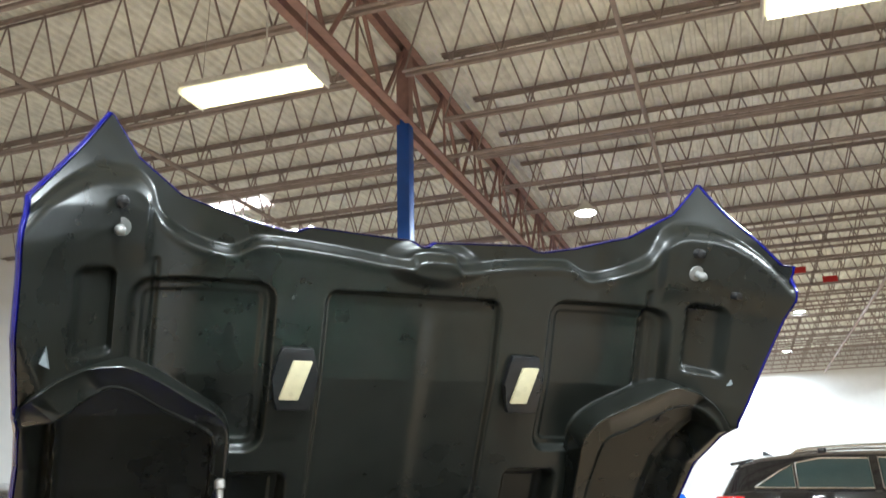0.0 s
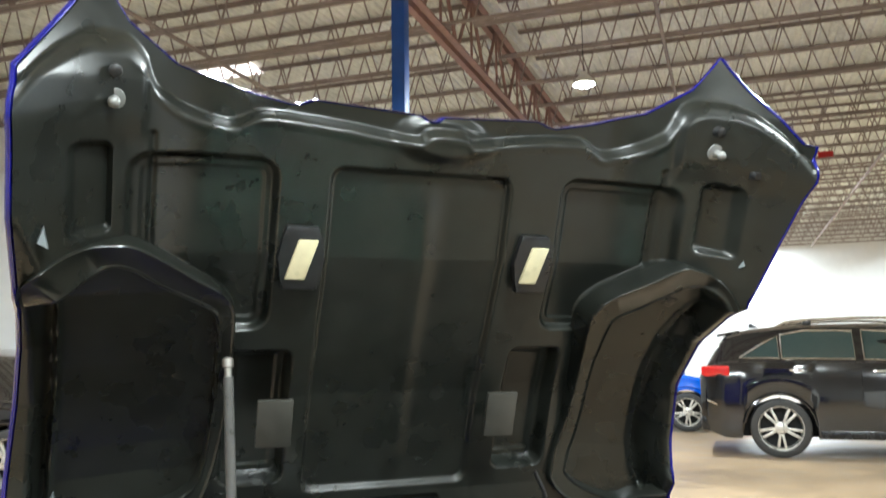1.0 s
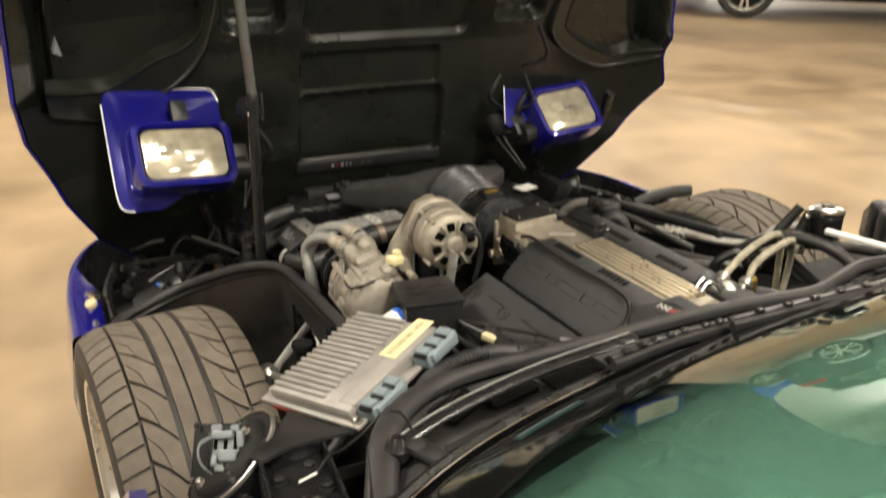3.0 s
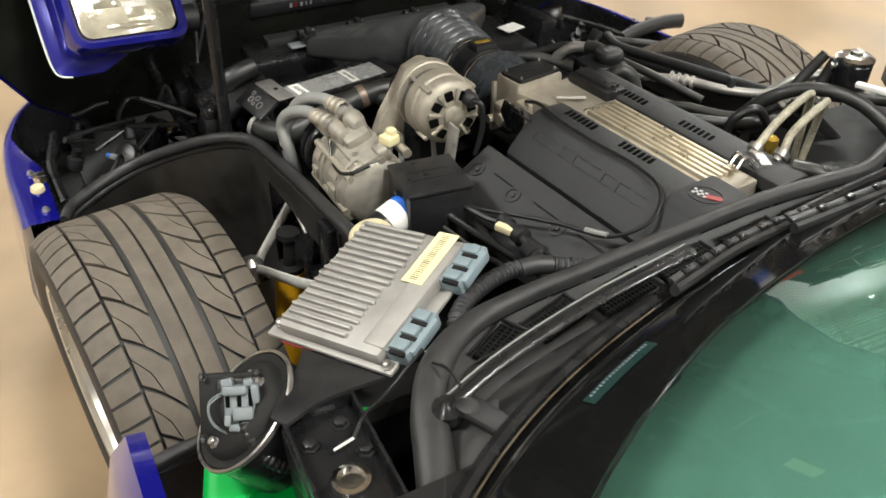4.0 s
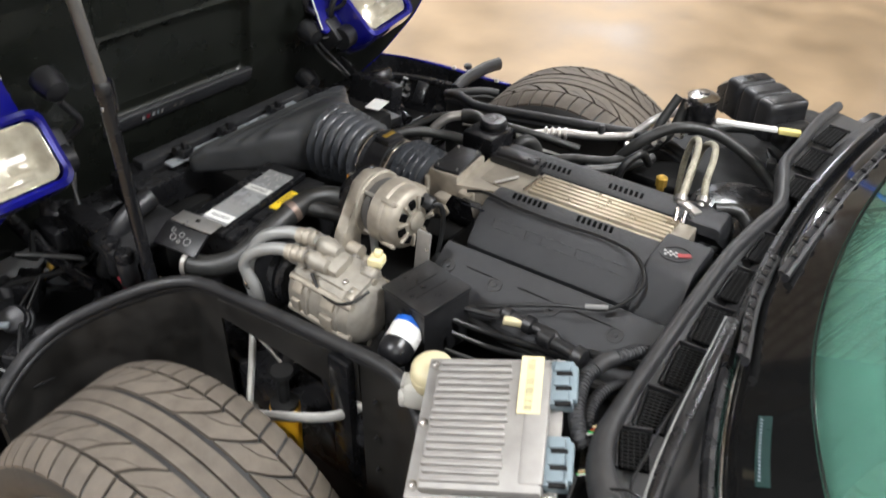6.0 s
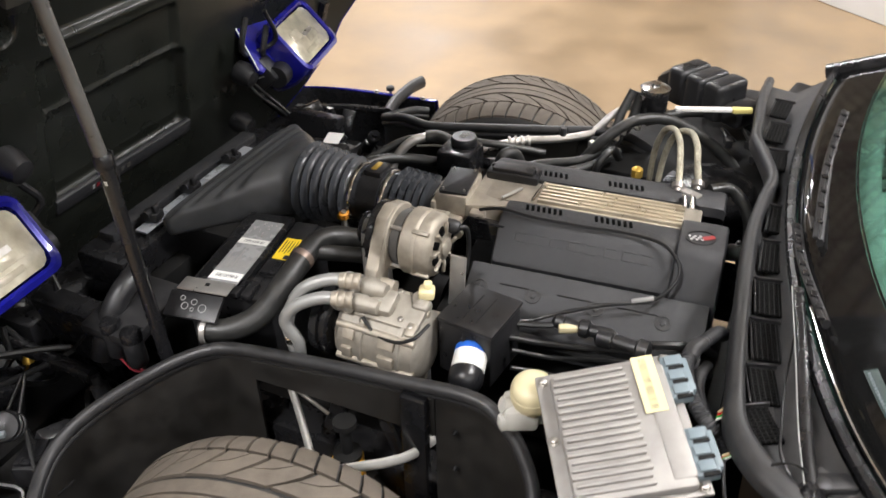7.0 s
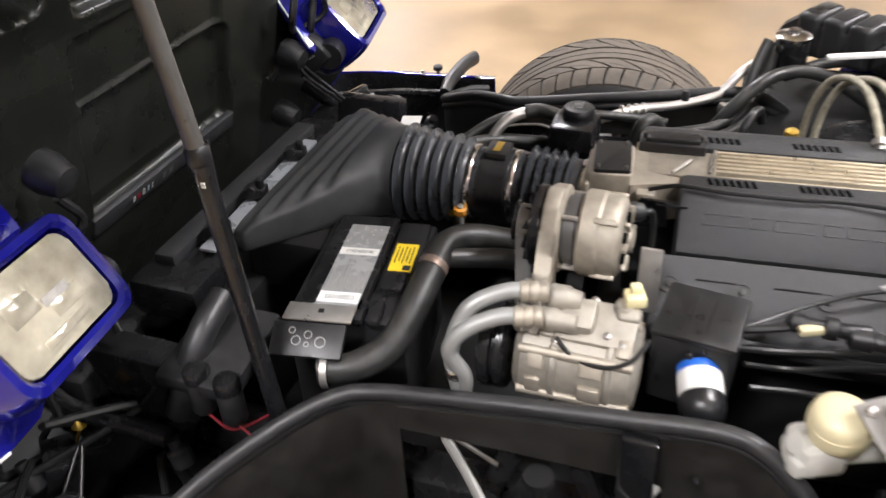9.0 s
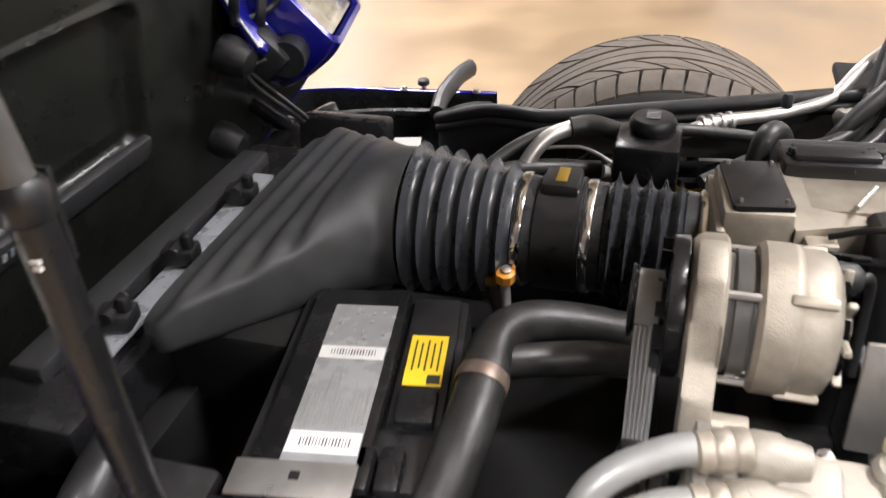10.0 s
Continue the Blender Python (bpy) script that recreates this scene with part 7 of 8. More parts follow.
sub("cross_member", M["satin"], bay, lambda bm: box(bm, (0, 2.29, 0.46), (1.0, 0.10, 0.14), None, 0.015))
sub("front_pan", M["matte"], bay, lambda bm: box(bm, (0, 2.45, 0.30), (1.5, 0.42, 0.02)))
sub("radiator", M["matte"], bay, lambda bm: box(bm, (0, 2.12, 0.40), (0.66, 0.05, 0.28), None, 0.004))
sub("firewall", M["matte"], bay, lambda bm: box(bm, (0, 0.985, 0.43), (1.30, 0.02, 0.50)))
sub("left_shelf", M["matte"], bay, lambda bm: box(bm, (-0.56, 1.02, 0.56), (0.36, 0.24, 0.02), None, 0.005))
sub("right_shelf", M["matte"], bay, lambda bm: box(bm, (0.61, 1.165, 0.60), (0.38, 0.40, 0.02), None, 0.005))
random.seed(11)
for k in range(46):
    s = -1 if k % 5 < 3 else 1
    x0, y0 = s * random.uniform(0.36, 0.78), random.uniform(2.05, 2.36)
    z0 = random.uniform(0.33, 0.52)
    kind = k % 4
    turn = Euler((random.uniform(-0.6, 0.6), random.uniform(-0.6, 0.6), random.uniform(0, 3))).to_matrix()
    if kind < 2:
        one("front_lead", "loose black wiring in the nose", "wiring", M["wire"], lambda bm: tube(bm, [(x0, y0, z0), (x0 + random.uniform(-0.06, 0.06), y0 + random.uniform(-0.05, 0.05), z0 + random.uniform(0, 0.05)), (x0 + random.uniform(-0.12, 0.12), y0 + random.uniform(-0.08, 0.08), z0 - random.uniform(0, 0.06)), (x0 + random.uniform(-0.16, 0.16), y0 + random.uniform(-0.1, 0.1), z0 - 0.05)], random.uniform(0.003, 0.008), 8, 5), "nose wiring")
    elif kind == 2:
        one("nose_bracket", "small black bracket in the nose", "bracket", M["satin"], lambda bm: box(bm, (x0, y0, z0), (random.uniform(0.03, 0.07), random.uniform(0.02, 0.05), random.uniform(0.03, 0.08)), turn, 0.005), "nose brackets")
    else:
        one("nose_fitting", "small round black fitting in the nose", "fitting", M["black"], lambda bm: lathe(bm, (x0, y0, z0), turn.col[2], [(0.014, 0), (0.018, 0.004), (0.018, 0.03), (0.01, 0.034), (0.01, 0.05)], 14), "nose fittings")

# blue nose and side panels
nose = thing("front_bumper", "glossy blue front bumper shell", "bumper")
PLAN = [(0.895, 1.95), (0.892, 2.02), (0.89, 2.10), (0.885, 2.22), (0.86, 2.38), (0.80, 2.52), (0.68, 2.63), (0.45, 2.71), (0.2, 2.745), (0, 2.755)]
full = PLAN + [(-x, y) for x, y in reversed(PLAN[:-1])]
def shell(bm, rows=((0.03, 0.17), (0.0, 0.20), (-0.012, 0.33), (0.0, 0.42), (0.006, 0.466), (0.012, 0.476), (0.026, 0.480), (0.074, 0.478), (0.078, 0.475))):
    path = smooth_path([(x, y, 0) for x, y in full], 4)
    loops = []
    for inset, z in rows:
        ring = []
        for i, p in enumerate(path):
            d = path[min(i + 1, len(path) - 1)] - path[max(i - 1, 0)]
            nrm = Vector((-d.y, d.x, 0)).normalized()
            if inset > 0.04:
                # the ledge along the top narrows towards the nose
                wide = 1.0 if p.x < 0 else 0.12
                wide *= min(1.0, max(0.0, (2.34 - p.y) / 0.16))
                inset_here = 0.026 + (inset - 0.026) * wide if z > 0.3 else inset
            else:
                inset_here = inset
            ring.append(p + nrm * inset_here + Vector((0, 0, z - 0.02 * max(0, (p.y - 2.3)))))
        loops.append(ring)
    rings(bm, loops, closed=False, cap=False)
    bmesh.ops.recalc_face_normals(bm, faces=bm.faces[:])
sub("shell", M["blue"], nose, shell, "blue painted bumper shell", 50)
sub("inner_shell", M["satin"], nose, lambda bm: shell(bm, ((0.0782, 0.4745), (0.084, 0.470), (0.085, 0.455), (0.06, 0.42), (0.02, 0.33), (0.05, 0.2), (0.3, 0.19))), "black inside of the bumper", 50)
for s in (-1, 1):
    sub("inner_edge", M["satin"], nose, lambda bm: tube(bm, [(s * 0.795, 2.03, 0.455), (s * 0.79, 2.2, 0.45), (s * 0.75, 2.38, 0.44)], 0.012, 8))
    for yy in (1.99, 2.07, 2.15):
        bolt("bolt", nose, (s * 0.835 if s < 0 else 0.862, yy, 0.4790), (0, 0, 1), 0.006, M["steel"])

REAR_AXLE = -0.83
body_ = thing("sports_car", "glossy blue two-seat sports car with dark glass", "car")
TOPS = [(1.165, 0.575), (1.16, 0.60), (1.10, 0.625), (0.98, 0.655), (0.7, 0.70), (0.2, 0.74), (-0.6, 0.77), (-1.2, 0.80), (-1.6, 0.80), (-1.73, 0.78)]
def low_edge(y):
    d = abs(y - REAR_AXLE)
    return max(0.18, 0.327 + math.sqrt(max(0.36 * 0.36 - d * d, 0))) if d < 0.36 else 0.18
def flank(bm):
    ys = sorted([1.165, 1.16] + [1.10 - 0.05 * k for k in range(57)], reverse=True)
    loops = []
    for y in ys:
        zt = lerp_at(-y, [(-a, b) for a, b in TOPS])
        lo = low_edge(y)
        c = 0.10 * ease(-1.3, -1.73, y)
        mid = max(0.45, lo + 0.01)
        loops.append([(s * (0.800 - c), y, zt), (s * (0.822 - c), y, zt + 0.004), (s * (0.845 - c), y, zt - 0.02), (s * (0.872 - c), y, max(zt - 0.12, mid + 0.005)), (s * (0.878 - c), y, mid), (s * (0.85 - c), y, lo + 0.005), (s * (0.80 - c), y, lo), (s * (0.79 - c), y, max(0.4, lo + 0.005))])
    rings(bm, loops)
    bmesh.ops.recalc_face_normals(bm, faces=bm.faces[:])
for s in (-1, 1):
    sub("side_skin", M["blue"], body_, flank, "blue painted side skin")
    sub("door_gap", M["matte"], body_, lambda bm: tube(bm, [(s * 0.845, 0.62, 0.69), (s * 0.879, 0.63, 0.5), (s * 0.86, 0.62, 0.24)], 0.004, 6, 4))
    sub("door_gap", M["matte"], body_, lambda bm: tube(bm, [(s * 0.845, -0.42, 0.74), (s * 0.879, -0.40, 0.5), (s * 0.86, -0.36, 0.24)], 0.004, 6, 4))
    rear = make_wheel("road_wheel", 0, s)
    rear.matrix_world = Matrix.Translation((s * 0.73, REAR_AXLE, 0.327 if s > 0 else 0.319))
def deck(bm):
    loops = []
    for y, w, z, cr in ((-0.62, 0.80, 0.765, 0.0), (-0.9, 0.80, 0.785, 0.005), (-1.3, 0.79, 0.80, 0.01), (-1.62, 0.72, 0.80, 0.01), (-1.73, 0.70, 0.775, 0.008), (-1.77, 0.69, 0.70, 0.0), (-1.74, 0.68, 0.45, 0.0), (-1.70, 0.66, 0.22, 0.0)):
        loops.append([(w * k / 6, y - 0.05 * (1 - (k / 6) ** 2) * (y < -1.6), z + cr * (1 - (k / 6) ** 2)) for k in range(-6, 7)])
    rings(bm, loops, closed=False, cap=False)
    bmesh.ops.recalc_face_normals(bm, faces=bm.faces[:])
    bmesh.ops.solidify(bm, geom=bm.faces[:], thickness=0.012)
sub("rear_deck", M["blue"], body_, deck, "blue painted rear deck and tail")
def hatch(bm):
    loops = []
    for y, w, z, cr in ((-0.80, 0.50, 1.145, 0.03), (-1.0, 0.55, 1.07, 0.04), (-1.25, 0.62, 0.94, 0.04), (-1.52, 0.68, 0.812, 0.02)):
        loops.append([(w * k / 6, y, z + cr * (1 - (k / 6) ** 2) - 0.04 * (abs(k) / 6) ** 4) for k in range(-6, 7)])
    rings(bm, loops, closed=False, cap=False)
    bmesh.ops.recalc_face_normals(bm, faces=bm.faces[:])
    bmesh.ops.solidify(bm, geom=bm.faces[:], thickness=0.01)
sub("rear_window", M["frit"], body_, hatch, "dark curved rear window")
for s in (-1, 1):
    def quarter(bm):
        rings(bm, [[(s * 0.49, 0.06, 1.13), (s * 0.49, -0.80, 1.135), (s * 0.62, -1.25, 0.935), (s * 0.675, -1.5, 0.80)], [(s * 0.74, 0.35, 0.71), (s * 0.80, -0.80, 0.775), (s * 0.80, -1.25, 0.80), (s * 0.76, -1.5, 0.79)]], closed=False, cap=False)
        bmesh.ops.recalc_face_normals(bm, faces=bm.faces[:])
        bmesh.ops.solidify(bm, geom=bm.faces[:], thickness=0.008)
    sub("side_window", M["glassdark"], body_, quarter, "dark side window")
sub("floor_pan", M["matte"], body_, lambda bm: box(bm, (0, -0.40, 0.25), (1.56, 2.5, 0.08), None, 0.01))
nose.matrix_world = Matrix.Translation((0, 1.84, 0)) @ Matrix.Rotation(radians(3.5), 4, "Z") @ Matrix.Translation((0, -1.84, 0))

# headlamps, turned up with the hood
for c, right_, n_, w_, h_ in (((-0.593, 2.119, 0.790), None, (0.26, 0.56, -0.125), 0.195, 0.117), ((0.533, 2.241, 0.769), True, (-0.159, 0.72, 0.045), 0.189, 0.119)):
    b_, a_, r_ = n_
    nn = Vector((math.sin(b_), -math.cos(b_) * math.cos(a_), math.sin(a_)))
    rt = Vector((math.cos(b_), math.sin(b_), 0))
    if right_:
        nn.x, rt.y = -nn.x, -rt.y
    nn.normalize()
    upv = rt.cross(-nn).normalized()
    nn = rt.cross(upv)
    rr = (rt * math.cos(r_) + upv * math.sin(r_)).normalized()
    B = Matrix((rr, nn.cross(rr), nn)).transposed()
    L = Matrix.Translation(c) @ B.to_4x4()
    lamp = thing("headlamp", "pop-up headlamp in a glossy blue housing", "headlamp", "headlamps")
    sub("lens", M["lens"], lamp, lambda bm: prism(bm, round_rect(w_, h_, 0.02), -0.03, 0.004, L, 0.004), "rectangular glass headlamp lens")
    for dx_, dy_, sx_, sy_ in ((-0.035, 0.012, 0.05, 0.03), (0.03, -0.015, 0.06, 0.022), (0.0, -0.04, 0.09, 0.012)):
        sub("lens_step", M["lens"], lamp, lambda bm: box(bm, L @ Vector((dx_, dy_, 0.0035)), (sx_, sy_, 0.003), B, 0.0012))
    sub("bulb_shade", M["steel"], lamp, lambda bm: box(bm, L @ Vector((0.02, 0.0, 0.0046)), (0.05, 0.012, 0.001), B))
    def frame_(bm):
        n = len(round_rect(1, 1, 0.1))
        loops = []
        for g, z, r in ((0.006, -0.02, 0.02), (0.004, 0.006, 0.022), (0.010, 0.012, 0.026), (0.020, 0.009, 0.030), (0.024, -0.008, 0.032), (0.026, -0.03, 0.034), (0.024, -0.07, 0.034), (0.014, -0.12, 0.034), (-0.01, -0.15, 0.03)):
            loops.append([L @ Vector((x, y, z)) for x, y in round_rect(w_ + 2 * g, h_ + 2 * g, r)])
        rings(bm, loops, cap=False)
        bmesh.ops.recalc_face_normals(bm, faces=bm.faces[:])
    sub("housing", M["blue"], lamp, frame_, "glossy blue housing")
    if right_:
        rim = [(-0.19, 0.0), (0.05, 0.02), (0.15, 0.04), (0.198, 0.16), (0.198, 0.18), (0.185, 0.196), (-0.03, 0.208), (-0.07, 0.20), (-0.115, 0.172), (-0.135, 0.15), (-0.20, 0.015)]
        dz = -0.045
    else:
        rim = [(0.137, 0.09), (0.137, 0.158), (0.130, 0.180), (0.110, 0.192), (0.0, 0.192), (-0.11, 0.192), (-0.138, 0.182), (-0.148, 0.155), (-0.150, 0.0), (-0.148, -0.08), (-0.138, -0.104), (-0.115, -0.110), (-0.05, -0.110), (0.06, -0.055), (0.12, 0.03)]
        dz = -0.08
    sub("door", M["blue"], lamp, lambda bm: prism(bm, rim, dz - 0.012, dz, L, 0.003), "blue headlamp door panel")
    n = len(rim)
    # white tubes paint the glint along parts of the blue door's rim
    sub("door_edge", M["white"], lamp, lambda bm: tube(bm, [L @ Vector((*rim[k % n], dz)) for k in ((6, 7, 8, 9, 10) if right_ else range(7, 12))], 0.0022, 6, 3))
    sub("door_edge", M["white"], lamp, lambda bm: tube(bm, [L @ Vector((*rim[k % n], dz)) for k in ((3, 4, 5, 6) if right_ else range(1, 5))], 0.0022, 6, 3))
    sub("arm", M["black"], lamp, lambda bm: box(bm, L @ Vector((0.02, 0.12, -0.05)), (0.04, 0.06, 0.02), B, 0.006))
    sub("pivot", M["black"], lamp, lambda bm: (box(bm, L @ Vector((0.15 if not right_ else -0.15, 0.0, -0.08)), (0.05, 0.07, 0.08), B, 0.01), lathe(bm, L @ Vector((0.13 if not right_ else -0.13, -0.03, -0.05)), rr, [(0.03, -0.03), (0.03, 0.03)], 18)), "black lamp pivot and motor")
    for k in range(2):
        sub("lead", M["wire"], lamp, lambda bm: tube(bm, [L @ Vector((0.14 * (1 if not right_ else -1), -0.02 * k, -0.05)), L @ Vector(((0.19 + 0.02 * k) * (1 if not right_ else -1), 0.03 - 0.03 * k, -0.09)), L @ Vector((0.16 * (1 if not right_ else -1), -0.12, -0.10 - 0.01 * k))], 0.004, 8))

# black brackets and motor gear round the headlamps, on the hood
random.seed(5)
for sx in (-1, 1):
    for k in range(2 if sx < 0 else 6):
        u_, x_ = random.uniform(0.03, 0.42), random.uniform(0.29, 0.42)
        q = (k % 3)
        bm = new_bm()
        if q == 0:
            tube(bm, [hood_at(sx * x_, u_, 0.05), hood_at(sx * (x_ - 0.03), u_ - 0.06, 0.07), hood_at(sx * (x_ + 0.03), u_ - 0.12, 0.05)], 0.008, 8)
        elif q == 1:
            lathe(bm, hood_at(sx * x_, u_, 0.04), HW, [(0.03, 0), (0.032, 0.02), (0.024, 0.05), (0.012, 0.055)], 16)
        else:
            tube(bm, [hood_at(sx * x_, u_, 0.04), hood_at(sx * (x_ + 0.05), u_ + 0.05, 0.08), hood_at(sx * (x_ + 0.02), u_ + 0.13, 0.05)], 0.006, 8)
        hood_part("lamp_bracket", bm, M["black"])
    bm = new_bm()
    box(bm, hood_at(sx * 0.72, 0.17, 0.03), (0.03, 0.22, 0.05), HOOD_TURN, 0.008)
    hood_part("hinge_rail", bm, M["satin"])
# cross bar with small printed marks
bm = new_bm()
box(bm, hood_at(-0.05, 0.105, 0.018), (0.44, 0.040, 0.016), HOOD_TURN, 0.005)
crossbar = hood_part("cross_bar", bm, M["cover"], "black cross bar with small printed marks")
for k, (cx, mm, ww) in enumerate(((-0.165, "greylab", 0.010), (-0.152, "darkred", 0.012), (-0.137, "greylab", 0.010), (-0.124, "teal", 0.007), (-0.112, "greylab", 0.006), (-0.075, "padgrey", 0.012), (-0.055, "padgrey", 0.018))):
    bm = new_bm()
    box(bm, hood_at(cx, 0.107, 0.0265), (ww * 0.7, 0.012, 0.001), HOOD_TURN)
    hood_part("printed_mark", bm, M[mm])

one("seal_flap", "black rubber flap standing at the seal end", "flap", M["rubber"], lambda bm: tube(bm, [(0.70, 2.085, 0.490), (0.75, 2.09, 0.502), (0.80, 2.084, 0.512), (0.85, 2.078, 0.516), (0.895, 2.066, 0.516)], 0.016, 10, 5, flat=1.3))

# gas strut
strut = thing("gas_strut", "long black gas strut holding the hood", "gas strut")
P0, P1, P2 = Vector((-0.478, 1.905, 0.54)), Vector((-0.458, 1.950, 0.945)), Vector((-0.470, 1.985, 1.315))
sub("lower_tube", M["satin"], strut, lambda bm: rod(bm, P0, P1, 0.0125, 16))
sub("collar", M["black"], strut, lambda bm: lathe(bm, P1 - (P1 - P0).normalized() * 0.012, P1 - P0, [(0.0135, 0), (0.015, 0.002), (0.015, 0.02), (0.012, 0.024)], 16))
sub("upper_tube", M["strutgrey"], strut, lambda bm: rod(bm, P1, P2, 0.0115, 16), "dark grey upper tube")
sub("end_fitting", M["steel"], strut, lambda bm: lathe(bm, P2, P2 - P1, [(0.009, 0), (0.009, 0.02), (0.013, 0.022), (0.013, 0.04), (0.006, 0.045)], 12))
sub("mount", M["black"], strut, lambda bm: rod(bm, P2 + (P2 - P1).normalized() * 0.03, hood_at(-0.470, 0.80, 0.0), 0.010, 12))
sub("warning_print", M["white"], strut, lambda bm: (box(bm, P1 + (P0 - P1) * 0.075 + Vector((-0.0115, -0.004, 0)), (0.002, 0.006, 0.003)), box(bm, P1 + (P0 - P1) * 0.085 + Vector((-0.0115, -0.004, 0)), (0.002, 0.005, 0.003))))
sub("guide", M["black"], strut, lambda bm: box(bm, P1 + Vector((0.02, 0.004, -0.02)), (0.004, 0.014, 0.06), None, 0.001))

# cowl and windscreen
def glass_at(s, v, lift=0.0):
    b = Vector((0.68 * s, 0.925 + 0.082 * s - 0.102 * s * s - (0.08 * s**6 if s < 0 else 0.0), 0.80 + 0.02 * s * s))
    t = Vector((0.53 * s, 0.11 + 0.05 * s - 0.12 * s * s, 1.165 - 0.05 * s * s))
    return b + (t - b) * v + Vector((0, 0, 0.12 * v * (1 - v) + lift))


def sheet(bm, s0, s1, v0, v1, ns, nv, lift, thick):
    f0 = v0 if callable(v0) else (lambda s: v0)
    f1 = v1 if callable(v1) else (lambda s: v1)
    def row(l):
        return [[bm.verts.new(glass_at(s0 + (s1 - s0) * i / ns, f0(s0 + (s1 - s0) * i / ns) + (f1(s0 + (s1 - s0) * i / ns) - f0(s0 + (s1 - s0) * i / ns)) * k / nv, l)) for k in range(nv + 1)] for i in range(ns + 1)]
    a, b = row(lift), row(lift - thick)
    for i in range(ns):
        for k in range(nv):
            bm.faces.new((a[i][k], a[i][k + 1], a[i + 1][k + 1], a[i + 1][k]))
            bm.faces.new((b[i][k], b[i + 1][k], b[i + 1][k + 1], b[i][k + 1]))
    rim = [(i, 0) for i in range(ns + 1)] + [(ns, k) for k in range(1, nv + 1)] + [(i, nv) for i in range(ns - 1, -1, -1)] + [(0, k) for k in range(nv - 1, 0, -1)]
    for (p, q), (r, t) in zip(rim, rim[1:] + rim[:1]):
        bm.faces.new((a[p][q], a[r][t], b[r][t], b[p][q]))
    bmesh.ops.recalc_face_normals(bm, faces=bm.faces[:])


screen = thing("windscreen", "raked green-tinted windscreen with a black border", "windscreen")
g_ = sub("glass", M["glass"], screen, lambda bm: sheet(bm, -1, 1, 0.0, 1.0, 48, 24, 0.0, 0.005), "green-tinted laminated glass", 80)
g_.visible_shadow = False
edge = lambda s: 0.10 + 0.012 * s * s + 0.024 * ease(-0.25, -0.85, s)
sub("border", M["frit"], screen, lambda bm: sheet(bm, -1, 1, 0.002, edge, 48, 4, 0.0025, 0.0015), "black enamel border", 80)
sub("border_line", M["frit"], screen, lambda bm: tube(bm, [glass_at(-1 + 0.05 * k, edge(-1 + 0.05 * k) + 0.004, 0.001) for k in range(41)], 0.0018, 6, 2))
sub("molding", M["satin"], screen, lambda bm: tube(bm, [glass_at(-1 + 0.05 * k, -0.012, 0.003) for k in range(41)], 0.009, 8, 2), "black edge moulding")
sub("bright_line", M["chrome"], screen, lambda bm: tube(bm, [glass_at(-0.95 + 0.05 * k, 0.004, 0.005) for k in range(14)], 0.0022, 8, 2), "thin bright trim line")
sub("printed_strip", mat("dull_strip", (0.012, 0.03, 0.027), 0.3), screen, lambda bm: sheet(bm, -0.665, -0.51, 0.046, 0.064, 8, 1, 0.0045, 0.001))
for k in range(18):
    sub("printed_bar", M["teal"], screen, lambda bm: sheet(bm, -0.655 + k * 0.0078, -0.6515 + k * 0.0078, 0.049, 0.0525, 1, 1, 0.0055, 0.0006))
dash = thing("dashboard", "pale grey-green padded dashboard under the glass", "dashboard")
def dash_top(bm):
    sheet(bm, -0.97, 0.97, 0.03, 0.62, 30, 10, -0.05, 0.02)
sub("pad", mat("pale_dash", (0.12, 0.145, 0.13), 0.6, vary=0.12, scale=6, bump=0.2, bscale=500), dash, dash_top, "pale padded top")
for k in range(6):
    sub("louvre", M["matte"], dash, lambda bm: sheet(bm, 0.22 + 0.07 * k, 0.27 + 0.07 * k, 0.16, 0.26, 2, 2, -0.044, 0.004))
sub("under", M["matte"], dash, lambda bm: box(bm, (0, 0.15, 0.55), (1.45, 1.3, 0.5), None, 0.02))
for s in (-1, 1):
    pil = thing("pillar", "black windscreen pillar", "pillar", "pillars")
    sub("post", M["satin"], pil, lambda bm: tube(bm, [glass_at(s * 1.02, v, 0.0) for v in (-0.03, 0.2, 0.5, 0.8, 1.02)], 0.022, 10, 4))
roof = thing("car_roof", "dark glass lift-off roof panel", "roof")
sub("panel", M["frit"], roof, lambda bm: box(bm, (0, -0.42, 1.135), (1.02, 0.86, 0.03), None, 0.012))

cowl = thing("cowl", "black plastic cowl panel with grille openings and seal", "cowl")
CS = [(0.75, 1.050, 0.748), (0.60, 1.050, 0.765), (0.45, 1.040, 0.775), (0.36, 1.034, 0.782), (0.28, 1.008, 0.785), (0.20, 0.985, 0.785), (0.12, 0.990, 0.785), (0.0, 0.994, 0.787), (-0.15, 0.985, 0.790), (-0.30, 0.972, 0.795), (-0.40, 0.962, 0.800), (-0.47, 0.950, 0.800), (-0.522, 0.918, 0.800), (-0.554, 0.876, 0.797), (-0.573, 0.832, 0.790), (-0.592, 0.785, 0.782), (-0.618, 0.72, 0.779), (-0.655, 0.63, 0.780), (-0.690, 0.55, 0.782)]
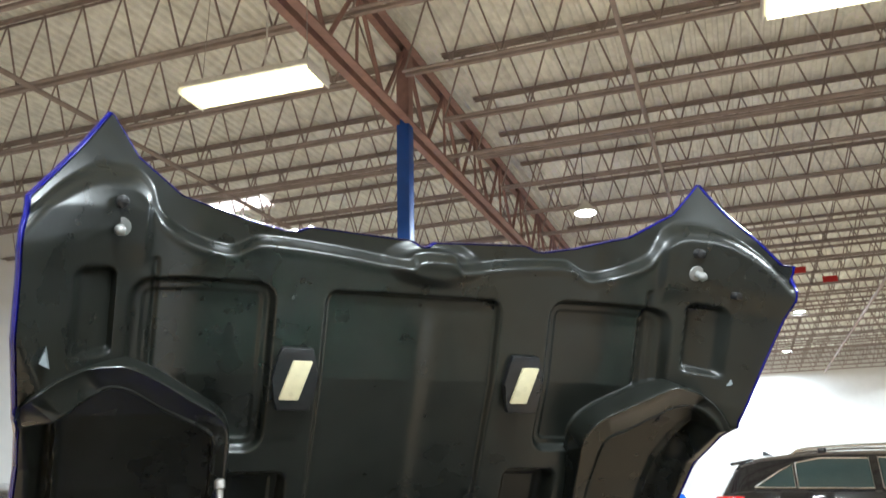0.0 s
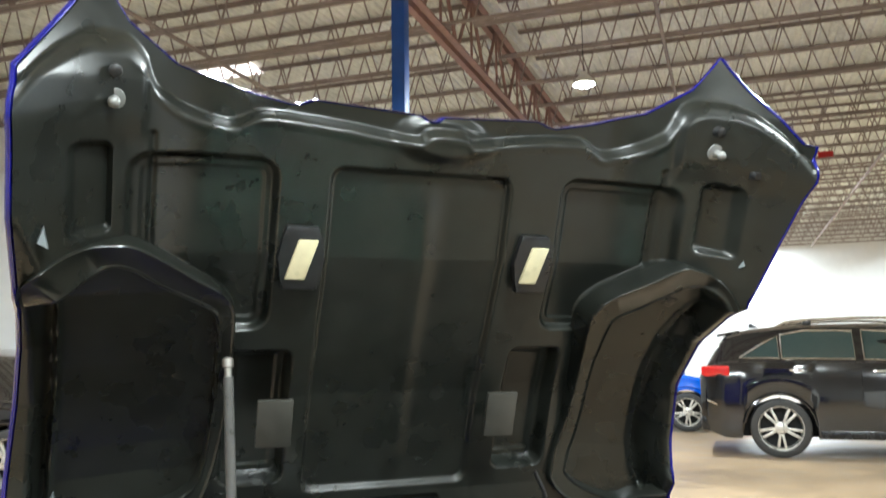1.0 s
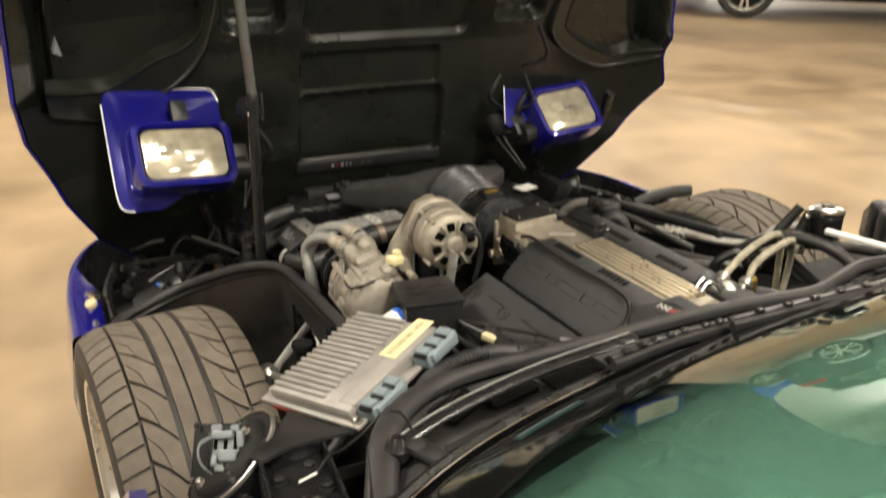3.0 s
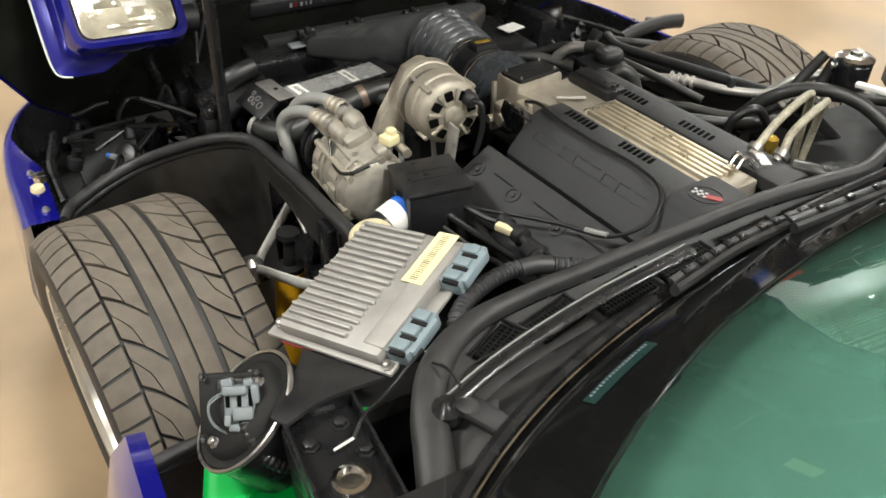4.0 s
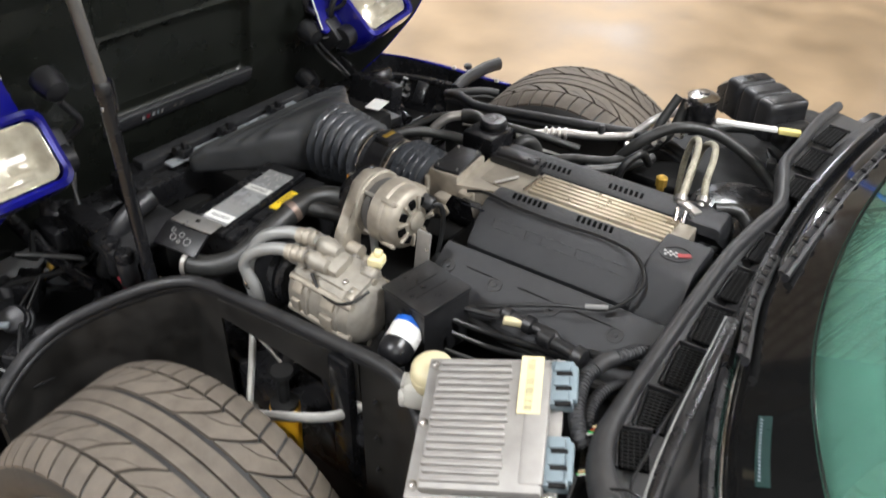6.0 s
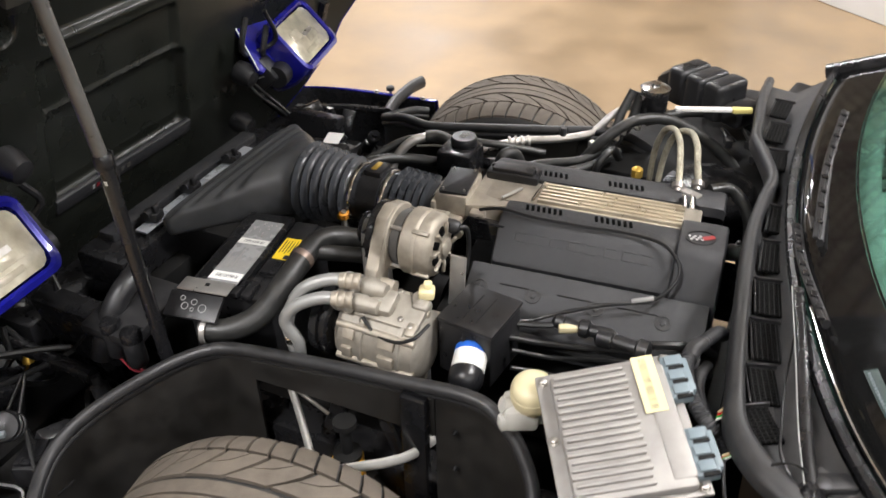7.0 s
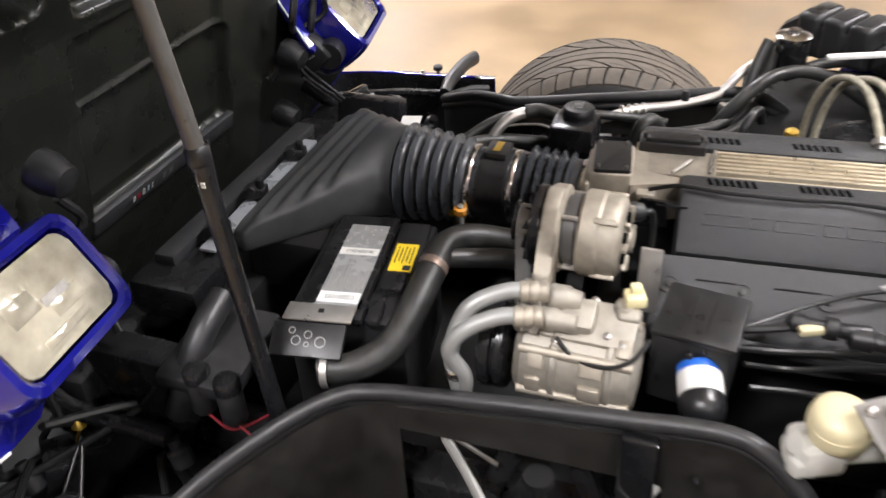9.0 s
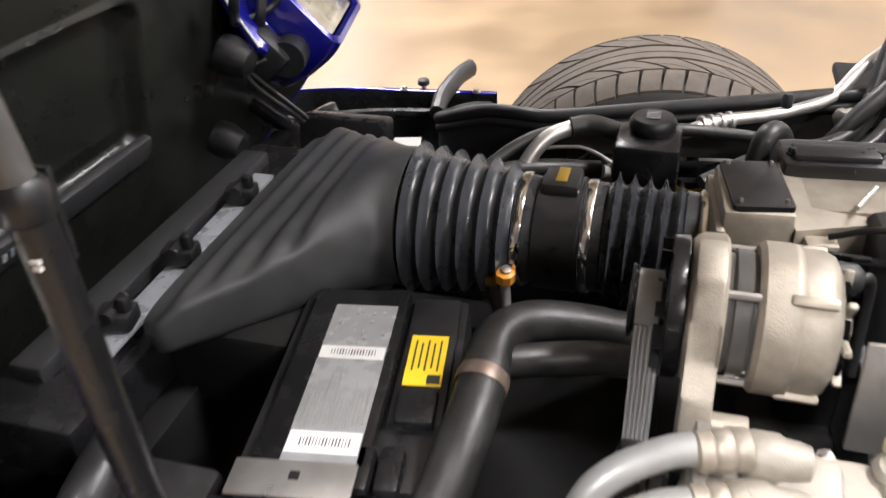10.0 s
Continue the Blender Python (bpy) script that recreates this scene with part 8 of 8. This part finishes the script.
def seal_lip(bm):
    """A soft lip that stands along the path and broadens to a flat tongue at its end."""
    path = smooth_path(CS, 6)
    loops = []
    for i, p in enumerate(path):
        d = path[min(i + 1, len(path) - 1)] - path[max(i - 1, 0)]
        d.z = 0
        out = Vector((0, 0, 1)).cross(d).normalized()
        if out.y < 0 and p.x > -0.5:
            out = -out
        out = out if out.dot(Vector((-0.5, 0.8, 0))) > 0 else -out
        t = ease(-0.36, -0.575, p.x)
        wide, high = 0.011 + 0.007 * t, 0.013 - 0.004 * t
        prof = [(-1.0, -0.2), (-0.9, 0.45), (-0.45, 0.9), (0.1, 1.0), (0.7, 0.7), (1.0, 0.0), (1.05, -1.6), (0.8, -1.7), (0.6, -0.5), (-0.5, -0.5)]
        loops.append([p + out * wide * a_ + Vector((0, 0, high * b_)) for a_, b_ in prof])
    rings(bm, loops)
    bmesh.ops.recalc_face_normals(bm, faces=bm.faces[:])
sub("seal", M["rubber"], cowl, seal_lip, "thick black rubber cowl seal with a broad end", 60)
def cowl_sheet(bm):
    path = smooth_path(CS, 3)
    a = [p + Vector((0, -0.005, -0.012)) for p in path]
    b = []
    for p in path:
        s = max(min(p.x / 0.66, 1), -1)
        q = glass_at(s, -0.02, -0.006)
        b.append(q if q.y < p.y - 0.02 else Vector((p.x, p.y - 0.03, p.z)))
    mid = [x.lerp(y, 0.5) + Vector((0, 0, -0.028)) for x, y in zip(a, b)]
    rings(bm, [a, mid, b], closed=False, cap=False)
    bmesh.ops.recalc_face_normals(bm, faces=bm.faces[:])
    bmesh.ops.solidify(bm, geom=bm.faces[:], thickness=0.004)
sub("panel", M["cowl"], cowl, cowl_sheet, "faded grey-black cowl panel")
for gx, gy, gl, lean in ((-0.445, 0.920, 0.060, 28), (-0.370, 0.928, 0.070, 14), (-0.270, 0.936, 0.085, 10), (-0.160, 0.945, 0.085, 8), (-0.045, 0.951, 0.085, 4), (0.075, 0.955, 0.085, 2), (0.300, 0.985, 0.075, 0), (0.420, 1.000, 0.085, -2), (0.540, 1.005, 0.085, -4)):
    turn = Matrix.Rotation(radians(lean), 3, "Z")
    q = Vector((gx, gy, 0.772 + 0.012 * ease(-0.1, -0.45, gx)))
    g1 = sub("grille_opening", M["slot"], cowl, lambda bm: box(bm, q, (gl, 0.036, 0.005), turn, 0.002), "dark mesh-covered air opening")
    for k in range(int(gl / 0.006)):
        sub("grille_bar", M["matte"], g1, lambda bm: box(bm, q + turn @ Vector((-gl / 2 + 0.004 + 0.006 * k, 0, 0.0032)), (0.0012, 0.035, 0.0012), turn))
    for k in range(5):
        sub("grille_bar", M["matte"], g1, lambda bm: box(bm, q + turn @ Vector((0, -0.014 + 0.007 * k, 0.0032)), (gl, 0.0012, 0.0012), turn))
    sub("grille_rim", M["black"], g1, lambda bm: (box(bm, q + turn @ Vector((gl / 2 + 0.004, 0, 0.003)), (0.004, 0.044, 0.007), turn, 0.0015), box(bm, q + turn @ Vector((0, 0.021, 0.002)), (gl, 0.003, 0.006), turn, 0.001)))
for s0 in (0.55, 0.05, -0.3, -0.5):
    bolt("screw", cowl, glass_at(s0, -0.10, -0.018), (0, 0.3, 1), 0.005, M["black"])
corner = thing("cowl_corner", "black moulded cowl corner cover", "cover")
def corner_sheet(bm):
    near = [(-0.535, 0.866, 0.776), (-0.556, 0.832, 0.774), (-0.580, 0.790, 0.772), (-0.625, 0.700, 0.775), (-0.685, 0.560, 0.780)]
    far = [(-0.492, 0.850, 0.794), (-0.520, 0.808, 0.798), (-0.552, 0.760, 0.803), (-0.602, 0.668, 0.818), (-0.645, 0.540, 0.836)]
    mid = [Vector(p).lerp(Vector(q), 0.5) + Vector((0, 0, 0.006)) for p, q in zip(near, far)]
    rings(bm, [[Vector(p) + Vector((-0.004, 0, -0.05)) for p in near], near, mid, far], closed=False, cap=False)
    bmesh.ops.recalc_face_normals(bm, faces=bm.faces[:])
    bmesh.ops.solidify(bm, geom=bm.faces[:], thickness=0.004)
sub("cover", M["cowl"], corner, corner_sheet, "faded grey-black plastic corner panel")
sub("clip", M["black"], corner, lambda bm: (box(bm, (-0.520, 0.838, 0.800), (0.030, 0.055, 0.010), Euler((0.1, 0.2, 0.5)).to_matrix(), 0.004), lathe(bm, (-0.530, 0.848, 0.800), (0.1, -0.1, 1), [(0.011, 0), (0.011, 0.008), (0.006, 0.010)], 16)))
sub("cover", M["black"], corner, lambda bm: (box(bm, (0.80, 1.05, 0.662), (0.13, 0.34, 0.03), None, 0.012), box(bm, (0.76, 0.93, 0.70), (0.10, 0.16, 0.04), Euler((0.1, -0.2, -0.3)).to_matrix(), 0.015)))
for arm, blade, base_ in (
    ([(0.40, 0.945, 0.735), (0.25, 0.935, 0.775), (0.10, 0.912, 0.80), (-0.01, 0.90, 0.822)], [(0.43, 0.88, 0.835), (0.20, 0.895, 0.826), (-0.055, 0.892, 0.826)], (0.40, 0.945, 0.725)),
    ([(-0.548, 0.856, 0.803), (-0.47, 0.874, 0.818), (-0.35, 0.892, 0.831), (-0.20, 0.912, 0.832)], [(0.02, 0.925, 0.80), (-0.12, 0.905, 0.815), (-0.262, 0.868, 0.828)], (-0.546, 0.858, 0.790))):
    wip = thing("wiper", "black windscreen wiper with a slotted blade carrier", "wiper", "wipers")
    sub("arm", M["satin"], wip, lambda bm: tube(bm, arm, 0.0088, 10, 6, flat=0.5))
    sub("arm_edge", M["greyhose"], wip, lambda bm: tube(bm, [Vector(p) + Vector((-0.002, 0.0085, 0.003)) for p in arm], 0.0011, 6, 6))
    sub("blade", M["rubber"], wip, lambda bm: tube(bm, blade, 0.006, 8, 6, flat=1.3))
    sub("carrier", M["black"], wip, lambda bm: tube(bm, [Vector(p) + Vector((0, 0.008, 0.007)) for p in blade], 0.005, 8, 6, flat=0.6))
    n_ = 9
    pth = smooth_path(blade, 10)
    for k in range(n_):
        p = pth[int((k + 0.5) / n_ * (len(pth) - 1))]
        sub("carrier_bow", M["satin"], wip, lambda bm: box(bm, p + Vector((0, 0.006, 0.010)), (0.014, 0.010, 0.006), Matrix.Rotation(radians(10), 3, "Z"), 0.002))
    sub("pivot", M["satin"], wip, lambda bm: lathe(bm, base_, (0, 0, 1), [(0.016, 0), (0.016, 0.012), (0.01, 0.018), (0.006, 0.024)], 16))
one("washer_tube", "thin black washer tube along the wiper", "tube", M["wire"], lambda bm: tube(bm, [(-0.53, 0.875, 0.79), (-0.50, 0.895, 0.80), (-0.455, 0.90, 0.805), (-0.40, 0.905, 0.815), (-0.30, 0.905, 0.825)], 0.0018, 6))
one("washer_tube", "thin black washer tube along the wiper", "tube", M["wire"], lambda bm: tube(bm, [(-0.535, 0.905, 0.815), (-0.53, 0.885, 0.822), (-0.525, 0.865, 0.81), (-0.53, 0.845, 0.79)], 0.0018, 6))


# ---- other cars in the hall ----
def parked_car(name, label, paint, m, length, half, body, roof, wheels, windows, wheel_r=0.36, rails=False, tail=None):
    """A car along x with its rear at x = 0, its side at y = 0 and its far side at y = 2 * half.
    body: (x, belt height, narrowing); roof: (x, height, half width); windows: outlines (x, share of the pillar height)."""
    car = thing(name, label, "car", "parked cars")
    def arch(x):
        z = 0.24 + 0.10 * ease(0.35, 0.0, x) + 0.05 * ease(length - 0.3, length, x)
        for xw in wheels:
            d = abs(x - xw)
            if d < wheel_r + 0.06:
                z = max(z, wheel_r + math.sqrt((wheel_r + 0.06) ** 2 - d * d))
        return z
    def belt(x):
        return lerp_at(x, [(p[0], p[1]) for p in body])
    def pinch(x):
        return lerp_at(x, [(p[0], p[2]) for p in body])
    def lower(bm):
        loops = []
        n = 110
        for k in range(n + 1):
            x = length * k / n
            zb, zt, c = arch(x), belt(x), pinch(x)
            h = half - c
            zb = min(zb, zt - 0.12)
            side = [(h * 0.97, zb), (h, zb + (zt - zb) * 0.2), (h * 0.985, zb + (zt - zb) * 0.5), (h * 0.99, zb + (zt - zb) * 0.78), (h * 0.95, zt - 0.02), (h * 0.92, zt)]
            loops.append([(x, half - a, z) for a, z in side] + [(x, half + a, z) for a, z in reversed(side)])
        rings(bm, loops)
        bmesh.ops.recalc_face_normals(bm, faces=bm.faces[:])
    def edge(x):
        zr, hr = lerp_at(x, [(p[0], p[1]) for p in roof]), lerp_at(x, [(p[0], p[2]) for p in roof])
        return Vector((x, half - 0.93 * (half - pinch(x)), belt(x) - 0.02)), Vector((x, half - hr, zr - 0.05))
    def upper(bm):
        loops = []
        x0, x1 = roof[0][0], roof[-1][0]
        for k in range(41):
            x = x0 + (x1 - x0) * k / 40
            a, b = edge(x)
            b.z = max(b.z, a.z)
            c = Vector((x, half - (half - b.y) * 0.82, max(b.z + 0.05, a.z + 0.001)))
            near = [a, a.lerp(b, 0.6) + Vector((0, -0.012, 0)), b, c]
            loops.append([tuple(p) for p in near] + [(p.x, 2 * half - p.y, p.z) for p in reversed(near)])
        rings(bm, loops)
        bmesh.ops.recalc_face_normals(bm, faces=bm.faces[:])
    shell = sub("body", paint, car, lower, "", 28)
    sub("cabin", paint, car, upper, "", 28)
    sub("underbody", M["matte"], car, lambda bm: box(bm, (length / 2, half, 0.42), (length - 0.5, half * 1.35, 0.36)))
    def at(x, f, out=0.0):
        a, b = edge(x)
        return a.lerp(b, f) + Vector((0, -0.012 * (1 - abs(f - 0.6)) - out, 0))
    for outline in windows:
        pts = [at(x, f, 0.008) for x, f in outline]
        pane = sub("window", M["glassdark"], car, lambda bm: rings(bm, [pts, [p + Vector((0, 0.012, 0)) for p in pts]]), "tinted side window")
        sub("trim", M["chrome"], pane, lambda bm: tube(bm, pts + [pts[0]], 0.010, 6, 1), "bright window trim")
    for xw in wheels:
        w_ = sub("wheel", M["tyreside"], car, lambda bm: lathe(bm, (xw, 0.21, wheel_r), (0, -1, 0), [(wheel_r - 0.11, 0), (wheel_r - 0.01, 0.005), (wheel_r, 0.03), (wheel_r, 0.15), (wheel_r - 0.012, 0.185), (wheel_r - 0.06, 0.20), (wheel_r - 0.112, 0.19)], 40, False), "black tyre")
        rr = wheel_r - 0.105
        sub("rim", M["wheel"], w_, lambda bm: lathe(bm, (xw, 0.21, wheel_r), (0, -1, 0), [(rr, 0.03), (rr - 0.02, 0.06), (rr - 0.012, 0.17), (rr, 0.192), (rr + 0.008, 0.194), (rr + 0.008, 0.18)], 40, False), "silver rim")
        for k in range(10):
            a = 2 * math.pi * k / 10 + (0.13 if k % 2 else -0.13)
            d = Vector((math.cos(a), 0, math.sin(a)))
            sub("spoke", M["wheel"], w_, lambda bm: box(bm, Vector((xw, 0.045, wheel_r)) + d * rr * 0.52, (rr * 0.95, 0.03, 0.034), basis(d, (0, 1, 0)), 0.008))
        sub("hub", M["wheel"], w_, lambda bm: lathe(bm, (xw, 0.06, wheel_r), (0, -1, 0), [(0.08, 0), (0.075, 0.03), (0.04, 0.04), (0.001, 0.041)], 20))
        sub("brake_disc", M["matte"], w_, lambda bm: lathe(bm, (xw, 0.14, wheel_r), (0, -1, 0), [(rr, 0), (rr, 0.01), (0.02, 0.011)], 28))
        for dx in (0.0,):
            arc = [(xw + (wheel_r + 0.055) * math.cos(radians(a)), 0.012, wheel_r + (wheel_r + 0.055) * math.sin(radians(a))) for a in range(4, 177, 12)]
            sub("arch_lip", paint, car, lambda bm: tube(bm, arc, 0.018, 8, 2))
    for outline in windows[1:3]:
        x = outline[-1][0]
        sub("door_handle", M["chrome"], car, lambda bm: box(bm, (x + 0.16, 0.012, belt(x) - 0.12), (0.17, 0.03, 0.025), None, 0.008), "bright door handle")
        sub("door_gap", M["matte"], car, lambda bm: tube(bm, [(x - 0.05, 0.065, belt(x) - 0.02), (x - 0.05, 0.012, belt(x) - 0.2), (x - 0.05, 0.018, 0.62), (x - 0.03, 0.02, 0.38)], 0.004, 6, 4))
    sub("sill", M["satin"], car, lambda bm: box(bm, ((wheels[0] + wheels[1]) / 2, 0.035, 0.30), (wheels[1] - wheels[0] - 2 * wheel_r - 0.16, 0.06, 0.10), None, 0.02))
    if tail:
        x, z, sx, sz = tail
        sub("tail_lamp", M["tail"], car, lambda bm: (box(bm, (x + 0.05, 0.090, z), (sx, 0.10, sz), Matrix.Rotation(radians(-10), 3, "Z"), 0.02), box(bm, (0.09, 0.26, z + 0.005), (0.06, 0.36, sz * 0.9), Matrix.Rotation(radians(-14), 3, "Z"), 0.02)), "red tail lamp")
        sub("bumper_trim", M["chrome"], car, lambda bm: tube(bm, [(0.20, 0.03, 0.66), (0.12, 0.05, 0.70), (0.06, 0.12, 0.72), (0.02, 0.3, 0.72)], 0.012, 6, 4))
        sub("rear_bumper", M["satin"], car, lambda bm: box(bm, (0.12, half, 0.42), (0.26, half * 1.86, 0.20), None, 0.05, 3))
    if rails:
        for y in (half - 0.66, half + 0.66):
            rail = sub("roof_rail", M["chrome"], car, lambda bm: tube(bm, [(1.0, y, 1.655), (1.12, y, 1.71), (1.6, y, 1.735), (2.2, y, 1.735), (2.75, y, 1.69), (2.85, y, 1.64)], 0.018, 8, 5), "bright roof rail")
            for x in (1.35, 2.5):
                sub("foot", M["satin"], rail, lambda bm: box(bm, (x, y, 1.69), (0.1, 0.035, 0.07), None, 0.012))
        sub("spoiler", paint, car, lambda bm: box(bm, (0.38, half, 1.575), (0.30, 1.15, 0.035), Matrix.Rotation(radians(-10), 3, "Y"), 0.015))
        sub("antenna", M["black"], car, lambda bm: prism(bm, [(-0.07, 0), (0.07, 0), (-0.03, 0.06), (-0.06, 0.06)], -0.015, 0.015, laid((0.72, half, 1.655), (1, 0, 0), (0, 0, 1))))
    car.matrix_world = m
    return car


def berth(g, j):
    """A car's place: x along the joists, y along the girders."""
    return Matrix.Translation(hall(g, j)) @ Matrix((J, G, Vector((0, 0, 1)))).transposed().to_4x4()


parked_car("parked_suv", "black sport utility vehicle with chrome window line and roof rails", M["suvpaint"], berth(10.93, -0.99), 4.9, 0.97,
    [(0, 1.02, 0.14), (0.06, 1.14, 0.06), (0.25, 1.2, 0.01), (0.5, 1.22, 0), (2.3, 1.19, 0), (3.4, 1.13, 0.0), (3.55, 1.10, 0.0), (4.5, 0.98, 0.04), (4.78, 0.86, 0.1), (4.9, 0.66, 0.22)],
    [(0.10, 1.19, 0.80), (0.32, 1.545, 0.72), (0.6, 1.62, 0.70), (1.2, 1.675, 0.69), (2.2, 1.67, 0.69), (2.6, 1.62, 0.69), (3.15, 1.36, 0.74), (3.5, 1.10, 0.80)],
    (0.95, 3.77),
    [[(0.50, 0.16), (0.98, 0.12), (0.98, 0.82), (0.80, 0.62)], [(1.01, 0.12), (1.86, 0.10), (1.86, 0.90), (1.3, 0.93), (1.01, 0.84)], [(1.96, 0.10), (3.02, 0.12), (2.62, 0.82), (2.4, 0.90), (1.96, 0.92)]],
    0.37, True, (0.17, 1.085, 0.32, 0.14))
parked_car("parked_hatchback", "bright blue hatchback car", M["bluecar"], berth(14.2, -4.55), 4.2, 0.90,
    [(0, 0.86, 0.12), (0.1, 0.98, 0.05), (0.5, 1.02, 0), (2.6, 0.98, 0), (3.2, 0.95, 0), (3.9, 0.80, 0.05), (4.1, 0.70, 0.12), (4.2, 0.55, 0.2)],
    [(0.15, 1.0, 0.74), (0.5, 1.36, 0.66), (1.0, 1.52, 0.64), (2.0, 1.56, 0.64), (2.5, 1.47, 0.65), (3.2, 0.95, 0.74)],
    (0.72, 3.22),
    [[(0.75, 0.14), (1.25, 0.12), (1.25, 0.86), (0.95, 0.74)], [(1.30, 0.12), (2.02, 0.10), (2.02, 0.9), (1.30, 0.88)], [(2.10, 0.10), (2.92, 0.12), (2.55, 0.8), (2.10, 0.9)]],
    0.33)
parked_car("parked_sedan", "black car parked on the concrete floor", M["suvpaint"], berth(6.05, -11.1), 4.6, 0.92,
    [(0, 0.9, 0.14), (0.1, 1.0, 0.05), (0.5, 1.04, 0), (2.6, 1.0, 0), (3.4, 0.96, 0), (4.2, 0.84, 0.05), (4.5, 0.7, 0.12), (4.6, 0.55, 0.2)],
    [(0.35, 1.03, 0.76), (0.8, 1.34, 0.68), (1.3, 1.48, 0.66), (2.2, 1.5, 0.66), (2.7, 1.4, 0.67), (3.5, 0.97, 0.76)],
    (0.85, 3.65),
    [[(0.9, 0.14), (1.35, 0.12), (1.35, 0.86), (1.2, 0.76)], [(1.40, 0.12), (2.2, 0.10), (2.2, 0.9), (1.40, 0.88)], [(2.28, 0.10), (3.15, 0.12), (2.7, 0.8), (2.28, 0.9)]],
    0.34)
